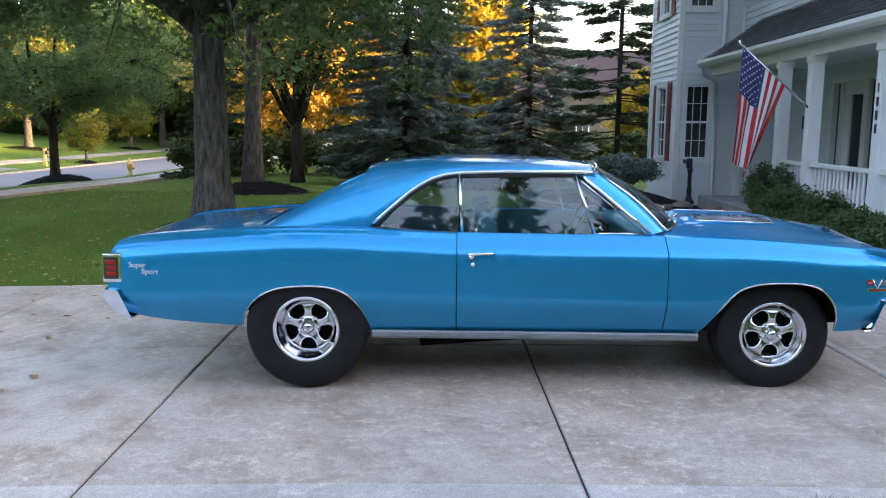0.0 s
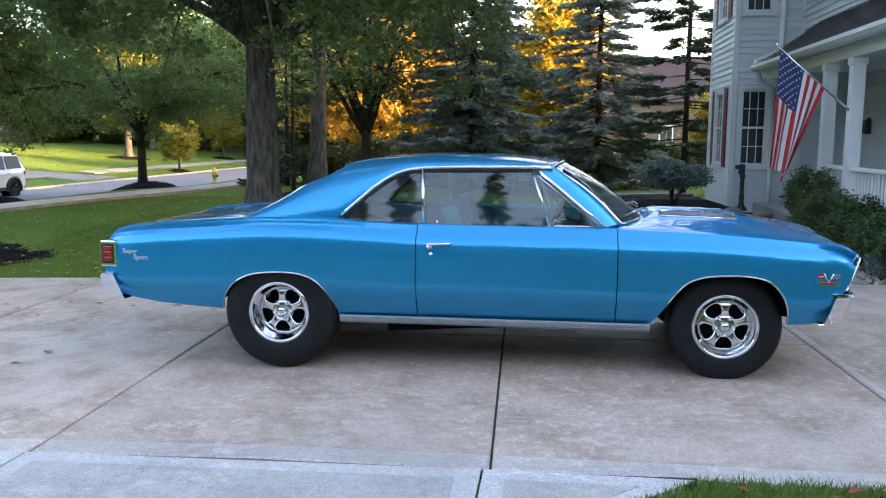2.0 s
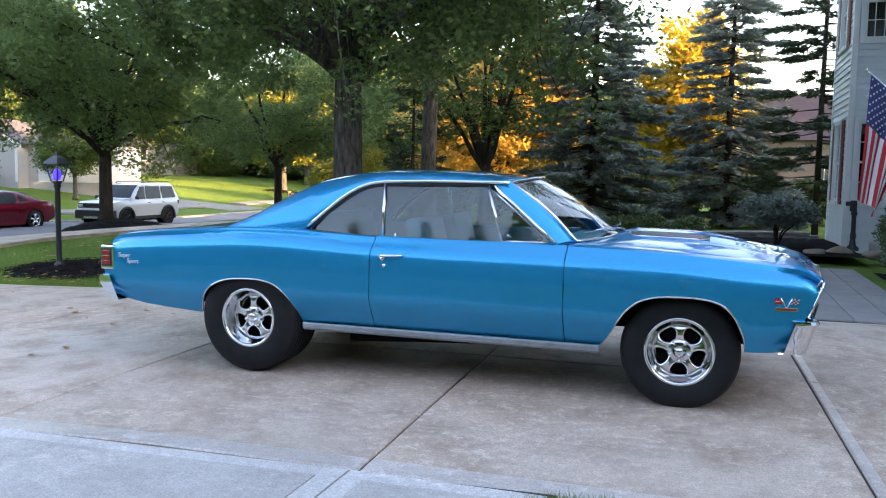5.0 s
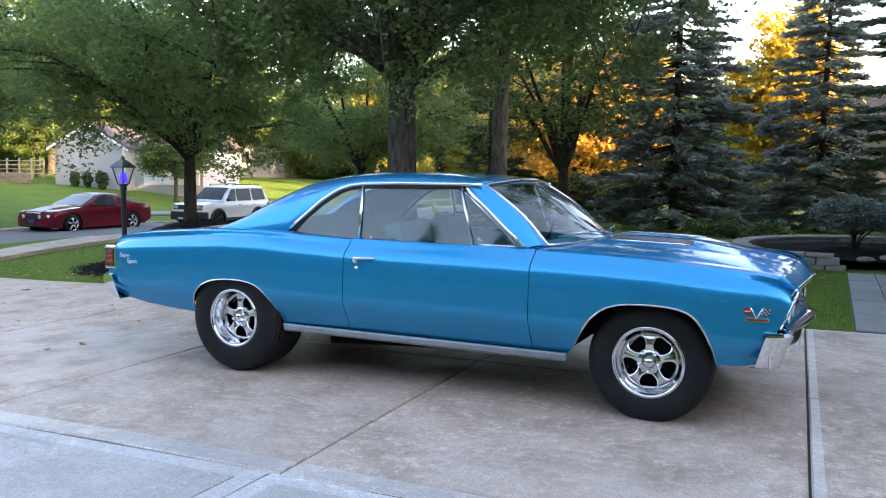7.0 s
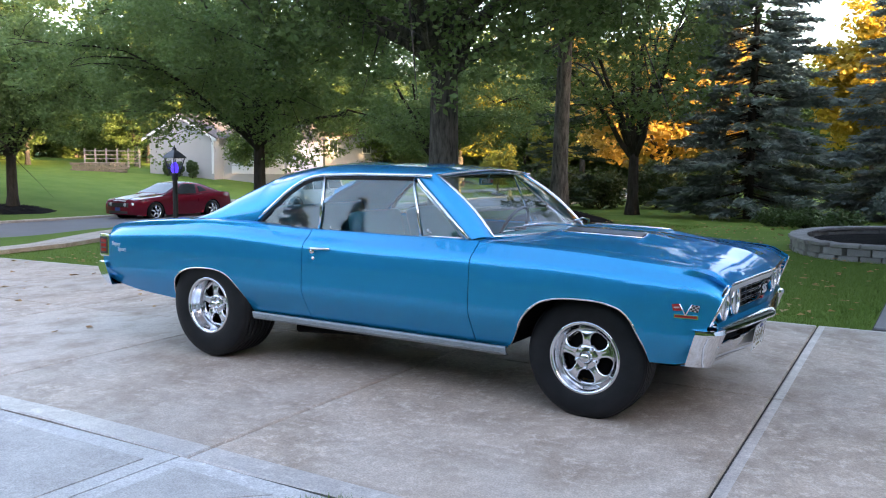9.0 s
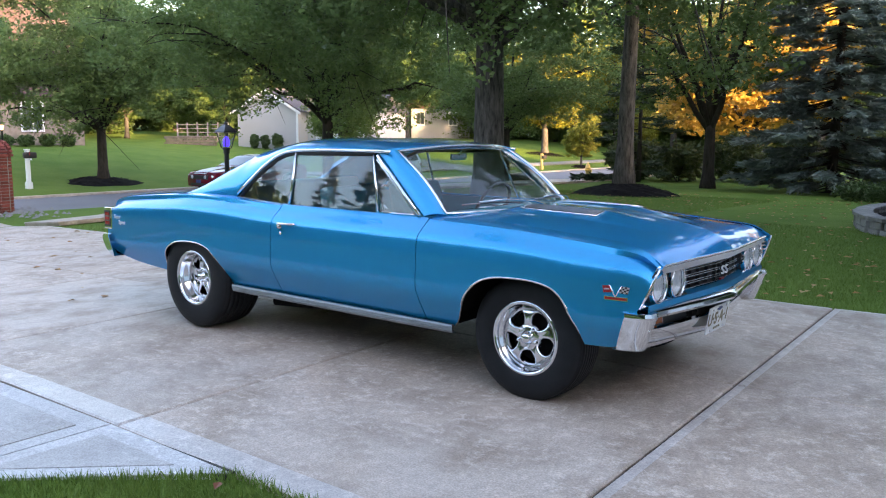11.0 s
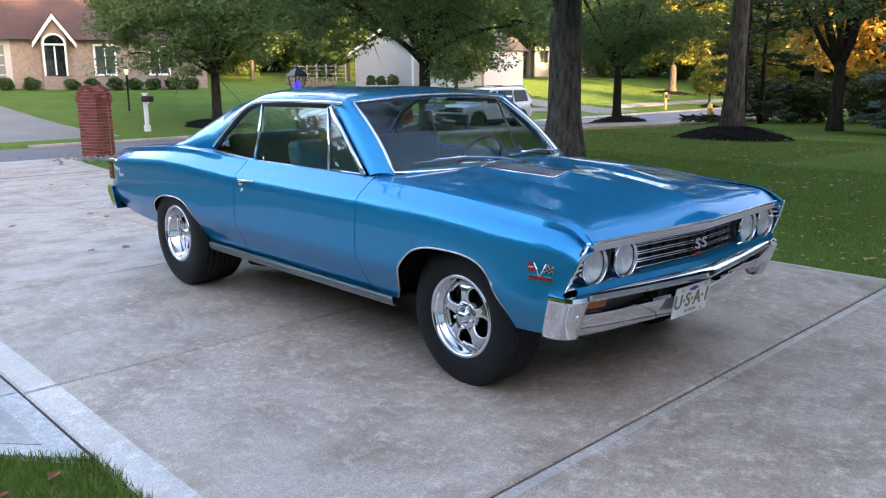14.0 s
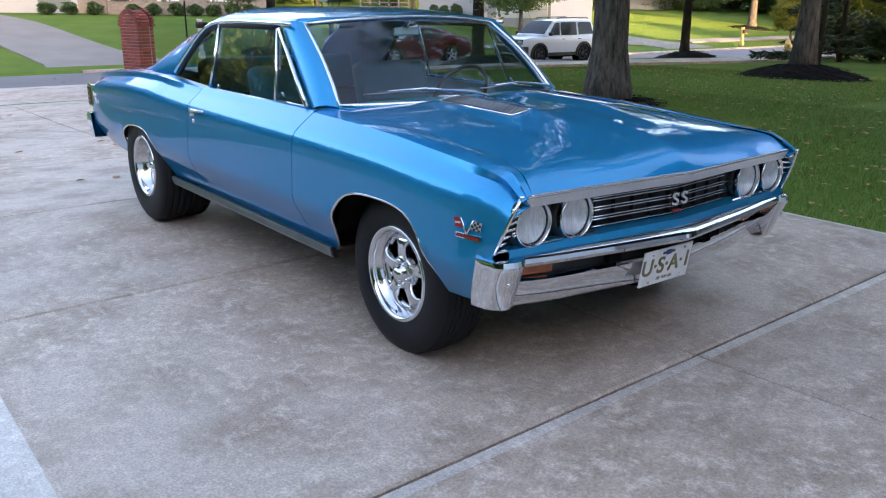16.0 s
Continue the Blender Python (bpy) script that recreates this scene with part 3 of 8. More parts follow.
# the apron over the kerb
apron = link_mesh("pavement_apron", *grid([[(x, s * (2.66 + 1.3 * max(0, (-14.5 - x) / 2.7)) + 0.19, ground_z(x, 0) * (1 if x > -16 else 0.88) + (0.008 if x > -15 else 0.03)) for s in (-1, -0.33, 0.33, 1)] for x in (-12.7, -13.4, -14.1, -14.8, -15.5, -16.2, -16.9, -17.3)]), M["concrete"])
tagged(solid(apron, 0.12), "concrete driveway apron at the street", "pavement", kind="structure")

sidewalk = thing("pavement_sidewalk", "grey concrete sidewalk crossing the lawn", "sidewalk", kind="structure")
for k in list(range(-16, -2)) + list(range(2, 44)):
    y0 = k * 1.5
    V, F = grid([[(x, y, ground_z(x, y) + 0.006 + (0 if 0 < i < 3 and 0 < j < 3 else -0.004)) for j, y in enumerate((y0 + 0.008, y0 + 0.02, y0 + 1.48, y0 + 1.492))] for i, x in enumerate((-12.68, -12.66, -11.34, -11.32))])
    solid(link_mesh("slab", V, F, M["concrete"], sidewalk, smooth=False), 0.08)

for nm, xk in (("kerb_near", -17.0), ("kerb_far", -24.18)):
    for lo, hi in ((-120, -4.2), (4.6, 200)):
        if nm == "kerb_far" and lo < 0:
            hi = 0.5
        run = [lo] + [q for q in np.arange(17, 28, 1.0) if lo < q < hi] + [hi]
        V, F = grid([[(xk + dx, y, z - street_fall(y)) for dx, z in ((-0.13, -1.0), (-0.13, -0.70), (-0.11, -0.69), (0.11, -0.69), (0.13, -0.70), (0.13, -1.0))] for y in run])
        kb = link_mesh(nm, V, F, M["concrete"], smooth=False)
        tagged(kb, "pale concrete kerb along the street", "kerb", kind="structure")

# the path to the porch
path = thing("pavement_path", "stamped grey concrete path to the porch", "path", kind="structure")
for i in range(5):
    for j in range(3):
        x0, y0 = 2.64 + 0.37 * j, 3.0 + 1.05 * i
        bmx = box_bm(x0 + 0.18, y0 + 0.52, -0.03, 0.358, 1.036, 0.08, 0.008, 1)
        part("stone", bmx, M["walk"], path)
link_mesh("joint_bed", *grid([[(2.63, 2.9, -0.006), (2.63, 8.2, -0.006)], [(3.75, 2.9, -0.006), (3.75, 8.2, -0.006)]]), M["joint"], path)


def blades(name, region, count, height, seed, label, z_of=ground_z):
    """Grass as single bent blades inside a region given by a test."""
    rng = np.random.default_rng(seed)
    (xa, xb, ya, yb), ok = region
    p = np.column_stack((rng.uniform(xa, xb, count), rng.uniform(ya, yb, count)))
    keep = np.array([ok(a, b) for a, b in p])
    p = p[keep]
    n = len(p)
    z = np.array([z_of(a, b) for a, b in p]) - 0.004
    w = rng.uniform(0, 2 * math.pi, n)
    h = height * rng.uniform(0.45, 1.15, n)
    lean = h[:, None] * rng.normal(0, 0.38, (n, 2))
    d = np.column_stack((np.cos(w), np.sin(w))) * (0.0022 + height * 0.025)
    V = np.empty((n, 3, 3))
    V[:, 0, :2], V[:, 1, :2], V[:, 2, :2] = p - d, p + d, p + lean
    V[:, 0, 2], V[:, 1, 2], V[:, 2, 2] = z, z, z + h
    me = bpy.data.meshes.new(name)
    me.vertices.add(3 * n)
    me.vertices.foreach_set("co", V.ravel())
    me.loops.add(3 * n)
    me.loops.foreach_set("vertex_index", np.arange(3 * n))
    me.polygons.add(n)
    me.polygons.foreach_set("loop_start", np.arange(0, 3 * n, 3))
    me.update(calc_edges=True)
    me.materials.append(M["blade"])
    return tagged(new(name, me), label, "grass", kind="stuff")


blades("grass", ((0.0, 4.6, -4.6, -2.45), lambda x, y: y < -2.44 and x > 1.02 + 1.09 * (y + 2.47)), 70000, 0.055, 1, "blades of green lawn beside the driveway")
blades("grass", ((-7.5, 2.62, 2.86, 9.5), lambda x, y: random.random() < 1.15 - 0.1 * (y - 2.86)), 150000, 0.045, 2, "blades of green lawn behind the driveway")
blades("grass", ((-11.2, -2.0, 2.9, 16), lambda x, y: True), 90000, 0.05, 3, "blades of green lawn under the trees")
blades("grass", ((-50, -24.5, 34, 60), lambda x, y: True), 90000, 0.13, 7, "blades of the far lawn in low sun")


def scatter_leaves(name, pts_fn, count, seed, label, size=0.05, mat="dryleaf"):
    rng = np.random.default_rng(seed)
    V, F = [], []
    for k in range(count):
        x, y, z = pts_fn(rng)
        a, s = rng.uniform(0, 6.28), size * rng.uniform(0.5, 1.3)
        c, n = math.cos(a), math.sin(a)
        o = len(V)
        for u, v, h in ((-1, 0, 0.1), (-0.2, 0.55, 0.45), (1, 0, 0.05), (-0.1, -0.55, 0.5)):
            V.append((x + s * (u * c - v * n), y + s * (u * n + v * c), z + s * h * rng.uniform(0.3, 0.9) + 0.004))
        F += [(o, o + 2, o + 1), (o, o + 3, o + 2)]
    return tagged(link_mesh(name, V, F, M[mat], smooth=False), label, "fallen leaves", kind="stuff")


def on_lawn(rng):
    x, y = rng.uniform(-10, 2.4), 2.95 + 14 * rng.random() ** 1.3
    return x, y, ground_z(x, y) + 0.035


def on_drive(rng):
    x = rng.uniform(-10, -2.8)
    y = min(2.8, -2.0 + 4.8 * rng.random() ** 0.6)
    return x, y, ground_z(x, 0) + 0.012


scatter_leaves("fallen_leaves", on_lawn, 1300, 4, "small dry leaves scattered on the lawn", 0.045)
scatter_leaves("fallen_leaves", on_drive, 60, 5, "brown dry leaves on the driveway", 0.05)
scatter_leaves("fallen_leaves", lambda r: (1.15 + 0.75 * r.random(), -2.6 - 0.35 * r.random(), 0.045), 16, 6, "brown dry oak leaves in the grass", 0.042, "oakleaf_dry")

# ---- the blue car ----
ZT = [(-2.72, 0.80), (-2.66, 0.872), (-2.58, 0.898), (-2.44, 0.918), (-2.1, 0.948), (-1.75, 0.972), (-1.5, 0.985), (-1.2, 0.985), (-0.9, 0.972), (-0.5, 0.955), (0, 0.95), (0.75, 0.945), (1.1, 0.938), (1.4, 0.926), (1.74, 0.902), (2.0, 0.882), (2.10, 0.871), (2.15, 0.860), (2.19, 0.838), (2.24, 0.806)]
YT = [(-2.72, 0.80), (-2.4, 0.835), (-1.5, 0.86), (-0.9, 0.855), (-0.5, 0.835), (0.75, 0.82), (1.4, 0.825), (2.0, 0.835), (2.24, 0.845)]
WM = [(-2.72, 0.88), (-2.5, 0.912), (-2.0, 0.94), (-1.5, 0.955), (-0.9, 0.95), (0, 0.945), (1.0, 0.945), (1.6, 0.945), (2.0, 0.93), (2.24, 0.895)]
ZB = [(-2.72, 0.50), (-2.60, 0.455), (-2.50, 0.428), (-2.35, 0.402), (-2.15, 0.385), (-1.87, 0.368), (-1.0, 0.352), (1.0, 0.345), (1.84, 0.378), (2.05, 0.386), (2.24, 0.40)]
PROFILE = [(0, 0.108), (0.10, 0.074), (0.2, 0.040), (0.30, 0.010), (0.37, 0.0), (0.48, 0.002), (0.66, 0.006), (0.78, 0.011), (0.835, 0.017), (0.87, 0.030), (0.905, 0.055), (0.95, 0.088)]
ARCH_R = [(-1.872, 0.368), (-1.85, 0.44), (-1.80, 0.52), (-1.74, 0.575), (-1.66, 0.615), (-1.58, 0.634), (-1.45, 0.643), (-1.34, 0.640), (-1.25, 0.622), (-1.18, 0.585), (-1.12, 0.515), (-1.08, 0.43), (-1.055, 0.352)]
ARCH_F = [(0.985, 0.345), (1.03, 0.40), (1.08, 0.485), (1.135, 0.575), (1.21, 0.645), (1.29, 0.674), (1.38, 0.687), (1.54, 0.690), (1.64, 0.678), (1.71, 0.652), (1.77, 0.59), (1.81, 0.505), (1.83, 0.44), (1.838, 0.378)]


def body_bottom(x):
    for arch in (ARCH_R, ARCH_F):
        if arch[0][0] <= x <= arch[-1][0]:
            return lerp_table(arch, x)
    return lerp_table(ZB, x)


def body_point(x, z):
    """Half width of the body side at x and height z."""
    zt, yt, wm = curve_table(ZT, x), curve_table(YT, x), curve_table(WM, x)
    u = (z - 0.36) / (zt - 0.36)
    return wm - curve_table(PROFILE + [(1.0, wm - yt)], max(u, -0.15) if u > 0 else 0) - (0.25 * max(0, -u) * 0.3)


car = thing("muscle_car", "metallic blue two-door hardtop muscle car with chrome trim", "car")


def stations(x0, x1, extra=()):
    n = max(3, int(round((x1 - x0) / 0.045)))
    xs = set(round(x0 + (x1 - x0) * i / n, 4) for i in range(n + 1))
    for a in list(ARCH_R) + list(ARCH_F):
        if x0 < a[0] < x1:
            xs.add(a[0])
    xs = sorted(xs)
    return [x for i, x in enumerate(xs) if i == 0 or x - xs[i - 1] > 0.004]


def side_rows(xs, side, shift=None, top_in=None):
    rows = []
    for x in xs:
        zb, zt = body_bottom(x), curve_table(ZT, x)
        row = []
        for k in range(31):
            v = k / 30
            z = zb + (zt - zb) * (1 - (1 - v) ** 1.25)
            xx = x + (shift(z) if shift else 0)
            row.append((xx, side * body_point(x, z), z))
        if top_in:
            for q in top_in(x):
                row.append((x, side * q[0], q[1]))
        rows.append(row)
    return rows


HOOD_EDGE = 0.715


def fender_top(x):
    zt, yt = curve_table(ZT, x), curve_table(YT, x)
    edge = HOOD_EDGE + 0.10 * max(0, (x - 1.95) / 0.3)
    return [(yt - 0.02, zt + 0.005), ((yt + edge) / 2, zt + 0.012), (edge, zt + 0.014)]


def quarter_top(x):
    zt, yt = curve_table(ZT, x), curve_table(YT, x)
    if x > -1.72:
        return [(yt - 0.02, zt + 0.004), (yt - 0.04, zt + 0.005), (0.79, zt + 0.005)]
    return [(yt - 0.02, zt + 0.006), (0.76, zt + 0.012), (0.70, zt + 0.012)]


def door_top(x):
    zt, yt = curve_table(ZT, x), curve_table(YT, x)
    return [(yt - 0.008, zt + 0.006), (yt - 0.02, zt + 0.008), (yt - 0.03, zt + 0.002)]


G = 0.003
for side, tag in ((-1, "passenger"), (1, "driver")):
    def flip(vf):
        V, F = vf
        return (V, F) if side < 0 else (V, [f[::-1] for f in F])

    # fender, with a leaning front edge
    xs = stations(0.77 + G, 2.24)
    rows = side_rows(xs, side, top_in=fender_top)
    for i, x in enumerate(xs):
        if x > 1.95:
            f = (x - 1.95) / 0.29
            rows[i] = [(px - f * 0.20 * min(1, max(0, (0.80 - pz) / 0.42)), py, pz) for px, py, pz in rows[i]]
    fender = link_mesh("fender", *flip(grid(rows)), M["blue"], car)
    solid(fender, 0.008, crease=20)
    door = link_mesh("door", *flip(grid(side_rows(stations(-0.52 + G, 0.77 - G), side, top_in=door_top))), M["blue"], car)
    solid(door, 0.008, crease=20)
    quarter = link_mesh("quarter_panel", *flip(grid(side_rows(stations(-2.70, -0.52 - G), side, top_in=quarter_top))), M["blue"], car)
    solid(quarter, 0.008, crease=20)
    # bright arch mouldings
    for arch, owner in ((ARCH_R, quarter), (ARCH_F, fender)):
        edge = list(arch)
        for it in range(2):
            edge = [edge[0]] + [(a[0] + (b[0] - a[0]) * q, a[1] + (b[1] - a[1]) * q) for a, b in zip(edge, edge[1:]) for q in (0.25, 0.75)] + [edge[-1]]
        tube_ob("arch_moulding", [(x, side * (body_point(x, z) + 0.003), z + 0.002) for x, z in edge], 0.0068, M["chrome"], owner, 6, label="thin bright wheel arch moulding")
    # rocker moulding with three ribs
    V, F = grid([[(x, side * (0.885 - d), z) for z, d in ((0.356, 0.02), (0.354, 0.004), (0.344, 0.0), (0.341, 0.005), (0.331, 0.002), (0.328, 0.007), (0.318, 0.004), (0.315, 0.012), (0.303, 0.014), (0.298, 0.04))] for x in np.linspace(-1.045, 0.99, 12)])
    solid(link_mesh("rocker_moulding", *flip((V, F)), M["rocker"], car, "ribbed bright rocker moulding", smooth=False), 0.01)
    # handle and lock
    hd = door
    hx, hz = -0.37, 0.852
    yb = side * body_point(hx, hz)
    tube_ob("door_handle", [(hx - 0.085, yb + side * 0.012, hz - 0.004), (hx - 0.05, yb + side * 0.032, hz), (hx + 0.05, yb + side * 0.032, hz + 0.004), (hx + 0.088, yb + side * 0.008, hz + 0.002)], [0.012, 0.009, 0.008, 0.007], M["chrome"], hd, 8, label="chrome door handle")
    link_mesh("push_button", *lathe([(0.0, side * 0.030), (0.016, side * 0.028), (0.018, side * 0.0), (0.03, side * -0.002)], (hx - 0.06, yb, hz - 0.018), 14), M["chrome"], hd)
    link_mesh("key_lock", *lathe([(0.0, side * 0.012), (0.011, side * 0.012), (0.014, side * -0.004)], (hx - 0.05, side * body_point(hx, 0.79), 0.787), 14), M["chrome"], hd)

# ---- hood and deck ----
HC = [(0.95, 0.985), (1.2, 0.992), (1.5, 0.984), (1.8, 0.960), (2.0, 0.934), (2.12, 0.910), (2.20, 0.882), (2.26, 0.850), (2.30, 0.820)]


def hood_front(y):
    return 2.297 - 0.069 * abs(y) / 0.8


PAD = [(0.0, 0.017), (0.09, 0.018), (0.15, 0.027), (0.20, 0.031), (0.36, 0.010), (0.40, 0.0), (2.0, 0.0)]


def hood_z(x, y):
    a = min(1, abs(y) / 0.73)
    ze, zc = curve_table(ZT, min(x, 2.23)) + 0.014, curve_table(HC, x + 0.03 * a)
    z = zc + (ze - zc) * a**3.0
    # two raised pads whose tops fall outward, each with a vent let into it
    wx = min(1, max(0, (x - 0.92) / 0.15)) * min(1, max(0, (2.0 - x) / 0.38))
    z += wx * lerp_table(PAD, abs(y))
    z += 0.016 * max(0, 1 - abs(y) / 0.30) ** 1.3 * min(1, max(0, (x - 1.45) / 0.6)) * min(1, max(0, (2.30 - x) / 0.09))
    return z


hood_rows = []
for i in range(41):
    u = i / 40
    row = []
    for j in range(-36, 37):
        v = j / 36
        xr = 0.985 - 0.16 * v * v
        x_mid = xr + (2.20 - xr) * u
        y = v * (HOOD_EDGE + 0.10 * max(0, (x_mid - 1.95) / 0.3) - 0.005)
        x = xr + (hood_front(y) - xr) * u
        z = hood_z(x, y)
        if u > 0.93:
            z -= 0.012 * ((u - 0.93) / 0.07) ** 2
        row.append((x, y, z))
    hood_rows.append(row)
V, F = grid(hood_rows)
hood = solid(link_mesh("hood", V, [f[::-1] for f in F], M["blue"], car, "blue hood with two ribbed vents"), 0.01)
for s in (-1, 1):
    rows = [[(x, s * (0.28 + dy), hood_z(x, s * (0.28 + dy)) + dz) for dy, dz in ((-0.054, -0.004), (-0.051, 0.004), (0.051, 0.004), (0.054, -0.004))] for x in np.linspace(1.11, 1.60, 9)]
    V, F = grid(rows)
    solid(link_mesh("hood_vent", V, F if s < 0 else F, M["black"], hood, "black ribbed hood vent with bright rim", smooth=False), 0.01, 0)
    hv = bpy.data.objects[hood.children[-1].name]
    rim = [(1.095, s * 0.226), (1.095, s * 0.335), (1.612, s * 0.333), (1.612, s * 0.228)]
    tube_ob("vent_rim", [(x, y, hood_z(x, y) + 0.005) for x, y in rim], 0.0055, M["chrome"], hv, 6, True)
    for k in range(7):
        y = s * (0.240 + 0.0135 * k)
        tube_ob("vent_rib", [(x, y, hood_z(x, y) + 0.0075) for x in (1.11, 1.27, 1.44, 1.60)], 0.0026, M["rocker"], hv, 5)

for s in (-1, 1):
    seam = []
    for xx in np.linspace(0.84, 2.20, 24):
        e = HOOD_EDGE + 0.10 * max(0, (xx - 1.95) / 0.3) - 0.001
        seam.append((xx, s * e, curve_table(ZT, min(xx, 2.23)) + 0.0158))
    tube_ob("hood_seam", seam, 0.0036, M["under"], hood, 5, label="dark gap between hood and fender")
# cowl between hood and windscreen
cowl = [[(a + (b - a) * i / 6, y, 0.966 + 0.012 * (1 - v * v) - 0.016 * math.sin(math.pi * i / 6)) for v in np.linspace(-1, 1, 25) for a, b, y in ((0.79 + 0.20 * (1 - v * v), 0.985 - 0.16 * v * v - 0.004 + 0.0, v * 0.715),)] for i in range(7)]
V, F = grid(cowl)
solid(link_mesh("cowl", V, [f[::-1] for f in F], M["blue"], car), 0.008)

for s in (-1, 1):
    for k in range(14):
        y = s * (0.20 + 0.022 * k)
        xm = 0.885 + 0.18 * (1 - (y / 0.72) ** 2) - 0.02
        box("cowl_louvre", (xm, y, 0.962 + 0.012 * (1 - (y / 0.715) ** 2)), (0.07, 0.007, 0.006), M["under"], car)

DECK = [(-2.70, 0.845), (-2.62, 0.885), (-2.45, 0.918), (-2.2, 0.952), (-1.95, 0.985), (-1.75, 1.0)]


def deck_row(x):
    ze, zc = curve_table(ZT, x) + 0.012, curve_table(DECK, x) + 0.006
    return [(x - 0.03 * (1 - v * v) * (1 if x < -2.4 else 0), v * 0.695, zc + (ze - zc) * abs(v) ** 2.5) for v in np.linspace(-1, 1, 25)]


V, F = grid([deck_row(x) for x in np.linspace(-2.68, -1.78, 22)])
solid(link_mesh("trunk_lid", V, [f[::-1] for f in F], M["blue"], car), 0.008)

# ---- roof, sails and glass ----
ZC = [(-1.80, 0.97), (-1.70, 1.04), (-1.55, 1.13), (-1.40, 1.225), (-1.25, 1.30), (-1.09, 1.362), (-0.79, 1.405), (-0.5, 1.422), (-0.14, 1.42), (0.15, 1.405), (0.33, 1.385), (0.45, 1.36)]
ZL = [(-1.80, 0.965), (-1.06, 0.992), (-1.04, 1.02), (-0.93, 1.115), (-0.83, 1.20), (-0.75, 1.255), (-0.68, 1.292), (-0.60, 1.317), (-0.5, 1.33), (-0.2, 1.338), (0.25, 1.338), (0.45, 1.33)]


def roof_section(x, n=22):
    zl, zc = lerp_table(ZL, x), curve_table(ZC, x)
    h = max(0.004, zc - zl)
    yl = 0.80 - (min(zl, 1.34) - 0.965) / 0.375 * 0.10
    out = []
    for k in range(n + 1):
        a = k / n * math.pi / 2
        out.append((x, yl * max(0, math.cos(a)) ** 0.72, zl + h * math.sin(a) ** 0.95))
    return out


def roof_front(y):
    return 0.33 + 0.09 * (1 - (y / 0.66) ** 2)


rows = []
for x in sorted(set(list(np.linspace(-1.12, 0.33, 34)) + [-1.04, -0.68, -0.6])):
    half = roof_section(x)
    rows.append([(px, -py, pz) for px, py, pz in half] + [(px, py, pz) for px, py, pz in half[-2::-1]])
last = rows[-1]
for s in (0.35, 0.7, 1.0):
    rows.append([(x + s * max(0, roof_front(y) - 0.33), y, z - 0.012 * s * s) for x, y, z in last])
V, F = grid(rows)
roof = solid(link_mesh("roof", V, [f[::-1] for f in F], M["blue"], car), 0.02)
for s in (-1, 1):
    rows = []
    for x in np.linspace(-1.78, -1.115, 18):
        zl, zc = lerp_table(ZL, x), curve_table(ZC, x)
        sec = roof_section(x)
        edge = 0.56 - 0.10 * (x + 1.78) / 0.66
        keep = [(px, s * max(py, edge), pz) for px, py, pz in sec if py >= edge]
        base = keep[-1] if keep else (x, s * edge, zl)
        pts = [(px, py, pz) for px, py, pz in keep]
        # resample to equal counts
        tt = np.linspace(0, len(pts) - 1, 12)
        pts = [tuple(np.array(pts[int(q)]) * (1 - q % 1) + np.array(pts[min(int(q) + 1, len(pts) - 1)]) * (q % 1)) for q in tt]
        pts.append((x, s * (edge - 0.01), base[2] - 0.04))
        rows.append(pts)
    V, F = grid(rows)
    solid(link_mesh("sail_panel", V, F if s > 0 else [f[::-1] for f in F], M["blue"], car), 0.012)
V, F = grid([[(x, y, curve_table(ZC, x) - 0.075 - 0.03 * abs(y)) for y in np.linspace(-0.56, 0.56, 9)] for x in np.linspace(-1.77, -1.11, 8)])
link_mesh("rear_window", V, F, M["glass"], car, "tinted rear window glass")


def ws_point(u, v):
    """Windscreen: u across (-1 to 1), v from base to top."""
    yb, yt = 0.70, 0.625
    xb, xt = 0.80 + 0.205 * (1 - u * u), 0.345 + 0.085 * (1 - u * u)
    zb, zt = 0.972 + 0.008 * (1 - u * u), 1.335 + 0.035 * (1 - u * u)
    w = 0.02 * math.sin(math.pi * v)
    return (xb + (xt - xb) * v + w, u * (yb + (yt - yb) * v), zb + (zt - zb) * v + w)


V, F = grid([[ws_point(u, v) for u in np.linspace(-1, 1, 25)] for v in np.linspace(0, 1, 9)])
link_mesh("windscreen", V, F, M["glass"], car, "clear curved windscreen")
rim = [ws_point(u, 0) for u in np.linspace(-1, 1, 25)] + [ws_point(1, v) for v in np.linspace(0.1, 0.9, 8)] + [ws_point(u, 1) for u in np.linspace(1, -1, 25)] + [ws_point(-1, v) for v in np.linspace(0.9, 0.1, 8)]
tube_ob("windscreen_trim", [(x + 0.004, y, z + 0.004) for x, y, z in rim], 0.011, M["chrome"], car, 6, True)


def side_y(z):
    return 0.80 - (z - 0.965) / 0.375 * 0.098


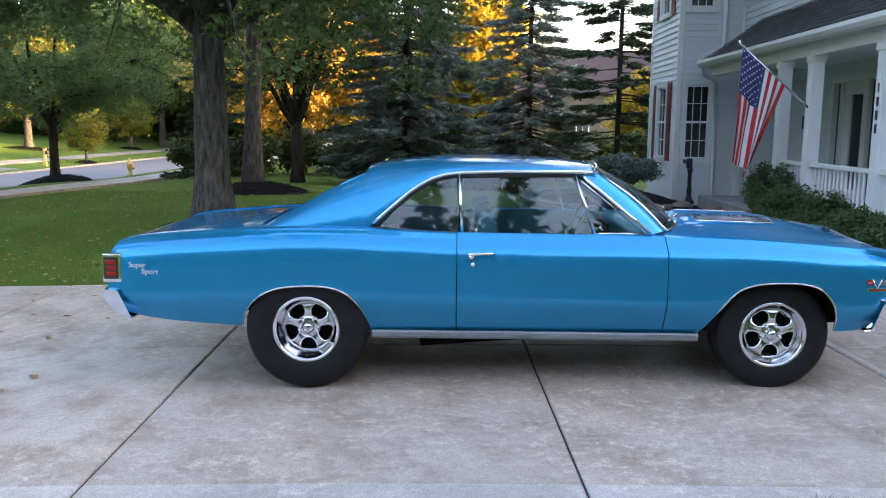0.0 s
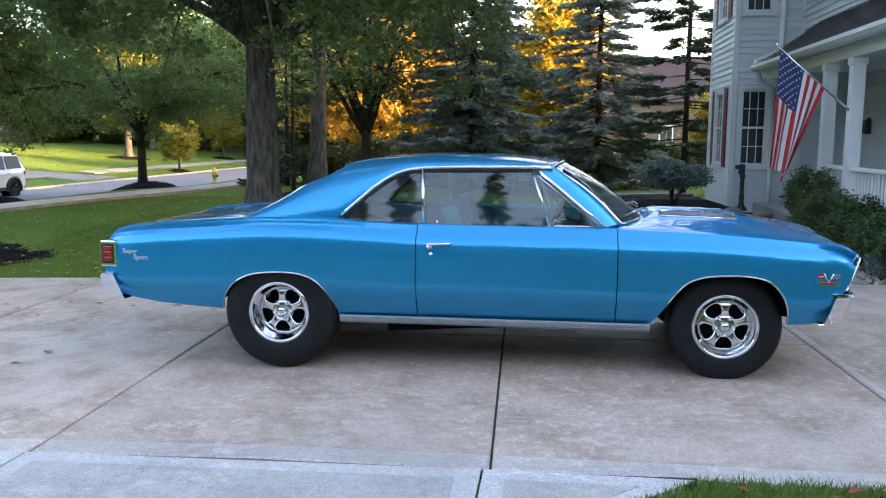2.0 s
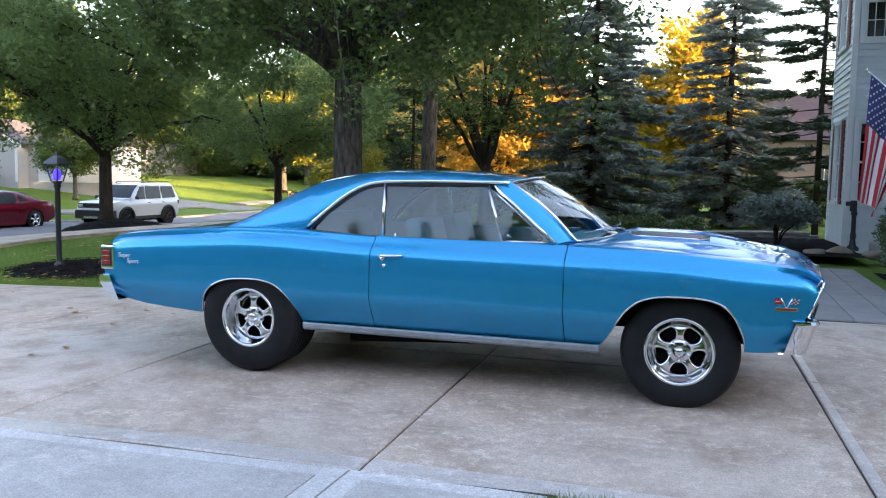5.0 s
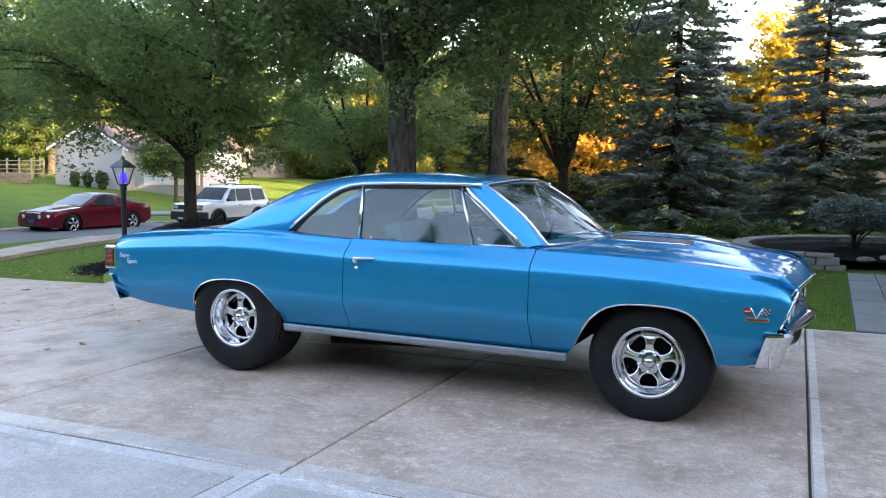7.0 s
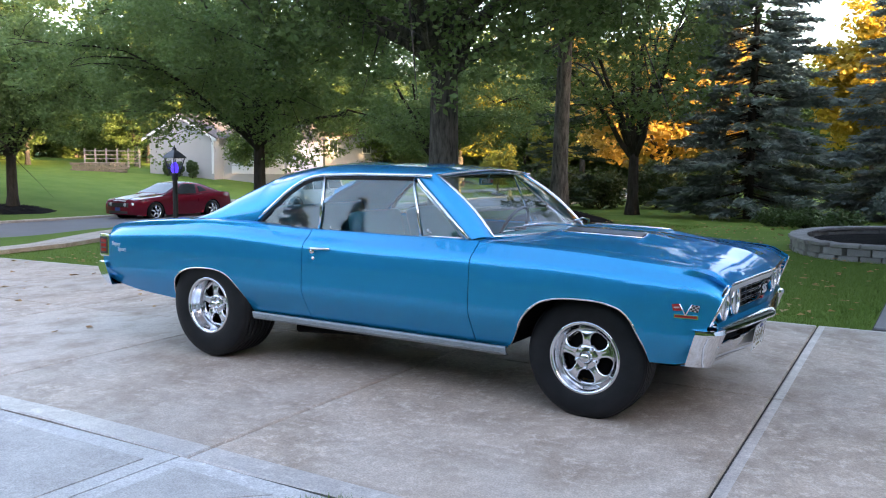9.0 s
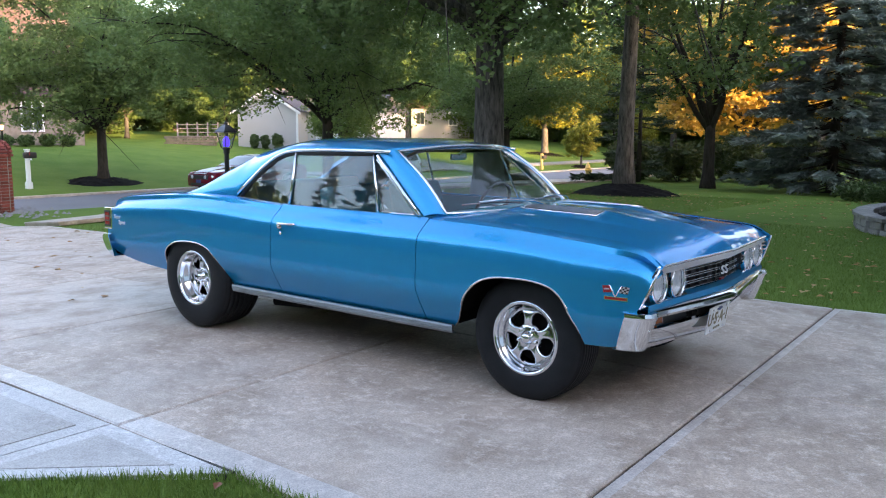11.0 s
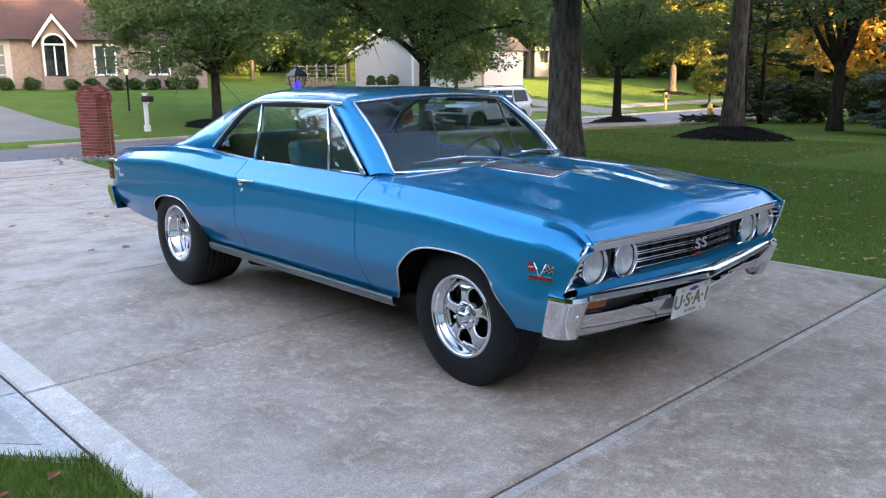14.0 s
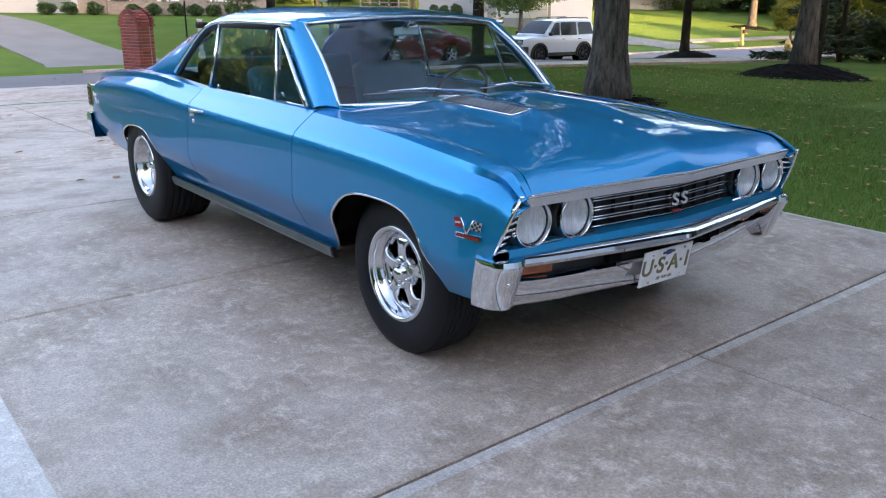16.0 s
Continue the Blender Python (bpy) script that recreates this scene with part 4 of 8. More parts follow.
for s in (-1, 1):
    # A-pillar
    a0, a1 = [(0.812, 0.688, 0.962), (0.70, 0.79, 0.962)], [(0.360, 0.612, 1.340), (0.25, 0.70, 1.335)]
    rows = []
    for v in np.linspace(0, 1, 8):
        p, q = np.array(a0[0]) * (1 - v) + np.array(a1[0]) * v, np.array(a0[1]) * (1 - v) + np.array(a1[1]) * v
        bow = 0.018 * math.sin(math.pi * v)
        p = p + np.array((bow, 0.0, bow - 0.002))
        mid = (p + q) / 2 + np.array((0.024, 0.020, 0.020))
        rows.append([(r[0], s * r[1], r[2]) for r in (p, (p + mid) / 2 + (0.006, 0.006, 0.006), mid, (q + mid) / 2 + (0.004, 0.008, 0.004), q)])
    V, F = grid(rows)
    solid(link_mesh("windscreen_pillar", V, F if s > 0 else [f[::-1] for f in F], M["blue"], car), 0.02)
    # drip moulding over the side glass
    drip = [(x, s * (side_y(min(lerp_table(ZL, x), 1.34)) + 0.012), lerp_table(ZL, x) + 0.004) for x in (-1.045, -0.98, -0.93, -0.88, -0.83, -0.79, -0.75, -0.68, -0.60, -0.5, -0.35, -0.2, 0, 0.15, 0.25)] + [(0.36, s * 0.71, 1.338)]
    tube_ob("drip_moulding", drip, 0.012, M["chrome"], car, 7, label="bright drip moulding over the side windows")
    pil = [(0.27, 1.315), (0.40, 1.205), (0.55, 1.08), (0.69, 0.968)]
    tube_ob("pillar_moulding", [(x, s * (side_y(z) + 0.016), z) for x, z in pil], 0.012, M["chrome"], car, 7)

    def pane(name, poly, label, mat=M["glass"]):
        pts = [(x, s * (side_y(z) - 0.004), z) for x, z in poly]
        V2 = pts + [(x, y - s * 0.005, z) for x, y, z in pts]
        n = len(pts)
        F2 = [tuple(range(n)), tuple(range(n, 2 * n))[::-1]] + [(i, n + i, n + (i + 1) % n, (i + 1) % n) for i in range(n)]
        return link_mesh(name, V2, F2, mat, car, label, smooth=False)

    pane("quarter_window", [(-1.03, 0.995), (-0.50, 0.955), (-0.525, 1.318), (-0.62, 1.305), (-0.70, 1.275), (-0.80, 1.21), (-0.93, 1.105)], "tinted rear side window")
    pane("door_window", [(-0.475, 0.953), (0.335, 0.953), (0.205, 1.325), (-0.495, 1.322)], "tinted door window, raised")
    pane("vent_window", [(0.352, 0.953), (0.66, 0.958), (0.27, 1.275), (0.235, 1.30)], "tinted triangular vent window")
    for nm, pts, r in (("quarter_window_frame", [(-0.487, 0.955), (-0.508, 1.318)], 0.011), ("vent_window_frame", [(0.343, 0.955), (0.222, 1.315)], 0.009), ("vent_sill", [(0.36, 0.967), (0.64, 0.967)], 0.006), ("vent_window_edge", [(0.655, 0.965), (0.40, 1.175), (0.255, 1.29)], 0.006)):
        tube_ob(nm, [(x, s * (side_y(z) + 0.002), z) for x, z in pts], r, M["chrome"], car, 6)
    pts = [(-1.02, 1.0), (-0.93, 1.10), (-0.80, 1.205), (-0.70, 1.268), (-0.62, 1.298), (-0.52, 1.314), (0.22, 1.322)]
    tube_ob("window_seal", [(x, s * (side_y(z) - 0.004), z) for x, z in pts], 0.014, M["black"], car, 6)
    tube_ob("belt_seal", [(x, s * (side_y(z) + 0.006), z) for x, z in [(-1.03, 0.99), (-0.5, 0.953), (0.66, 0.95)]], 0.008, M["black"], car, 6)
    link_mesh("vent_latch", *merge(tube([(0.375, s * 0.775, 0.985), (0.375, s * 0.775, 1.01)], 0.008, 6), tube([(0.375, s * 0.775, 1.0), (0.40, s * 0.775, 0.985)], 0.006, 6)), M["chrome"], car)

# ---- front end ----
grille = part("grille", box_bm(2.13, 0, 0.70, 0.05, 1.62, 0.175, 0.01), M["black"], car, "black grille with bright bars")


def vee(y, x0, k=0.075):
    return x0 - k * abs(y) / 0.85


for k, z in enumerate((0.641, 0.668, 0.679, 0.704, 0.715, 0.741, 0.752)):
    tube_ob("grille_bar", [(vee(y, 2.222), y, z) for y in np.linspace(-0.44, 0.44, 13)], 0.0030, M["chrome"], grille, 6)
for y in np.linspace(-0.40, 0.40, 9):
    box("grille_divider", (vee(y, 2.19), y, 0.702), (0.02, 0.006, 0.13), M["black"], grille)
# thin bright lip along the hood's edge, and the silver panel that slopes back under it
tube_ob("hood_lip", [(vee(y, 2.300), y, 0.819 - 0.004 * (abs(y) / 0.85) ** 2) for y in np.linspace(-0.85, 0.85, 25)], 0.0075, M["chrome"], car, 8, label="thin bright moulding on the edge of the hood")
V, F = grid([[(vee(y, 2.292) + dx, y, z - 0.003 * (abs(y) / 0.85) ** 2) for dx, z in ((0.002, 0.814), (-0.006, 0.798), (-0.020, 0.775), (-0.050, 0.768))] for y in np.linspace(-0.85, 0.85, 25)])
solid(link_mesh("grille_header", V, F, M["reflector"], car, "brushed silver header panel above the grille", smooth=True), 0.005, 0)
V, F = grid([[(vee(y, 2.262) + dx, y, z) for dx, z in ((-0.05, 0.628), (0.0, 0.622), (0.006, 0.60), (-0.03, 0.56))] for y in np.linspace(-0.86, 0.86, 25)])
solid(link_mesh("front_valance", V, F, M["blue"], car), 0.006, 0)
for dy in (-0.028, 0.028):
    words("grille_emblem", "S", 0.082, M["black"], grille, pose(2.243, dy, 0.702, 90, 0, 90), 0.004)
    em = words("grille_emblem", "S", 0.080, M["reflector"], grille, pose(2.250, dy, 0.702, 90, 0, 90), 0.004, label="bright letter on the grille")
    em.matrix_basis = em.matrix_basis @ Matrix.Diagonal((1.15, 0.9, 1, 1))
box("grille_emblem_bar", (2.236, 0, 0.652), (0.012, 0.05, 0.012), M["badge_red"], grille, 0.003)
for s in (-1, 1):
    # side of the grille surround, with slats outboard of the lamps
    tube_ob("fender_edge_trim", [(2.240, s * 0.862, 0.812), (2.222, s * 0.880, 0.76), (2.195, s * 0.893, 0.69), (2.160, s * 0.900, 0.610)], 0.0065, M["chrome"], car, 6)
    tube_ob("lower_trim", [(2.160, s * 0.895, 0.618), (2.185, s * 0.70, 0.622), (2.205, s * 0.44, 0.626)], 0.007, M["chrome"], car, 6)
    for z in (0.640, 0.668, 0.696, 0.724, 0.752, 0.778):
        fx = 2.24 - 0.20 * (0.80 - z) / 0.42
        tube_ob("grille_bar", [(fx - 0.030, s * 0.815, z), (fx - 0.014, s * 0.835, z), (fx - 0.002, s * 0.882, z)], 0.0065, M["chrome"], grille, 6)
    V, F = grid([[(2.24 - 0.20 * (0.80 - z) / 0.42 - 0.022, s * y, z) for y in (0.82, 0.85, 0.872)] for z in (0.63, 0.72, 0.80)])
    solid(link_mesh("grille_backing", V, F, M["black"], grille), 0.006)
    for yy, xx in ((0.752, 2.182), (0.545, 2.192)):
        lc = (xx, s * yy, 0.704)
        lamp = link_mesh("headlight", *lathe([(0.084, -0.05), (0.086, -0.01), (0.086, 0.010), (0.085, 0.016), (0.082, 0.018), (0.080, 0.012), (0.079, -0.004)], lc, 36, "x"), M["chrome"], car, "round sealed-beam headlight with chrome ring")
        link_mesh("gasket", *lathe([(0.080, -0.002), (0.076, -0.006), (0.072, -0.002)], lc, 32, "x"), M["black"], lamp)
        link_mesh("bowl", *lathe([(0.0, -0.020), (0.02, -0.019), (0.045, -0.014), (0.062, -0.008), (0.074, -0.002)], lc, 32, "x"), M["lamp_bowl"], lamp, "silvered bowl behind the lens")
        lens = link_mesh("lens", *lathe([(0.0, 0.020), (0.03, 0.018), (0.055, 0.011), (0.068, 0.004), (0.075, -0.003)], lc, 32, "x"), M["clear"], lamp, "clear domed glass lens")
        lens.visible_shadow = False
        link_mesh("housing", *lathe([(0.096, -0.06), (0.094, -0.016), (0.087, -0.010)], lc, 28, "x"), M["black"], lamp)

# front bumper: an upper bar, a lower apron, wrapped ends, a dark slot between with amber lamps
def bump_x(y):
    return 2.312 - 0.120 * abs(y) / 0.82


ys = np.linspace(-0.84, 0.84, 37)
bar = [(-0.10, 0.030), (-0.05, 0.034), (-0.012, 0.026), (0.004, 0.010), (0.006, -0.004), (-0.006, -0.018), (-0.04, -0.022)]
V, F = grid([[(bump_x(y) + dx, y, 0.562 + 0.012 * (abs(y) / 0.84) ** 3 + dz) for dx, dz in bar] for y in ys])
bumper = solid(link_mesh("front_bumper", V, F, M["chrome"], car, "chrome front bumper with wrapped ends"), 0.006, 0)
pan = [(-0.115, 0.468), (-0.080, 0.472), (-0.070, 0.463), (-0.075, 0.44), (-0.092, 0.395), (-0.112, 0.362), (-0.16, 0.358)]
V, F = grid([[(bump_x(y) + dx, y, z + 0.018 * max(0, (abs(y) - 0.55) / 0.3) ** 1.5) for dx, z in pan] for y in ys])
solid(link_mesh("lower_apron", V, F, M["chrome"], bumper, "chrome lower apron"), 0.006, 0)
V, F = grid([[(bump_x(y) - 0.115, y, z) for z in (0.47, 0.58)] for y in ys])
solid(link_mesh("slot_backing", V, F, M["black"], bumper, "black slot between bar and apron"), 0.008, 0)
for s in (-1, 1):
    # plan line of the end, from the slot round the corner and back along the fender
    plan = [(2.08, 0.800), (2.17, 0.801), (2.205, 0.806), (2.216, 0.825), (2.218, 0.850), (2.208, 0.882), (2.19, 0.905), (2.165, 0.919), (2.13, 0.926), (2.09, 0.928)]
    heights = [(0.560, -0.06, -0.05), (0.584, -0.045, -0.034), (0.592, -0.018, -0.014), (0.586, 0.004, 0.003), (0.570, 0.008, 0.006), (0.552, -0.002, 0.001), (0.50, -0.020, -0.004), (0.43, -0.044, -0.014), (0.394, -0.056, -0.026), (0.386, -0.09, -0.05)]
    rows = []
    for px, py in plan:
        f = min(1.0, max(0.0, (py - 0.80) / 0.10))
        rows.append([(px + dx * (1.0 if px > 2.1 else 0.85), s * (py + dy * f), z) for z, dx, dy in heights])
    V, F = grid(rows)
    solid(link_mesh("bumper_end", V, F if s > 0 else [f[::-1] for f in F], M["chrome"], bumper, "chrome wrapped bumper end"), 0.006, 0)
    ts = box_bm(0, 0, 0, 0.03, 0.17, 0.046, 0.008)
    bmesh.ops.transform(ts, matrix=pose(bump_x(0.69) - 0.085, s * 0.69, 0.515, 0, 0, s * 13), verts=ts.verts)
    part("turn_signal", ts, M["amber"], bumper, "amber turn signal lens")
    link_mesh("bolt", *lathe([(0.0, 0.012), (0.009, 0.009), (0.012, 0.0)], (2.19, s * 0.862, 0.50), 12, "x"), M["chrome"], bumper)
    link_mesh("bolt", *lathe([(0.0, 0.012), (0.009, 0.009), (0.012, 0.0)], (bump_x(0.45) - 0.084, s * 0.45, 0.435), 12, "x"), M["chrome"], bumper)
for y in (-0.32, 0.32):
    box("bumper_bracket", (bump_x(y) - 0.07, y, 0.52), (0.03, 0.07, 0.07), M["under"], bumper)
plate = part("licence_plate", box_bm(0, 0, 0, 0.006, 0.308, 0.155, 0.002, 1), M["plate"], car, "white novelty plate with gold lettering")
plate.matrix_basis = pose(2.238, -0.04, 0.432, 0, 9, 0)
for dy in (-0.002, 0.0, 0.002):
    for dz in (-0.0015, 0.0015):
        words("lettering", "U·S·A·1", 0.100, M["plate_ink"], plate, pose(0.0035 + dy * 0.05, dy, 0.002 + dz, 90, 0, 90), 0.001)
words("lettering", "SEE THE USA", 0.018, M["plate_ink"], plate, pose(0.0035, 0, -0.054, 90, 0, 90), 0.001)
box("emblem", (0.004, 0, 0.058), (0.003, 0.075, 0.010), M["navy"], plate)
box("emblem", (0.004, 0, 0.058), (0.004, 0.03, 0.02), M["navy"], plate)
for y in (-0.10, 0.10):
    for z in (-0.062, 0.062):
        link_mesh("bolt", *lathe([(0.0, 0.006), (0.006, 0.004), (0.007, 0.0)], (0.003, y, z), 10, "x"), M["chrome"], plate)

# ---- rear end ----
for s in (-1, 1):
    tl = part("tail_light", box_bm(-2.664, s * 0.805, 0.735, 0.118, 0.20, 0.182, 0.012), M["chrome"], car, "red tail light in a bright frame wrapping the corner")
    for k in range(3):
        box("red_lens", (-2.668, s * 0.812, 0.772 - 0.037 * k), (0.068, 0.20, 0.030), M["redlens"], tl, 0.006)
    box("dark_surround", (-2.668, s * 0.809, 0.735), (0.092, 0.2, 0.140), M["black"], tl, 0.006)
box("tail_panel", (-2.64, 0, 0.71), (0.05, 1.50, 0.30), M["blue"], car, 0.015)
prof = [(-2.625, 0.606), (-2.71, 0.608), (-2.728, 0.592), (-2.722, 0.548), (-2.68, 0.487), (-2.61, 0.437), (-2.545, 0.424)]
rows = []
for q in np.linspace(-1, 1, 31):
    tuck = max(0, (abs(q) - 0.94) / 0.06) ** 2
    rows.append([(x + 0.012 * tuck * (1 if 0 < k < 6 else 0), q * 0.932, z - 0.006 * tuck * (1 if k < 3 else 0)) for k, (x, z) in enumerate(prof)])
V, F = grid(rows)
n = len(prof)
F = F + [tuple(range(n)), tuple(range(len(V) - n, len(V)))[::-1]]
solid(link_mesh("rear_bumper", V, [f[::-1] for f in F], M["chrome"], car, "chrome rear bumper wrapping the corners"), 0.006, 0)

# ---- badges ----
for s in (-1, 1):
    def bq(x, z, off=0.006):
        return s * (body_point(x, z) + off)

    bars = [grid([[(x, bq(x, z, o), z) for x in np.linspace(1.985, 2.105, 9)] for z, o in ((0.645, 0.0), (0.646, 0.008), (0.662, 0.008), (0.663, 0.0))])]
    V, F = bars[0]
    bd = solid(link_mesh("fender_badge", V, F, M["chrome"], car, "crossed-flags engine badge with a red bar", smooth=False), 0.004, 0)
    link_mesh("badge_bar", *grid([[(x, bq(x, z, 0.0135), z) for x in np.linspace(1.990, 2.100, 9)] for z in (0.649, 0.659)]), M["badge_red"], bd, smooth=False)
    for dx, mat in ((-1, "badge_red"), (1, "badge_white")):
        tube_ob("staff", [(2.042, bq(2.042, 0.662, 0.010), 0.662), (2.042 + dx * 0.030, bq(2.042 + dx * 0.03, 0.716, 0.010), 0.718)], 0.0036, M["chrome"], bd, 5)

        def fp(u, v):
            x, z = 2.042 + dx * (0.020 + 0.042 * u + 0.008 * v), 0.684 + 0.034 * v - 0.004 * u
            return x, z

        V, F = grid([[(fp(u, v)[0], bq(*fp(u, v), 0.010), fp(u, v)[1]) for u in (0, 0.25, 0.5, 0.75, 1)] for v in (0, 0.25, 0.5, 0.75, 1)])
        link_mesh("flag_plate", V, F, M[mat], bd, smooth=False)
        V, F = [], []
        for i in range(4):
            for j in range(4):
                if (i + j) % 2 and dx > 0:
                    q = [(u / 4, v / 4) for u, v in ((i, j), (i + 1, j), (i + 1, j + 1), (i, j + 1))]
                    V, F = merge((V, F), ([(fp(*w)[0], bq(*fp(*w), 0.0125), fp(*w)[1]) for w in q], [(0, 1, 2, 3)]))
        if V:
            link_mesh("checks", V, F, M["black"], bd, smooth=False)
        else:
            link_mesh("flag_bar", *grid([[(fp(u, v)[0], bq(*fp(u, v), 0.0125), fp(u, v)[1]) for u in (0.15, 0.85)] for v in (0.4, 0.6)]), M["badge_white"], bd, smooth=False)
    rzs = 0 if s < 0 else 180
    for txt, px, pz in (("Super", -2.50, 0.757), ("Sport", -2.42, 0.717)):
        words("script", txt, 0.048, M["reflector"], car, pose(px, s * (body_point(px, pz) + 0.010), pz, 90 - s * 0, 0, rzs + s * 4), 0.003, label="chrome script lettering")

# ---- wheels ----
def wheel(name, x, y, z, r, width, dish, s, rim_r=0.208):
    """Tyre and polished five-spoke rim. y: outer face of the tyre; s: the side it faces."""
    # own frame: outer side towards -y
    h = width
    out = [(rim_r - 0.012, 0.020), (rim_r + 0.004, 0.010), (rim_r + 0.03, 0.002), ((r + rim_r) / 2 + 0.012, 0.0), (r - 0.035, 0.008), (r - 0.018, 0.018), (r - 0.008, 0.03)]
    tread = []
    nb = 7
    for i in range(nb):
        a, b = 0.034 + (h - 0.068) * i / nb, 0.034 + (h - 0.068) * (i + 1) / nb
        crown = 0.004 * (1 - ((i + 0.5) / nb * 2 - 1) ** 2)
        tread += [(r - 0.010, a), (r - 0.004 + crown, a + 0.003), (r - 0.004 + crown, b - 0.003), (r - 0.010, b)]
    inn = [(rr, h - a) for rr, a in out[::-1]]
    w = link_mesh(name, *lathe(out + tread + inn, sides=64), M["tyre"], car, "black tyre on a polished five-spoke alloy wheel")
    w.matrix_basis = pose(x, y, z) @ Matrix.Diagonal((1, -s, 1, 1))
    lip = rim_r + 0.004
    barrel = [(lip - 0.004, 0.022), (lip, 0.008), (lip - 0.010, 0.003), (lip - 0.020, 0.006), (lip - 0.026, 0.022), (lip - 0.028, dish * 0.6), (lip - 0.044, dish * 0.75), (lip - 0.046, dish + 0.03), (lip - 0.046, h - 0.02), (lip, h - 0.005)]
    rim = link_mesh("rim", *lathe(barrel, sides=56), M["alloy"], w, "polished rim")
    link_mesh("brake_drum", *lathe([(0.0, dish + 0.045), (0.135, dish + 0.045), (0.145, dish + 0.06), (0.145, h)], sides=32), M["under"], w)
    ri = lip - 0.044
    V, F = [], []
    fan = [(0.058, 36.0), (0.066, 30.0), (0.076, 21.5), (0.088, 15.5), (0.104, 12.8), (0.122, 12.6), (0.136, 14.5), (0.147, 18.5), (0.155, 25.0), (0.160, 36.0)]
    for k in range(5):
        a0 = 90 + 72 * k
        rows = []
        for q, (rad, half) in enumerate(fan):
            rad = 0.058 + (rad - 0.058) / (0.160 - 0.058) * (ri - 0.006 - 0.058)
            rise = dish - 0.016 * math.sin(q / 9 * math.pi) - 0.010 * (1 - q / 9)
            row = []
            for tt, d in ((-1.0, 0.034), (-1.0, 0.012), (-0.9, 0.003), (-0.62, 0.0), (-0.25, 0.0015), (0, 0.002), (0.25, 0.0015), (0.62, 0.0), (0.9, 0.003), (1.0, 0.012), (1.0, 0.034)):
                flat = 0.0 if half < 35 else 1.0
                wa = math.radians(a0 + half * tt)
                row.append((rad * math.cos(wa), rise + d * (1 - flat), rad * math.sin(wa)))
            rows.append(row)
        V, F = merge((V, F), grid(rows))
    ring = lathe([(ri + 0.004, dish + 0.018), (ri - 0.006, dish + 0.004), (ri - 0.016, dish + 0.008), (ri - 0.02, dish + 0.028)], sides=56)
    hub = lathe([(0.078, dish + 0.03), (0.076, dish - 0.004), (0.066, dish - 0.014), (0.040, dish - 0.016)], sides=40)
    link_mesh("spokes", *merge((V, F), ring, hub), M["alloy"], w, "five rounded polished spokes")
    link_mesh("centre_cap", *lathe([(0.0, dish - 0.052), (0.018, dish - 0.050), (0.030, dish - 0.040), (0.034, dish - 0.014), (0.042, dish - 0.012)], sides=28), M["alloy"], w)
    for k in range(5):
        a = math.radians(54 + 72 * k)
        link_mesh("lug_nut", *lathe([(0.0, -0.026), (0.008, -0.024), (0.011, -0.016), (0.012, 0.0)], (0.057 * math.cos(a), dish - 0.010, 0.057 * math.sin(a)), 8), M["chrome"], w)
    link_mesh("valve", *tube([(0, 0.012, -(ri + 0.008)), (0, -0.012 + dish * 0.4, -(ri - 0.004))], 0.004, 6), M["black"], w)
    return w


for s in (-1, 1):
    wheel("rear_wheel", -1.455, s * 0.93, 0.362, 0.382, 0.37, 0.10, s)
    wheel("front_wheel", 1.465, s * 0.852, 0.343, 0.356, 0.245, 0.055, s)

# ---- underbody and wheel wells ----
box("floor_pan", (0.0, 0, 0.40), (1.90, 1.60, 0.14), M["under"], car, 0.02)
box("floor_pan", (-2.25, 0, 0.48), (0.75, 1.50, 0.12), M["under"], car, 0.02)
box("floor_pan", (1.93, 0, 0.46), (0.26, 1.40, 0.14), M["under"], car, 0.02)
box("engine_bay", (1.45, 0, 0.62), (1.0, 1.10, 0.40), M["under"], car, 0.02)
box("axle_tunnel", (-1.45, 0, 0.62), (0.95, 1.02, 0.48), M["under"], car, 0.02)
for s in (-1, 1):
    for arch in (ARCH_R, ARCH_F):
        V, F = grid([[(x, s * y, z + 0.03 + 0.06 * (0.9 - y)) for y in (0.885, 0.8, 0.5)] for x, z in arch[1:-1]])
        solid(link_mesh("wheel_well", V, F, M["under"], car), 0.01)
    tube_ob("exhaust_pipe", [(0.6, s * 0.45, 0.27), (-0.3, s * 0.62, 0.26), (-0.75, s * 0.72, 0.25)], 0.036, M["under"], car, 10)
    box("frame_rail", (-0.1, s * 0.66, 0.285), (1.4, 0.07, 0.05), M["under"], car, 0.01)

# ---- cabin ----
def seat(x, y, w, bench=False):
    b1 = box_bm(x + 0.02, y, 0.60, 0.50, w, 0.16, 0.05, 3)
    st = part("seat", b1, M["vinyl"], car, "teal vinyl seat", True)
    b2 = box_bm(0, 0, 0, 0.13, w, 0.52, 0.05, 3)
    bmesh.ops.transform(b2, matrix=pose(x - 0.27, y, 0.83, 0, -14, 0), verts=b2.verts)
    part("backrest", b2, M["vinyl"], st, smooth=True)
    for k in range(5):
        yy = y + (k - 2) * w * 0.16
        part("pleat", box_bm(x + 0.04, yy, 0.682, 0.36, w * 0.13, 0.012, 0.005, 1), M["vinyl"], st)


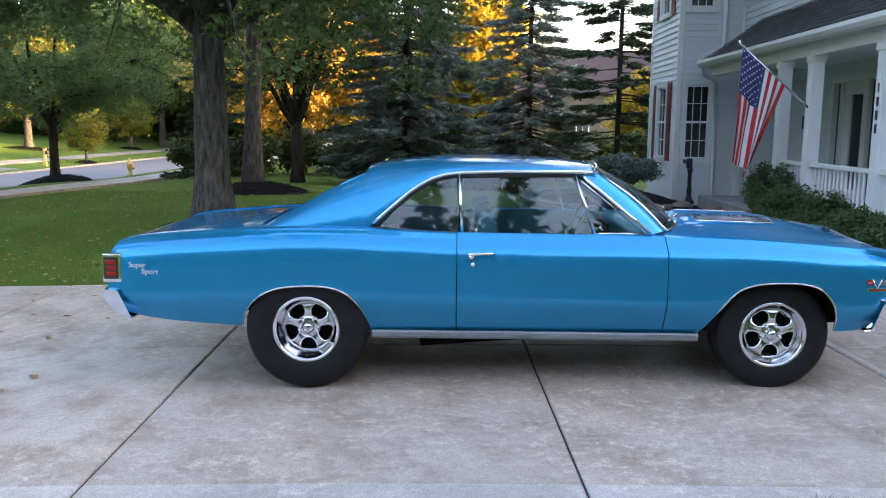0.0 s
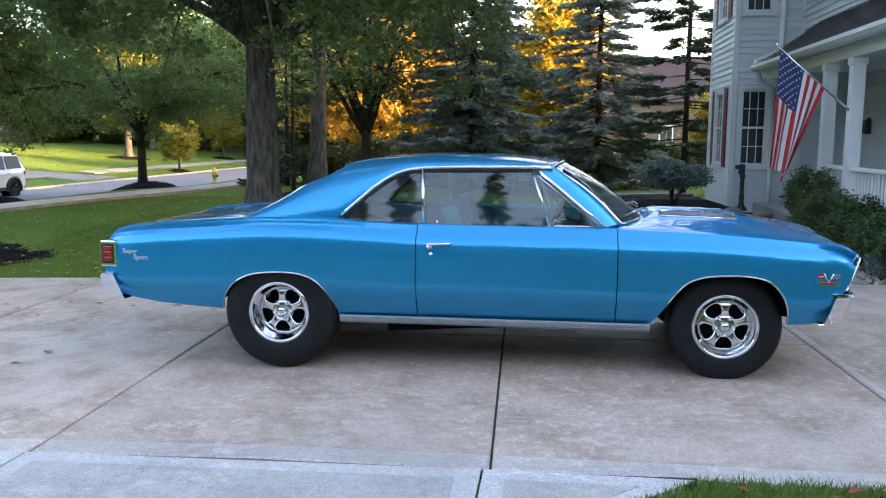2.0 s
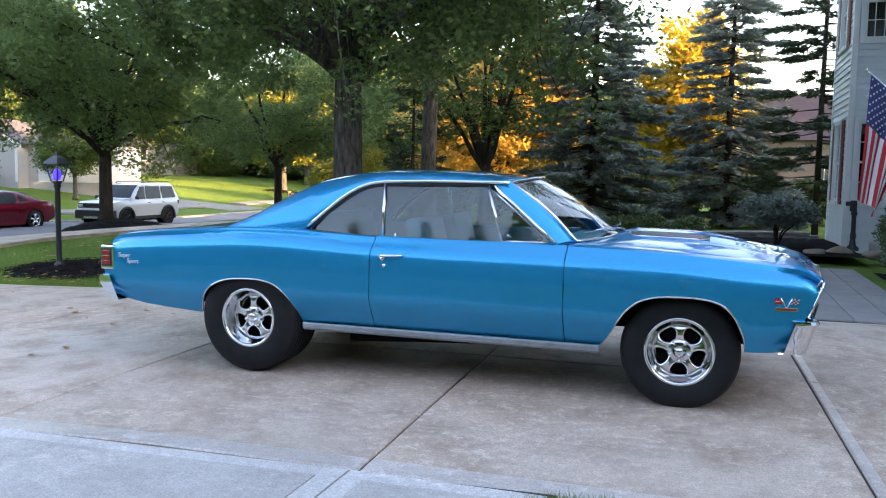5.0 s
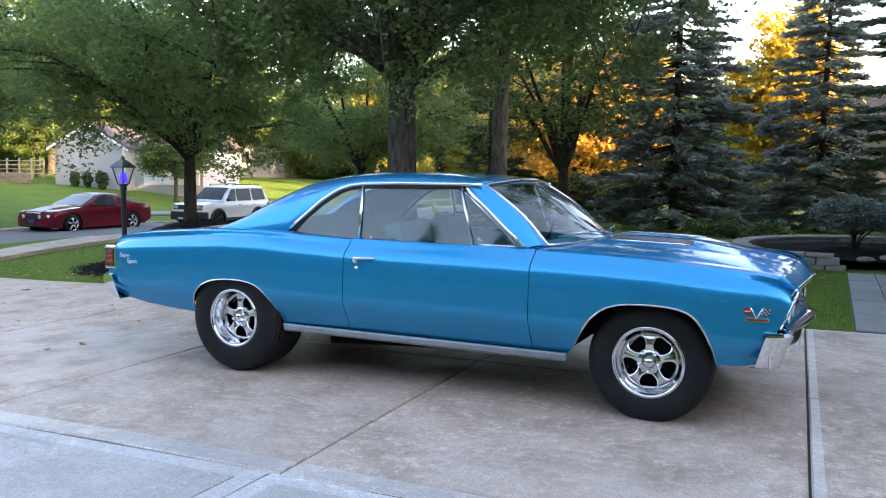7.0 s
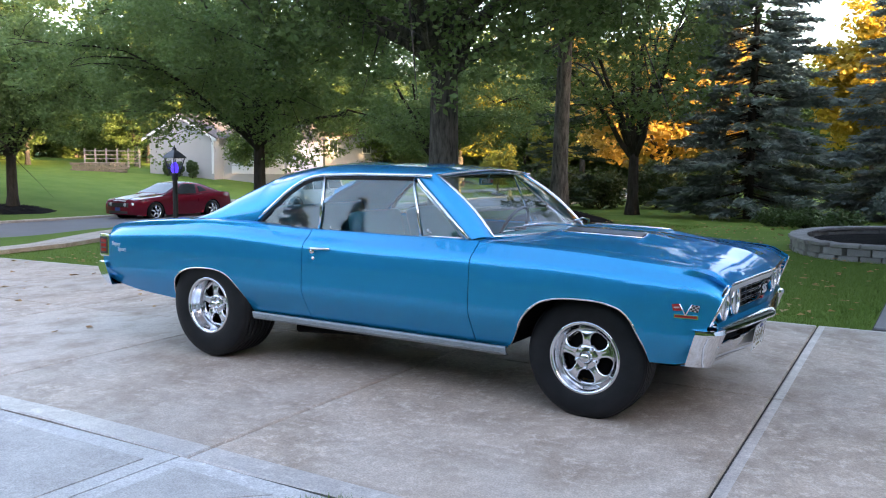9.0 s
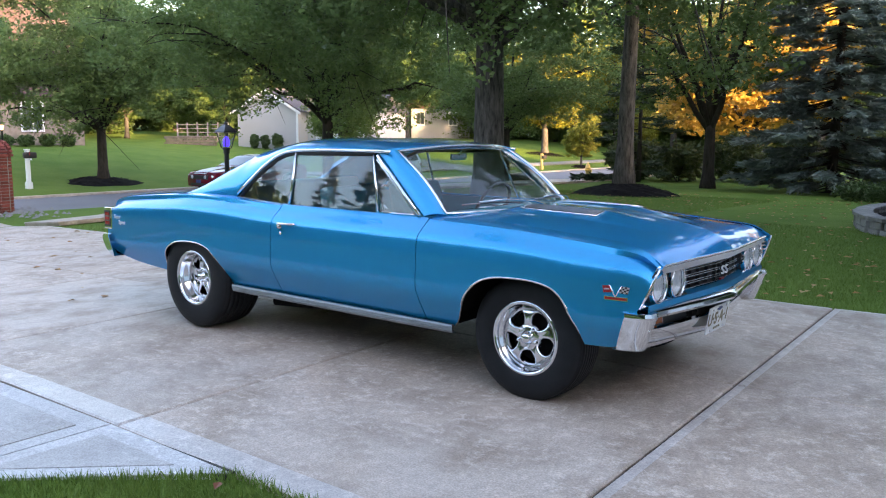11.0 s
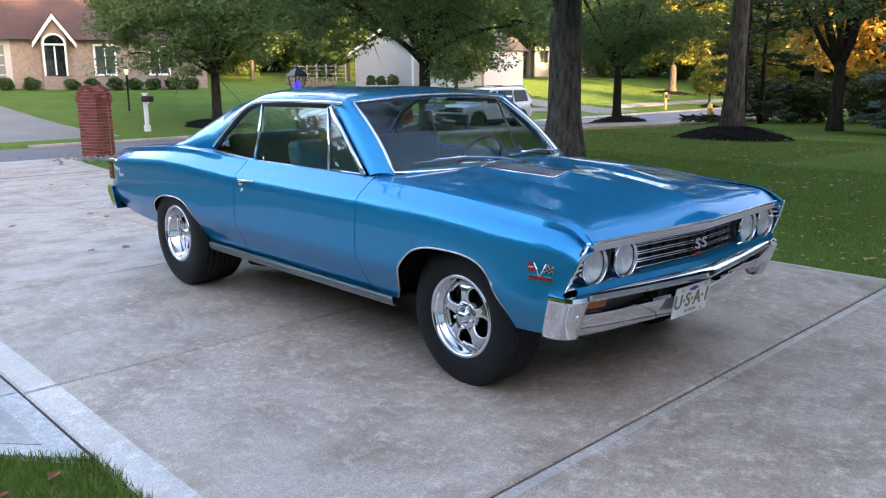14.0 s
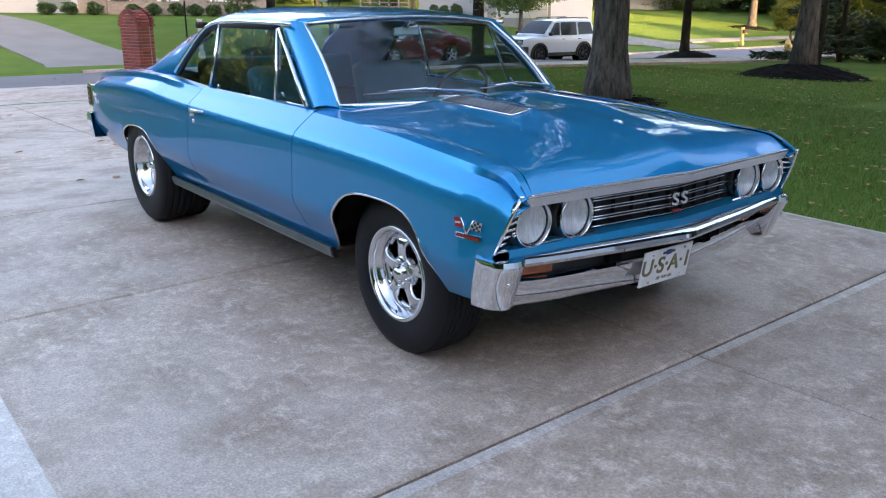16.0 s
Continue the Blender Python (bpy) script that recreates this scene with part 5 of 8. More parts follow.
seat(-0.02, -0.36, 0.52)
seat(-0.02, 0.36, 0.52)
seat(-0.88, 0, 1.16)
box("floor_carpet", (-0.1, 0, 0.49), (1.9, 1.5, 0.04), M["carpet"], car)
dash = part("dashboard", box_bm(0.72, 0, 0.90, 0.26, 1.40, 0.12, 0.04, 3), M["vinyl"], car, "padded teal dashboard", True)
box("instrument_panel", (0.60, 0.34, 0.885), (0.04, 0.46, 0.09), M["black"], dash, 0.01)
ringp = [(0.40 + 0.185 * 0.42 * math.sin(a), 0.36 + 0.19 * math.cos(a), 0.93 + 0.19 * 0.9 * math.sin(a)) for a in np.linspace(0, 2 * math.pi, 29)[:-1]]
sw = tube_ob("steering_wheel", ringp, 0.012, M["black"], car, 8, True, "black steering wheel")
tube_ob("spoke", [(0.40, 0.18, 0.93), (0.42, 0.36, 0.925), (0.40, 0.54, 0.93)], 0.010, M["alloy"], sw)
tube_ob("column", [(0.41, 0.36, 0.925), (0.66, 0.36, 0.86)], 0.022, M["black"], sw)
for s in (-1, 1):
    V, F = grid([[(x, s * 0.775, z) for z in (0.45, 0.70, 0.955)] for x in np.linspace(-0.5, 0.74, 5)])
    solid(link_mesh("door_card", V, F, M["vinyl"], car), 0.02)
    V, F = grid([[(x, s * 0.775, z) for z in (0.45, 0.70, 0.965)] for x in np.linspace(-1.25, -0.52, 4)])
    solid(link_mesh("rear_side_card", V, F, M["vinyl"], car), 0.02)
    tube_ob("lock_knob", [(-0.40, s * 0.79, 0.955), (-0.40, s * 0.79, 0.99)], 0.005, M["chrome"], car, 6)
box("parcel_shelf", (-1.48, 0, 0.975), (0.5, 1.10, 0.03), M["vinyl"], car, 0.01)
box("firewall", (0.86, 0, 0.72), (0.03, 1.44, 0.46), M["under"], car)
box("rear_bulkhead", (-1.26, 0, 0.72), (0.03, 1.40, 0.48), M["under"], car)
mir = part("rear_view_mirror", box_bm(0.36, 0, 1.295, 0.02, 0.17, 0.045, 0.008), M["chrome"], car)
tube_ob("stem", [(0.36, 0, 1.30), (0.40, 0, 1.36)], 0.006, M["chrome"], mir)
for y0, y1 in ((-0.55, 0.02), (0.06, 0.62)):
    def wp(y, v, off):
        p = ws_point(y / 0.70, v)
        return (p[0] + off, y, p[2] + off * 0.9)
    wpr = tube_ob("wiper", [wp(y1, -0.02, 0.035), wp(y1 - 0.10, 0.02, 0.045), wp((y0 + y1) / 2 - 0.06, 0.075, 0.045), wp(y0 + 0.06, 0.085, 0.03)], [0.009, 0.007, 0.0045, 0.0035], M["chrome"], car, 6, label="bright wiper arm on the windscreen")
    tube_ob("blade", [wp(y0 - 0.04, 0.085, 0.016), wp((y0 + y1) / 2 - 0.1, 0.085, 0.022), wp(y1 - 0.18, 0.06, 0.016)], 0.0042, M["rocker"], wpr, 5)

# ---- the grey house ----
house = thing("house", "two-storey house in pale grey clapboard with a white porch", "house", kind="structure")
HX, HY0, HY1, HTOP = 4.03, 11.7, 14.05, 6.2


def clap_wall(name, x0, y0, x1, y1, z0, z1, holes=(), step=0.125, parent=house):
    """A wall of lapped boards from (x0, y0) to (x1, y1), its outside to the right of that way; holes in (along, z) metres."""
    L = math.hypot(x1 - x0, y1 - y0)
    ux, uy = (x1 - x0) / L, (y1 - y0) / L
    nx, ny = uy, -ux
    core_bits = []
    cuts = sorted({0.0, L} | {h[0] for h in holes} | {h[1] for h in holes})
    for a, b in zip(cuts, cuts[1:]):
        spans = [(z0, z1)]
        for h in holes:
            if h[0] <= a + 1e-6 and b <= h[1] + 1e-6:
                spans = [q for lo, hi in spans for q in ((lo, min(hi, h[2])), (max(lo, h[3]), hi)) if q[1] - q[0] > 0.01]
        for lo, hi in spans:
            pts = [(x0 + ux * a, y0 + uy * a), (x0 + ux * b, y0 + uy * b), (x0 + ux * b - nx * 0.14, y0 + uy * b - ny * 0.14), (x0 + ux * a - nx * 0.14, y0 + uy * a - ny * 0.14)]
            core_bits.append(prism(pts, lo, hi))
    wall = link_mesh(name, *merge(*core_bits), M["siding"], parent, smooth=False)
    z = z0
    while z < z1 - 0.02:
        zt = min(z + step, z1)
        segs = [(0.0, L)]
        for h in holes:
            if z < h[3] and zt > h[2]:
                segs = [q for a, b in segs for q in ((a, min(b, h[0])), (max(a, h[1]), b)) if q[1] - q[0] > 0.02]
        for a, b in segs:
            V = []
            for t in (a, b):
                for d, zz in ((0.001, zt), (0.028, z), (0.001, z)):
                    V.append((x0 + ux * t + nx * d, y0 + uy * t + ny * d, zz))
            F = [(0, 1, 4, 3), (1, 2, 5, 4), (0, 2, 1), (3, 4, 5)]
            link_mesh("clapboard", V, F, M["siding"], wall, smooth=False)
        z += step
    return wall


def sash_window(name, px, py, rz, w, h, z0, grid_bars=(3, 4), shutters=False, parent=house):
    """Double-hung window whose outside faces its own -y; (px, py) its middle on the wall face."""
    win = thing(name, "white double-hung window with muntins and lowered blinds", "window", (px, py, z0), rz, kind="structure")
    t = 0.09
    fr = join_bm(box_bm(-w / 2 - t / 2, -0.02, h / 2, t, 0.07, h + 2 * t), box_bm(w / 2 + t / 2, -0.02, h / 2, t, 0.07, h + 2 * t), box_bm(0, -0.021, h + t / 2, w, 0.068, t), box_bm(0, -0.03, -t / 2, w + 0.02, 0.10, t))
    part("window_frame", fr, M["trim"], win, "white window frame")
    part("meeting_rail", join_bm(box_bm(0, 0.0, h / 2, w, 0.04, 0.045), box_bm(-w / 2 + 0.018, 0.0, h / 2, 0.036, 0.036, h), box_bm(w / 2 - 0.018, 0.0, h / 2, 0.036, 0.036, h), box_bm(0, 0, 0.02, w, 0.036, 0.04), box_bm(0, 0, h - 0.02, w, 0.036, 0.04)), M["trim"], win)
    for k in range(1, grid_bars[0]):
        box("muntin", (-w / 2 + w * k / grid_bars[0], 0.012, h / 2), (0.016, 0.012, h), M["trim"], win)
    for k in range(1, grid_bars[1]):
        if k * 2 != grid_bars[1]:
            box("muntin", (0, 0.0125, h * k / grid_bars[1]), (w, 0.011, 0.016), M["trim"], win)
    for lo, hi in ((0.02, h / 2), (h / 2, h - 0.02)):
        box("pane", (0, 0.022, (lo + hi) / 2), (w - 0.02, 0.004, hi - lo), M["pane"], win)
    bl = []
    for k in range(int(h / 2 / 0.05)):
        bl.append(box_bm(0, 0.06, h - 0.03 - 0.05 * k, w - 0.06, 0.03, 0.006))
    part("blind", join_bm(*bl), M["blind"], win, "pale slatted blind")
    # dark sheet behind the panes, painted for the unlit room
    box("room_shade", (0, 0.125, h / 2), (w, 0.02, h), M["dark_sheet"], win)
    if shutters:
        for s in (-1, 1):
            sh = part("shutter", box_bm(s * (w / 2 + t + 0.16), -0.03, h / 2, 0.30, 0.03, h + 0.12, 0.004, 1), M["shutter"], win, "dark red louvred shutter")
            for k in range(int(h / 0.06)):
                box("slat", (s * (w / 2 + t + 0.16), -0.05, 0.05 + 0.06 * k), (0.23, 0.012, 0.035), M["shutter"], sh)
    return win


# wing walls: the side towards the porch, and the side towards the street
clap_wall("wall_bay_side", HX, HY0, 5.35, HY0, 0.0, HTOP, holes=[(0.17, 0.69, 0.95, 2.55), (0.17, 0.69, 4.05, 5.5)])
clap_wall("wall_bay_front", HX, HY1, HX, HY0, 0.0, HTOP, holes=[(0.80, 1.62, 0.95, 2.55), (0.80, 1.62, 4.05, 5.5)])
clap_wall("wall_upper", 5.35, HY0, 5.35, 2.0, 3.2, HTOP)
clap_wall("wall_porch_back", 6.3, HY0, 6.3, 2.0, 0.0, 3.2, holes=[(2.3, 3.98, 0.28, 2.55)])
clap_wall("wall_porch_end", 5.35, HY0, 6.3, HY0, 0.0, 3.2)
clap_wall("wall_far_side", 11.0, HY1, HX, HY1, 0.0, HTOP)
# unseen wing, added to close the house and block the low sun
for nm, pts, z in (("wall_garage_front", [(13.4, 2.0), (13.4, -9.0), (13.55, -9.0), (13.55, 2.0)], 6.2), ("wall_garage_return", [(6.3, 1.86), (13.4, 1.86), (13.4, 2.0), (6.3, 2.0)], 6.2), ("wall_garage_side", [(13.4, -9.15), (17, -9.15), (17, -9.0), (13.4, -9.0)], 6.2), ("wall_rear", [(16.9, -9.0), (17.05, -9.0), (17.05, HY1), (16.9, HY1)], 6.2)):
    link_mesh(nm, *prism(pts, 0.0, z), M["siding"], house, smooth=False)
# the second, lower ridge roofs the added unseen wing
link_mesh("roof_main", *merge(prism([(3.6, 6.2), (17.5, 6.2), (10.5, 9.6)], 1.7, HY1 + 0.4, "y"), prism([(13.0, 6.2), (17.5, 6.2), (15.2, 8.0)], -9.6, 1.6, "y")), M["shingle"], house, smooth=False)
for (x, y), nm in (((HX - 0.012, HY0 - 0.012), "corner_board"), ((HX - 0.012, HY1 + 0.0), "corner_board"), ((5.32, HY0 - 0.03), "corner_board")):
    box(nm, (x + 0.03, y + 0.0, HTOP / 2), (0.10, 0.10, HTOP), M["trim"], house)
sash_window("window_1", HX + 0.43, HY0, 0, 0.50, 1.54, 0.98)
sash_window("window_2", HX + 0.43, HY0, 0, 0.50, 1.40, 4.08)
sash_window("window_3", HX, HY1 - 1.21, -90, 0.78, 1.54, 0.98, shutters=True)
sash_window("window_4", HX, HY1 - 1.21, -90, 0.78, 1.40, 4.08, shutters=True)

# porch: floor, roof, gutter, columns, rails
box("porch_floor", (5.35, 6.6, 0.14), (1.9, 9.0, 0.24), M["walk"], house, 0.01)
PX = 4.50
link_mesh("porch_ceiling", *prism([(4.32, 2.0), (6.3, 2.0), (6.3, 10.6), (4.32, 10.6)], 2.78, 2.84), M["trim"], house, smooth=False)
box("porch_beam", (PX, 6.25, 2.71), (0.20, 8.7, 0.14), M["trim"], house, 0.006)
SL = math.atan2(1.45, 1.25)
rows_v = []
nrow = 13
for i in range(nrow):
    a0, a1 = i / nrow, (i + 1.25) / nrow
    y = 1.7 + 0.02 * (i % 3)
    k = 0
    while y < 10.68:
        wdt = 0.30 + 0.06 * ((i * 7 + k * 3) % 4) / 4
        lift = 0.012 + 0.006 * ((i * 5 + k) % 3)
        x0, x1 = 4.22 + 1.30 * a0, 4.22 + 1.30 * min(1, a1)
        z0, z1 = 2.90 + 0.95 * a0, 2.90 + 0.95 * min(1, a1)
        ye = min(y + wdt - 0.008, 10.68)
        rows_v.append(([(x0, y, z0 + lift + 0.012), (x0, ye, z0 + lift + 0.012), (x1, ye, z1), (x1, y, z1), (x0, y, z0 + lift - 0.004), (x0, ye, z0 + lift - 0.004)], [(0, 1, 2, 3)[::-1], (0, 4, 5, 1)[::-1]]))
        y += wdt
        k += 1
tagged(link_mesh("porch_shingles", *merge(*rows_v), M["shingle"], house, "charcoal asphalt shingles", smooth=False), kind="stuff")
link_mesh("porch_roof_deck", *prism([(4.22, 2.86), (5.52, 3.85), (5.52, 2.86)], 1.7, 10.68, "y"), M["shingle"], house, smooth=False)
V, F = grid([[(4.24 + dx, y, 2.80 + dz) for dx, dz in ((0.02, 0.12), (-0.10, 0.12), (-0.10, 0.07), (-0.06, 0.02), (0.02, 0.0))] for y in (1.7, 6, 10.74)])
solid(link_mesh("gutter", V, F, M["trim"], house, "white gutter along the porch eave", smooth=False), 0.006, 0)
tube_ob("downspout", [(4.22, 10.80, 2.90), (4.30, 10.95, 3.02), (4.80, 11.55, 3.22), (4.92, 11.62, 3.36), (4.93, 11.62, 6.1)], 0.055, M["trim"], house, 8, label="white downspout")
tube_ob("downspout", [(4.28, 10.78, 2.84), (4.40, 11.0, 2.66), (4.80, 11.60, 2.56), (4.82, 11.62, 0.25), (4.72, 11.4, 0.08)], 0.042, M["trim"], house, 8)
COLS = [7.15, 6.03, 4.05, 2.2]
for y in COLS:
    cb = join_bm(box_bm(PX, y, 1.46, 0.17, 0.17, 2.42, 0.008), box_bm(PX, y, 0.36, 0.22, 0.22, 0.20, 0.01), box_bm(PX, y, 2.59, 0.21, 0.21, 0.10, 0.012))
    part("porch_column", cb, M["trim"], house, "white square porch column")
for a, b in zip(COLS, COLS[1:]):
    rl = part("porch_rail", join_bm(box_bm(PX, (a + b) / 2, 1.12, 0.09, abs(a - b) - 0.18, 0.06, 0.012), box_bm(PX, (a + b) / 2, 0.42, 0.06, abs(a - b) - 0.18, 0.05, 0.008)), M["trim"], house, "white porch railing")
    n = int(abs(a - b) / 0.115)
    for k in range(1, n):
        y = b + (a - b) * k / n
        if abs(y - a) > 0.13 and abs(y - b) > 0.13:
            link_mesh("baluster", *lathe([(0.016, 0.43), (0.016, 0.55), (0.024, 0.60), (0.018, 0.70), (0.022, 0.80), (0.016, 0.96), (0.016, 1.10)], (PX, y, 0), 8, "z"), M["trim"], rl)
for k in range(3):
    box("number_bar", (PX - 0.089, 4.05, 1.95 - 0.16 * k), (0.006, 0.05, 0.11), M["iron"], house)
box("number_bar", (PX - 0.089, 4.05, 2.11), (0.006, 0.03, 0.11), M["iron"], house)
# front door with side lights
fd = thing("door_1", "white panelled front door with dark glass", "door", (6.3, 8.56, 0.28), -90, kind="structure")
part("door_frame", join_bm(box_bm(-0.80, -0.03, 1.13, 0.10, 0.10, 2.26), box_bm(0.80, -0.03, 1.13, 0.10, 0.10, 2.26), box_bm(0, -0.03, 2.21, 1.5, 0.10, 0.10), box_bm(-0.48, -0.03, 1.08, 0.06, 0.08, 2.16), box_bm(0.48, -0.03, 1.08, 0.06, 0.08, 2.16)), M["trim"], fd)
part("door_leaf", join_bm(box_bm(-0.33, 0.02, 1.08, 0.24, 0.05, 2.16), box_bm(0.33, 0.02, 1.08, 0.24, 0.05, 2.16), box_bm(0, 0.02, 0.15, 0.42, 0.05, 0.30), box_bm(0, 0.02, 2.05, 0.42, 0.05, 0.22)), M["trim"], fd)
box("pane", (0, 0.03, 1.12), (0.42, 0.01, 1.64), M["pane"], fd)
for s in (-1, 1):
    box("side_light", (s * 0.63, 0.02, 1.1), (0.24, 0.02, 2.1), M["pane"], fd)
# dark sheet behind the door glass, in place of an unlit hall
box("door_backing", (0, 0.12, 1.1), (1.6, 0.04, 2.2), M["dark_sheet"], fd)
wl = thing("wall_lamp", "black wall lantern beside the door", "wall lamp", (6.22, 10.4, 1.75))
box("housing", (0, 0, 0), (0.12, 0.16, 0.26), M["iron"], wl, 0.02)
box("bracket", (0.05, 0, 0.14), (0.10, 0.06, 0.06), M["iron"], wl, 0.01)

# flag on its pole
flagp = thing("flag", "flag with red and white stripes on a wall pole", "flag")
B, T = Vector((PX - 0.09, 6.03, 1.94)), Vector((3.45, 6.15, 2.82))
tube_ob("flag_pole", [B, T], 0.014, M["alloy"], flagp, 8, label="slim metal flag pole")
link_mesh("finial", *lathe([(0.0, 0.05), (0.022, 0.03), (0.025, 0.0), (0.012, -0.02)], tuple(T), 12, "z"), M["alloy"], flagp)
tube_ob("pole_bracket", [B + Vector((0.09, 0, -0.05)), B], 0.022, M["iron"], flagp, 8)


def cloth(u, v):
    """u along the hoist (pole), v along the fly, hanging in folds."""
    k = 0.05 + 0.62 * u
    top = T + (B - T) * (k * (1 - 0.60 * v**1.1 * u))
    fold = (0.055 * math.sin(11.0 * u + 1.5 * v) + 0.025 * math.sin(23 * u + 2.0)) * min(1, 1.6 * v)
    z = (T + (B - T) * k).z - v * (1.62 - 0.30 * u) + 0.02 * math.sin(9 * u + 4 * v) * v
    return Vector((top.x - 0.10 * v, top.y, z)) + Vector((0.25, -0.9, 0)) * fold


def cloth_piece(name, u0, u1, v0, v1, mat):
    n, m = max(2, int((u1 - u0) * 52)), max(4, int((v1 - v0) * 24))
    V, F = grid([[cloth(u0 + (u1 - u0) * i / n, v0 + (v1 - v0) * j / m) for j in range(m + 1)] for i in range(n + 1)])
    return solid(link_mesh(name, V, F, mat, flagp), 0.004, 0)


for k in range(13):
    m = M["flag_red"] if k % 2 == 0 else M["flag_white"]
    cloth_piece("stripe", k / 13, (k + 1) / 13, 0.40 if k < 7 else 0.0, 1.0, m) if k < 7 else cloth_piece("stripe", k / 13, (k + 1) / 13, 0.0, 1.0, m)
cloth_piece("canton", 0.0, 7 / 13, 0.0, 0.40, M["flag_blue"])
nrm = Vector((0.3, -0.9, 0)).normalized()
for i in range(9):
    for j in range(5 + (i % 2 == 0)):
        u, v = (i + 0.6) * (7 / 13) / 9.6, 0.03 + 0.068 * j + (0 if i % 2 == 0 else 0.034)
        c = cloth(u, v)
        for sgn in (-1, 1):
            pts = []
            for q in range(10):
                r = 0.019 if q % 2 == 0 else 0.008
                w = math.pi * q / 5
                d = cloth(u + 0.012 * 0, v)
                pts.append(c + Vector((r * math.cos(w) * 0.9, r * math.cos(w) * 0.3, r * math.sin(w))) + nrm * 0.006 * sgn)
            link_mesh("star", pts, [tuple(range(10))], M["flag_white"], flagp, smooth=False)

# ---- trees ----
def leaf_cloud(centres, radii, per, size, rng, flat=0.6, hang=0.0):
    """Leaves as folded diamonds round many clump centres; returns verts (n, 4, 3)."""
    n = len(centres) * per
    c = np.repeat(np.asarray(centres), per, axis=0)
    r = np.repeat(np.asarray(radii), per)
    d = rng.normal(0, 1, (n, 3))
    d /= np.linalg.norm(d, axis=1)[:, None] + 1e-9
    d *= (rng.random(n) ** 0.45)[:, None]
    d[:, 2] *= flat
    p = c + d * r[:, None]
    a = rng.normal(0, 1, (n, 3))
    a[:, 2] = a[:, 2] * 0.5 - hang
    a /= np.linalg.norm(a, axis=1)[:, None]
    b = np.cross(a, rng.normal(0, 1, (n, 3)))
    b /= np.linalg.norm(b, axis=1)[:, None] + 1e-9
    s = size * rng.uniform(0.55, 1.25, n)[:, None]
    up = np.cross(a, b) * s * 0.18
    V = np.empty((n, 4, 3))
    V[:, 0], V[:, 1], V[:, 2], V[:, 3] = p - a * s, p + b * s * 0.52 + up, p + a * s, p - b * s * 0.52 + up
    return V


def quads_mesh(name, V, material):
    n = len(V)
    me = bpy.data.meshes.new(name)
    me.vertices.add(4 * n)
    me.vertices.foreach_set("co", V.ravel())
    me.loops.add(4 * n)
    me.loops.foreach_set("vertex_index", np.arange(4 * n))
    me.polygons.add(n)
    me.polygons.foreach_set("loop_start", np.arange(0, 4 * n, 4))
    me.update(calc_edges=True)
    me.materials.append(material)
    return me


def limb_path(a, b, bow, rng, n=6, wobble=0.06):
    a, b = np.array(a), np.array(b)
    L = np.linalg.norm(b - a)
    out = []
    for i in range(n + 1):
        t = i / n
        p = a + (b - a) * t
        p = p + np.array((0, 0, bow * L * math.sin(math.pi * t)))
        if 0 < i:
            p = p + rng.normal(0, wobble * L / n, 3)
        out.append(p)
    return out


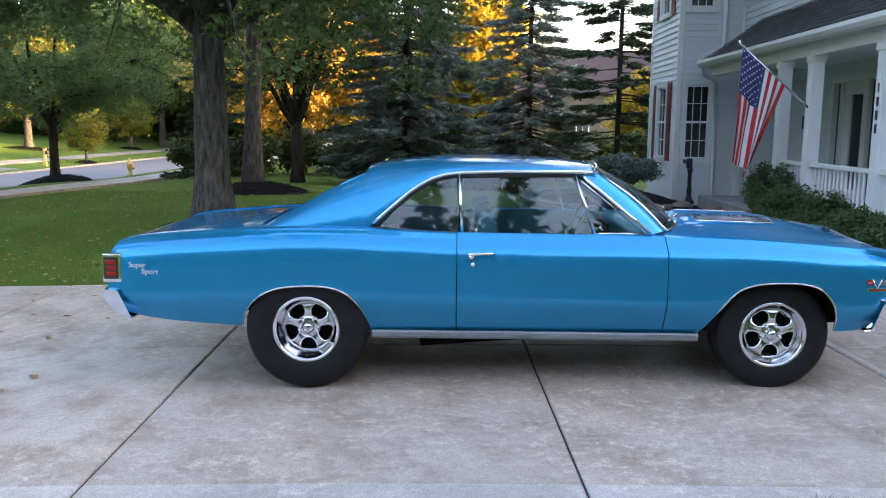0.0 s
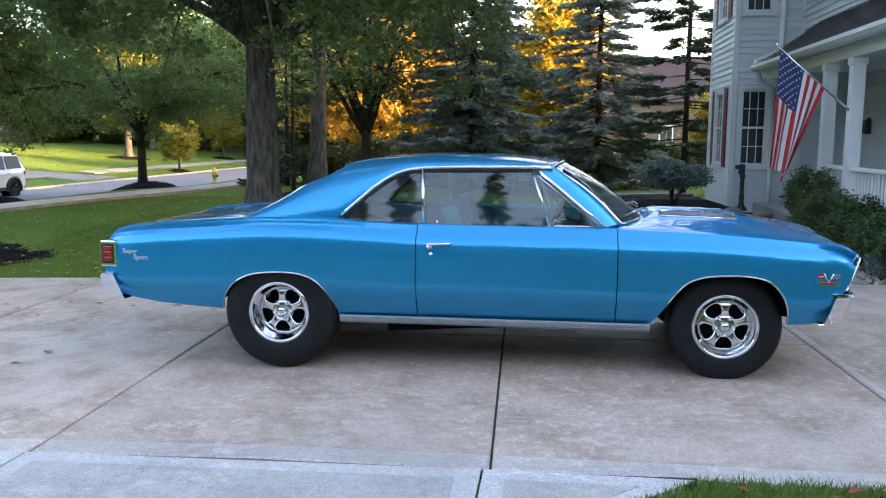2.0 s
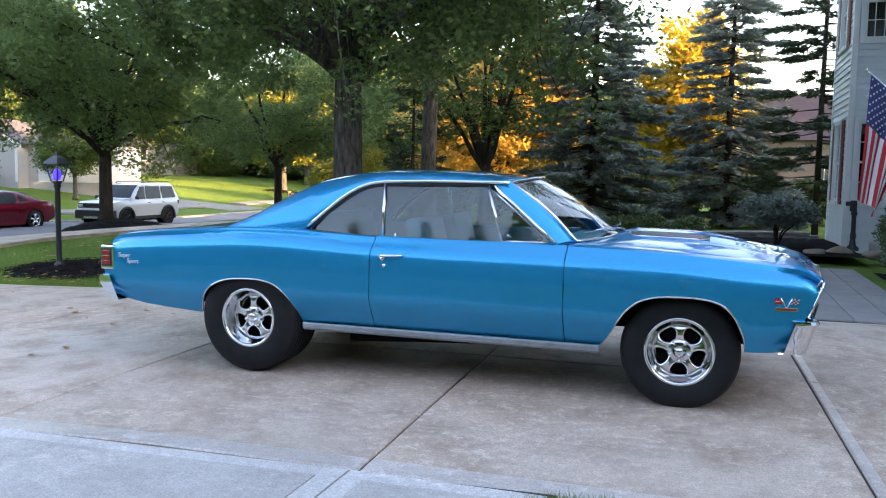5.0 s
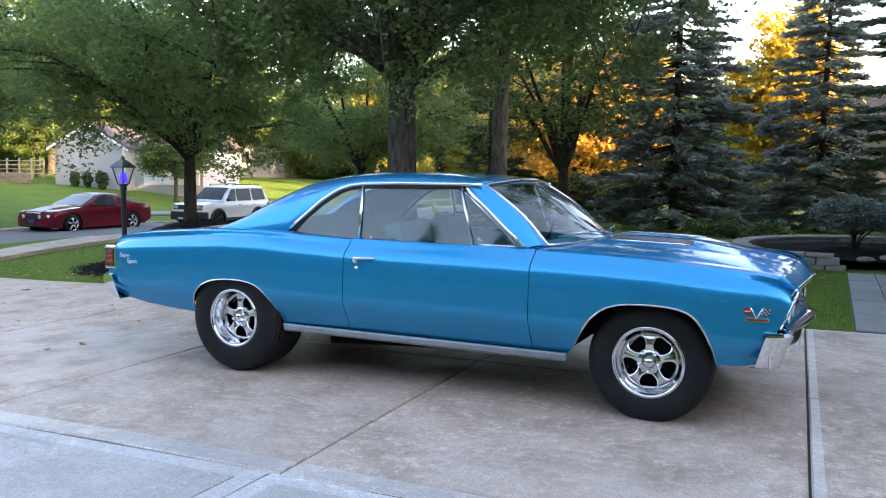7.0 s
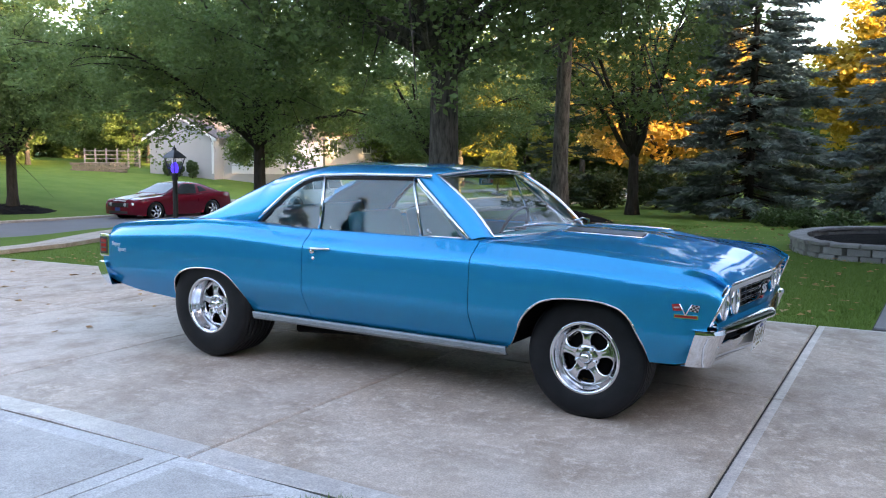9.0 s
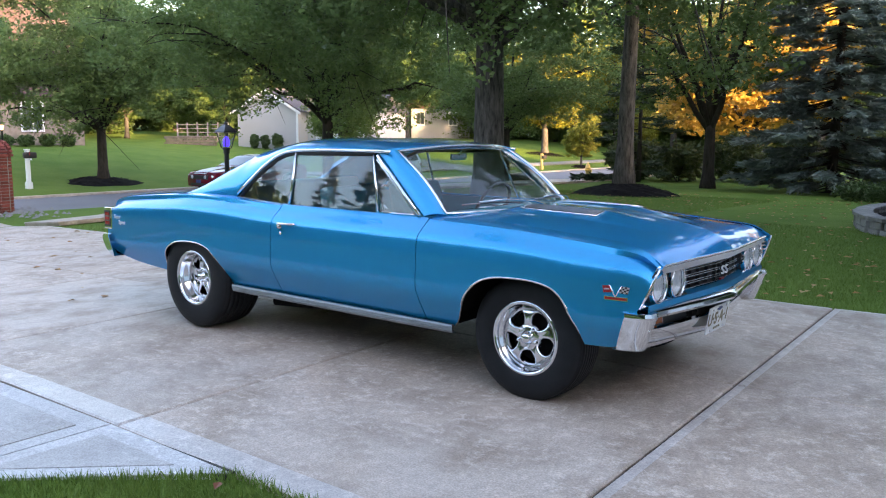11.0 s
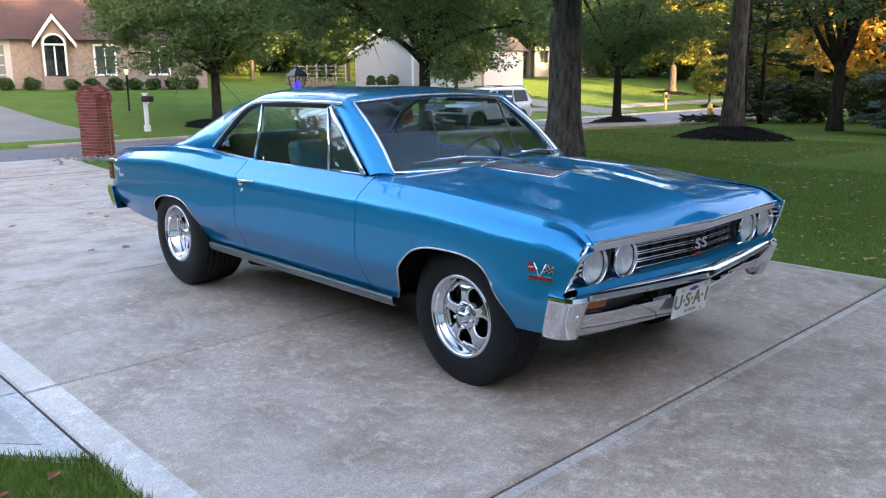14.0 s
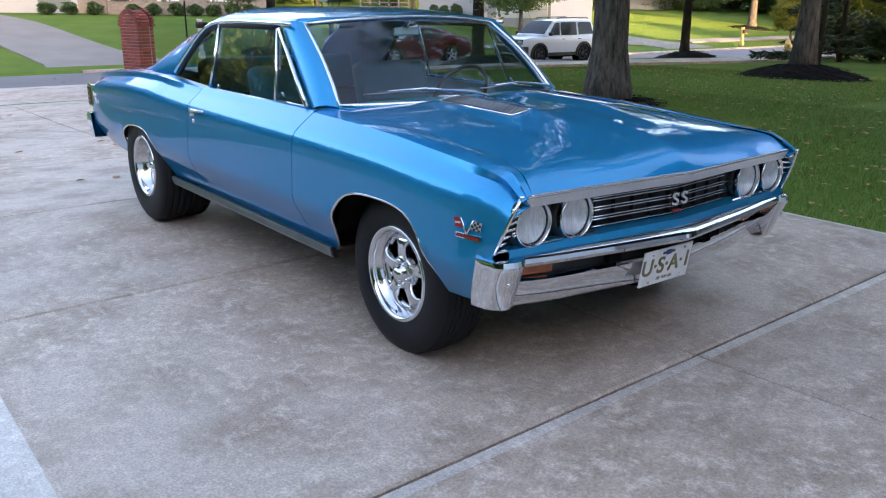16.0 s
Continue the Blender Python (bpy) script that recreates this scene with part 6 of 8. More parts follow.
def tree(label, category, x, y, height, r0, fork, crown_r, crown_z, crown_h, leaves, leaf_mat, seed, clumps=150, per=60, leaf=0.07, clump_r=0.55, bark="bark", stems=7, lean=(0, 0), low_limbs=(), z=None, flare=1.5, clear=0.0):
    """Broad-leaved tree: flared trunk, forking limbs and twigs, and a crown of many clumps of leaves with gaps."""
    rng = np.random.default_rng(seed)
    zb = ground_z(x, y) if z is None else z
    t = thing("tree", label, category, (x, y, zb))
    bits = []
    top = np.array((lean[0], lean[1], fork))
    tp = [np.array((lean[0] * (q / 8) ** 1.5, lean[1] * (q / 8) ** 1.5, fork * q / 8 - (0.1 if q == 0 else 0))) for q in range(9)]
    rad = [r0 * (flare if q == 0 else (1.12 + (flare - 1.12) * 0.25 if q == 1 else 1.05 - 0.03 * q)) for q in range(9)]
    bits.append(tube(tp, rad, 14))
    tips = []
    for k in range(stems):
        w = 2 * math.pi * (k + 0.5 * rng.random()) / stems
        up = crown_h * (0.25 + 0.7 * rng.random()) if k else crown_h * 0.95
        out = crown_r * (0.45 + 0.4 * rng.random()) * (1 if k else 0.15)
        start = top - np.array((0, 0, rng.random() * fork * 0.12))
        end = np.array((lean[0] + math.cos(w) * out, lean[1] + math.sin(w) * out, crown_z - crown_h * 0.5 + up))
        pth = limb_path(start, end, 0.06, rng, 7)
        rr = [r0 * 0.52 * (1 - 0.80 * q / 7) for q in range(8)]
        bits.append(tube(pth, rr, 8))
        for m in range(6):
            i = 2 + rng.integers(0, 6)
            s = pth[min(i, 7)]
            w2 = w + rng.normal(0, 1.0)
            e = s + np.array((math.cos(w2), math.sin(w2), rng.uniform(-0.15, 0.55))) * crown_r * rng.uniform(0.3, 0.62)
            p2 = limb_path(s, e, 0.05, rng, 4)
            bits.append(tube(p2, [r0 * 0.17 * (1 - 0.75 * q / 4) for q in range(5)], 5))
            tips += [p2[3], p2[4], p2[2]]
            for m2 in range(3):
                e2 = p2[2 + m2 % 3] + rng.normal(0, 0.26, 3) * min(crown_r, 2.6) * np.array((1, 1, 0.6))
                bits.append(tube([p2[2 + m2 % 3], (p2[2 + m2 % 3] + e2) / 2 + rng.normal(0, 0.04, 3), e2], [r0 * 0.06, r0 * 0.04, r0 * 0.02], 4, cap=False))
                tips.append(e2)
    for dx, dy, zs, ze in low_limbs:
        pth = limb_path((0, 0, zs), (dx, dy, ze), 0.10, rng, 7, 0.1)
        bits.append(tube(pth, [r0 * 0.40 * (1 - 0.72 * q / 7) for q in range(8)], 8))
        for i in (3, 4, 5, 6, 7):
            for q in range(3):
                e2 = pth[i] + rng.normal(0, 0.7, 3) + np.array((0, 0, -0.2))
                bits.append(tube([pth[i], (pth[i] + e2) / 2, e2], [r0 * 0.08, r0 * 0.05, r0 * 0.02], 4, cap=False))
                tips.append(e2)
    link_mesh("trunk", *merge(*bits), M[bark], t)
    tips = np.array(tips)
    pick = tips[rng.integers(0, len(tips), clumps)] + rng.normal(0, 0.22, (clumps, 3)) * clump_r * 2
    extra = rng.normal(0, 1, (clumps // 2, 3))
    extra /= np.linalg.norm(extra, axis=1)[:, None]
    extra *= rng.uniform(0.55, 1.0, clumps // 2)[:, None]
    extra = extra * np.array((crown_r, crown_r, crown_h / 2)) + np.array((lean[0], lean[1], crown_z))
    cs = np.vstack((pick, extra))
    cs = cs[cs[:, 2] > crown_z - crown_h * 0.62]
    if clear:
        cs = cs[(np.hypot(cs[:, 0] - lean[0], cs[:, 1] - lean[1]) > clear) | (cs[:, 2] > fork + 1.5)]
    V = leaf_cloud(cs, clump_r * rng.uniform(0.5, 1.3, len(cs)), per, leaf, rng, 0.55, 0.3)
    crown = new("crown", quads_mesh("crown", V, M[leaf_mat]))
    crown.parent = t
    return t


def conifer(label, x, y, height, radius, seed, mat="needle", skirt=0.25, sparse=1.0, z=None, whorl=0.30, droop=0.28, girth=1.0, bark="bark_dark"):
    """Spruce: straight trunk, whorls of drooping boughs, each set with sprays of needles."""
    rng = np.random.default_rng(seed)
    zb = ground_z(x, y) if z is None else z
    t = thing("spruce_tree", label, "conifer", (x, y, zb))
    bits = [tube([(0, 0, -0.1), (0, 0, height * 0.3), (0.03, 0, height * 0.7), (0, 0, height)], [0.0125 * height * girth, 0.0095 * height * girth, 0.005 * height * girth, 0.01], 9)]
    P, A, S = [], [], []
    h = skirt
    while h < height - 0.15:
        f = h / height
        L = radius * (1 - f) ** 0.80 * rng.uniform(0.85, 1.12)
        nb = max(3, int((7 + 5 * (1 - f)) * sparse))
        for k in range(nb):
            w = 2 * math.pi * (k + rng.random()) / nb
            l = L * rng.uniform(0.55, 1.18)
            hh = h + rng.uniform(-0.42, 0.42)
            d = np.array((math.cos(w), math.sin(w), 0))
            pts = [np.array((0, 0, hh)) + d * l * q + np.array((0, 0, -droop * l * q + 0.22 * droop * l * q * q * 2.2)) for q in (0, 0.35, 0.7, 1.0)]
            bits.append(tube(pts, [0.022 * (1 - f) + 0.008, 0.014, 0.009, 0.004], 4, cap=False))
            m = max(4, int(l / 0.095))
            for q in np.linspace(0.16 if sparse >= 1 else 0.45, 1.0, m):
                c = np.array((0, 0, hh)) + d * l * q + np.array((0, 0, -droop * l * q + 0.22 * droop * l * q * q * 2.2))
                side = np.array((-d[1], d[0], 0))
                for sgn in (-1, 1, 0):
                    dirn = d * (0.75 if sgn else 1) + side * sgn * rng.uniform(0.5, 1.0) + np.array((0, 0, rng.uniform(-0.35, 0.12)))
                    dirn = dirn / np.linalg.norm(dirn)
                    s = rng.uniform(0.06, 0.14) * (0.7 + 0.6 * min(1, l / 2))
                    for twig in range(2):
                        P.append(c + dirn * s * (0.6 + 0.9 * twig) + rng.normal(0, 0.03, 3))
                        A.append(dirn + rng.normal(0, 0.22, 3))
                        S.append(s)
        h += whorl * rng.uniform(0.8, 1.2) * (0.6 + 0.5 * (1 - f))
    link_mesh("trunk", *merge(*bits), M[bark], t)
    P, A, S = np.array(P), np.array(A), np.array(S)[:, None]
    A /= np.linalg.norm(A, axis=1)[:, None]
    Vs = []
    for q in range(3):
        Bv = np.cross(A, rng.normal(0, 1, A.shape))
        Bv /= np.linalg.norm(Bv, axis=1)[:, None] + 1e-9
        V = np.empty((len(P), 4, 3))
        o = P + Bv * S * 0.12
        V[:, 0], V[:, 1], V[:, 2], V[:, 3] = o - A * S, o + Bv * S * 0.20, o + A * S * 1.1 + Bv * S * 0.25, o - Bv * S * 0.16
        Vs.append(V)
    crown = new("crown", quads_mesh("crown", np.vstack(Vs), M[mat]))
    crown.parent = t
    return t


def mulch_ring(x, y, r, h=0.16, seed=0, label="mound of black bark mulch round a tree"):
    rng = np.random.default_rng(seed)
    rows = []
    for q in np.linspace(0, 1, 9):
        row = []
        for k in range(41):
            w = 2 * math.pi * k / 40
            rr = r * q * (1 + 0.07 * math.sin(3 * w + seed) + 0.04 * math.sin(7 * w))
            px, py = x + rr * math.cos(w), y + rr * math.sin(w)
            row.append((px, py, ground_z(px, py) - 0.012 + h * (1 - q * q) + (rng.normal(0, 0.012) if 0 < q < 1 and k < 40 else 0.004)))
        rows.append(row)
    V, F = grid(rows)
    bits = [(V, F)]
    for k in range(int(260 * r)):
        w, q = rng.uniform(0, 6.28), math.sqrt(rng.random()) * 0.98
        px, py = x + r * q * math.cos(w), y + r * q * math.sin(w)
        pz = ground_z(px, py) + h * (1 - q * q) + 0.006
        s, a = rng.uniform(0.02, 0.055), rng.uniform(0, 6.28)
        c, n = math.cos(a) * s, math.sin(a) * s
        bits.append(([(px - c, py - n, pz - 0.01), (px + n * 0.3, py - c * 0.3, pz + 0.018), (px + c, py + n, pz + 0.004), (px - n * 0.3, py + c * 0.3, pz + 0.012)], [(0, 1, 2, 3)]))
    ob = link_mesh("mulch_bed", *merge(*bits), M["mulch"], smooth=False)
    return tagged(ob, label, "mulch", kind="structure")


# the large oak behind the car, and its neighbour
tree("large oak with a stout grey trunk and dark green crown", "oak tree", -4.45, 7.2, 14, 0.275, 3.35, 6.3, 7.3, 8.0, 0, "oak", 11, clumps=1080, per=95, leaf=0.062, clump_r=0.62, stems=8, flare=1.55, clear=1.45,
     low_limbs=[(-2.6, -0.4, 2.95, 4.2), (2.9, 1.2, 2.9, 3.9), (1.0, -3.2, 3.2, 4.6), (-2.8, -2.6, 3.2, 4.5), (3.4, -2.2, 3.3, 4.6), (4.4, 0.6, 3.4, 5.0), (4.8, -1.4, 3.6, 5.6), (5.2, 2.2, 3.5, 5.8)])
mulch_ring(-4.45, 7.2, 0.95, 0.10, 1)
mulch_ring(-8.25, 4.6, 1.0, 0.08, 6, "low bed of black mulch round the lamp post")
mulch_ring(-7.5, 4.35, 0.95, 0.07, 7, "low bed of black mulch beside the lamp post")
tree("tall slim oak with a pale furrowed trunk in a mulch bed", "oak tree", -5.85, 15.35, 14, 0.215, 5.4, 4.2, 8.6, 8.0, 0, "oak", 12, clumps=460, per=75, leaf=0.075, clump_r=0.7, stems=7, flare=1.7, lean=(0.25, -0.3))
mulch_ring(-5.75, 15.25, 1.40, 0.30, 2)
# trees along the street
tree("young street tree with pale green crown in a mulch mound", "street tree", -15.0, 23.4, 8, 0.17, 2.2, 3.7, 4.8, 5.4, 0, "pear", 13, clumps=400, per=90, leaf=0.066, clump_r=0.6, stems=8, bark="bark_dark")
mulch_ring(-15.0, 23.4, 1.3, 0.32, 3)
tree("street tree with a spreading green crown by the sidewalk", "street tree", -14.7, 13.2, 9, 0.19, 2.2, 4.9, 5.3, 5.8, 0, "pear", 14, clumps=640, per=90, leaf=0.066, clump_r=0.62, stems=9, bark="bark_dark", low_limbs=[(-3.0, -1.5, 2.3, 3.2), (3.0, -1.8, 2.2, 3.4), (2.2, 2.4, 2.2, 3.2)])
mulch_ring(-14.7, 13.2, 1.55, 0.30, 4)
tree("street tree with a rounded green crown across the street", "street tree", -26.9, 12.7, 8.5, 0.20, 2.2, 4.3, 5.1, 5.4, 0, "pear", 15, clumps=460, per=90, leaf=0.078, clump_r=0.68, stems=8, bark="bark_dark", low_limbs=[(2.2, -2.2, 2.0, 2.6), (-2.0, -2.6, 2.0, 2.8)])
mulch_ring(-26.9, 12.7, 1.4, 0.2, 5)
# multi-stemmed maple at the wood's edge
tree("multi-stemmed maple with dark leaves at the edge of the wood", "maple tree", -5.9, 21.5, 9, 0.19, 2.0, 3.2, 5.4, 5.6, 0, "maple", 16, clumps=130, per=46, leaf=0.10, clump_r=0.6, stems=9, bark="bark_dark")
# spruces
sp1 = conifer("tall blue spruce with drooping boughs", -2.3, 21.9, 12.6, 2.8, 21, sparse=0.85, whorl=0.22)
sp2 = conifer("blue spruce beside the house garden", 2.0, 24.4, 11.2, 2.5, 22, sparse=0.85, whorl=0.22)
conifer("tall thin pine with bare lower boughs", 4.45, 20.3, 13.0, 2.0, 23, "needle_dark", skirt=1.6, sparse=0.55, whorl=0.34, droop=0.10, girth=0.62)
for x, y, h, r, sd in ((-8.0, 20.0, 6.5, 1.6, 24), (-9.6, 24.3, 7.5, 1.8, 25)):
    conifer("dark pine with thin dead lower boughs", x, y, h, r, sd, "needle_dark", skirt=0.6, sparse=0.3, whorl=0.55, droop=0.2)
# autumn trees lit by the low sun, beyond
g1 = tree("golden autumn tree in low sun", "autumn tree", 0.3, 33.5, 9.0, 0.22, 2.0, 2.0, 5.0, 7.2, 0, "gold", 31, clumps=200, per=45, leaf=0.17, clump_r=0.8)
g2 = tree("orange autumn tree in low sun", "autumn tree", -7.8, 31.5, 9, 0.22, 1.6, 4.2, 4.6, 7.0, 0, "amberleaf", 32, clumps=330, per=45, leaf=0.17, clump_r=0.8)
g3 = tree("yellow green tree beyond the street", "autumn tree", -33.0, 56.0, 11, 0.3, 2.2, 4.0, 5.8, 7.0, 0, "yellowgreen", 33, clumps=260, per=45, leaf=0.2, clump_r=0.85)
g4 = tree("broad green tree in the far wood", "far tree", -13.0, 64.0, 13, 0.3, 3.0, 5.5, 7.8, 9.5, 0, "maple", 34, clumps=380, per=45, leaf=0.20, clump_r=1.1)


def again(src, x, y, rz, s, label=""):
    c = copy_thing(src, pose(x, y, ground_z(x, y), 0, 0, rz) @ Matrix.Diagonal((s, s, s, 1)))
    if label:
        c["label"] = label
    return c


for x, y, rz, s in ((8.0, 33.8, 20, 0.5),):
    again(g1, x, y, rz, s)
for x, y, rz, s in ((-24.8, 47.5, 30, 0.33), (-38, 70, 100, 1.1), (-60, 50, 190, 0.9)):
    again(g3, x, y, rz, s)
again(g3, -29.8, 67.5, 210, 0.5)
for x, y, r in ((-33.0, 56.0, 1.7), (-24.8, 47.5, 0.8), (-29.8, 67.5, 1.1)):
    mulch_ring(x, y, r, 0.2, int(-x), "mound of brown mulch round a far tree")
for k, (x, y, s) in enumerate(((-20, 72, 1.0), (-52, 60, 1.0), (-58, 44, 1.15), (-64, 30, 1.2), (-60, 14, 1.2), (-66, 2, 1.2), (-58, -12, 1.1), (-30, 76, 1.1), (-42, 84, 1.3), (-70, 60, 1.4), (-34, 96, 1.4), (-4, 75, 0.65), (3, 80, 0.6), (10, 78, 0.6), (17, 72, 0.7), (-9, 82, 0.8), (24, 66, 0.7), (-53, 24, 0.5), (-51, 37, 0.5), (-54, 30, 0.55))):
    again(g4, x, y, 67 * k, s)
again(g4, -31.5, 30.5, 120, 0.42, "small green tree before the white house")
# unseen trees added behind the house, which keep the low sun off the drive
for k in range(0, 13):
    s = 1.45 + 0.1 * (k % 3)
    tall = copy_thing(g4, pose(25 + 3.0 * (k % 2) + 0.4 * (k % 3), 16.5 - 5.2 * k, -3.4 * s, 0, 0, 59 * k) @ Matrix.Diagonal((s, s, s, 1)))
    tall["label"] = "unseen tall green tree added to block the low sun"
# lower unseen trees, added where sun must still reach the golden crowns
for k in (0, 1, 2):
    again(g4, 26 + (k % 2), 27 + 3.3 * k, 31 * k, 0.62 + 0.03 * (k % 2), "unseen low green tree added to trim the low sun")
# more unseen trees, added to shade the far lawn and leave streaks of sun
for k, (x, y, s) in enumerate(((34, 39.5, 0.85), (36, 44, 0.72), (35, 49, 0.85))):
    again(g4, x, y, 47 * k, s, "unseen green tree added to shade the far lawn")
for k, y in enumerate((55.0, 62.0, 69.0)):
    again(g4, 36 + k % 2, y, 51 * k, 1.2, "unseen green tree added to shade the far lawn")
# trees on the camera's side of the drive, which the paint and the glass mirror
for k, (x, y, s) in enumerate(((-10.5, -24, 0.80), (-5, -25, 0.74), (1.5, -24, 0.80), (7.5, -22.5, 0.86), (14, -21, 0.85), (20, -20, 0.9))):
    again(g4, x, y, 41 * k, s, "broad green tree beside the neighbouring garden")
for k, (x, y, s) in enumerate(((-17, -24, 0.95), (-23, -23.5, 0.95), (-29, -21, 0.95), (-34, -18, 0.95), (-38, -14, 1.0), (-42, -9, 1.0), (-40, -23, 1.2), (-47, -16, 1.2), (-50, -8, 1.1))):
    deep = copy_thing(g4, pose(x, y, ground_z(x, y) - 3.3 * s, 0, 0, 83 * k) @ Matrix.Diagonal((s, s, s, 1)))
    deep["label"] = "broad green tree of the thicket down the street"
for k, (x, y, s) in enumerate(((-1.5, -20.5, 0.90), (4.5, -21, 0.80), (-8, -21, 0.86), (-13.5, -20, 0.74), (1.4, -21, 0.97), (-4.6, -21, 0.94), (8.4, -21, 0.82), (-6.4, -22, 0.9), (-10.8, -21, 0.86), (-16.5, -20, 0.88), (-19.5, -20, 0.95), (-22.5, -20.5, 0.92), (-26, -20, 0.88))):
    again(sp1, x, y, 77 * k, s, "blue spruce beside the neighbouring garden")


# the low far wood that closes the view across the street
for k, (x, y, s) in enumerate(((-66, -22, 0.7), (-70, -12, 0.65), (-64, -4, 0.6), (-68, 4, 0.7), (-63, 11, 0.55), (-66, 18, 0.6), (-61, 21, 0.5), (-60, 27, 0.55), (-64, 34, 0.6), (-58, 40, 0.5), (-56, 49, 0.55), (-50, 72, 0.6), (-57, 66, 0.6), (-45, 78, 0.6), (-28, 84, 0.6), (-23, 90, 0.6))):
    low = copy_thing(g4, pose(x, y, ground_z(x, y) - 3.4 * s, 0, 0, 73 * k) @ Matrix.Diagonal((s, s, s, 1)))
    low["label"] = "low far tree at the edge of the lawns"


# the wood that closes the view all round beyond the lawns
for k in range(30):
    w = radians(84 + 3.5 * k)
    d, s = 88 + 6 * (k % 3), 1.0 + 0.12 * (k % 4)
    x, y = d * math.cos(w), d * math.sin(w)
    shut = copy_thing(g4, pose(x, y, ground_z(x, y) - 3.6 * s, 0, 0, 97 * k) @ Matrix.Diagonal((s, s, s, 1)))
    shut["label"] = "far green tree of the wood beyond the lawns"


# ---- shrubs ----
def shrub(name, label, x, y, r, h, mat, seed, n=60, per=70, leaf=0.035, z=None, stem=0.0, flat=0.8):
    rng = np.random.default_rng(seed)
    zb = ground_z(x, y) if z is None else z
    t = thing(name, label, "shrub", (x, y, zb))
    d = rng.normal(0, 1, (n, 3))
    d /= np.linalg.norm(d, axis=1)[:, None]
    c = d * np.array((r * 0.8, r * 0.8, h * 0.42)) * rng.uniform(0.5, 1.0, (n, 1)) + np.array((0, 0, stem + h * 0.5))
    V = leaf_cloud(c, r * 0.34 * rng.uniform(0.6, 1.2, n), per, leaf, rng, flat)
    V[:, :, 2] = np.maximum(V[:, :, 2], 0.01)
    crown = new("foliage", quads_mesh("foliage", V, M[mat]))
    crown.parent = t
    tw = []
    for k in range(7):
        q = c[rng.integers(0, n)]
        tw.append(tube([(0, 0, -0.05), (q[0] * 0.3, q[1] * 0.3, max(0.1, q[2] * 0.5)), tuple(q)], [0.03 if stem else 0.014, 0.015, 0.005], 5))
    link_mesh("stem", *merge(*tw), M["bark_dark"], t)
    return t


shrub("mugo_pine", "clipped blue-grey pine shrub on short stems in a mulch bed", 2.75, 10.7, 0.80, 0.55, "needle", 41, 90, 110, 0.04, z=0.12, stem=0.42, flat=0.5)
for k, (x, y, r, h) in enumerate(((4.10, 6.4, 0.42, 1.2), (4.15, 5.7, 0.5, 0.95), (4.25, 4.8, 0.5, 0.85), (4.28, 3.9, 0.52, 0.75), (4.28, 3.1, 0.52, 0.7))):
    shrub("yew_shrub", "loose dark green yew shrub below the porch rail", x, y, r, h, "hedge", 50 + k, 90, 170, 0.021)
for k, (x, y) in enumerate(((3.98, 5.35), (3.98, 4.25), (4.02, 3.4))):
    shrub("lavender_shrub", "low grey-green lavender clump by the path", x, y, 0.28, 0.28, "needle", 60 + k, 24, 60, 0.03)
for k in range(3):
    shrub("low_shrub", "low dark shrub at the edge of the wood", 1.0 - 0.9 * k, 16.0 + k, 0.6, 0.5, "hedge", 64 + k, 40, 60, 0.05)
for k, (x, y, r, h) in enumerate(((-10.8, 26.5, 1.4, 1.7), (-8.6, 25.6, 1.3, 1.5), (-6.8, 27.0, 1.4, 1.8), (-4.6, 26.4, 1.3, 1.6), (-2.2, 27.6, 1.5, 1.9), (0.2, 27.4, 1.3, 1.6), (2.4, 28.6, 1.5, 1.9), (4.8, 27.8, 1.4, 1.8), (7.2, 28.8, 1.5, 1.8))):
    shrub("brush", "tangled undergrowth at the edge of the wood", x, y, r, h, "brush", 110 + k, 70, 60, 0.10)

rngg = np.random.default_rng(19)
stones = []
for k in range(700):
    cx, cy, cr = rngg.uniform(3.76, 4.35), rngg.uniform(2.92, 5.9), rngg.uniform(0.015, 0.04)
    a = rngg.uniform(0, 6.28)
    p, q = cr * math.cos(a), cr * math.sin(a)
    stones.append(([(cx - p, cy - q, 0.0), (cx + q * 0.7, cy - p * 0.7, 0.004), (cx + p, cy + q, 0.0), (cx - q * 0.7, cy + p * 0.7, 0.004), (cx + p * 0.2, cy + q * 0.2, cr * 0.9 + 0.01)], [(0, 1, 4), (1, 2, 4), (2, 3, 4), (3, 0, 4)]))
tagged(link_mesh("gravel", *merge(*stones), M["river_stone"], smooth=False), "pale tan river gravel before the porch shrubs", "gravel", kind="stuff")

# ---- planter wall of stone blocks, with mulch ----
planter = thing("retaining_wall", "low curved wall of grey split stone blocks", "garden wall", kind="structure")
ARC = [(2.58, 8.42), (2.2, 8.42), (1.8, 8.44), (1.5, 8.62), (1.25, 8.95), (1.05, 9.4), (0.92, 9.9), (0.86, 10.5), (0.90, 11.1), (1.05, 11.7), (1.3, 12.2), (1.7, 12.7), (2.2, 13.05), (2.8, 13.3), (3.4, 13.4), (4.0, 13.4)]
wall_len = [0.0]
for a, b in zip(ARC, ARC[1:]):
    wall_len.append(wall_len[-1] + math.dist(a, b))


def along(sv):
    for i in range(len(ARC) - 1):
        if sv <= wall_len[i + 1]:
            f = (sv - wall_len[i]) / (wall_len[i + 1] - wall_len[i])
            return tuple(ARC[i][c] + (ARC[i + 1][c] - ARC[i][c]) * f for c in (0, 1)), math.degrees(math.atan2(ARC[i + 1][1] - ARC[i][1], ARC[i + 1][0] - ARC[i][0]))
    return ARC[-1], 0.0


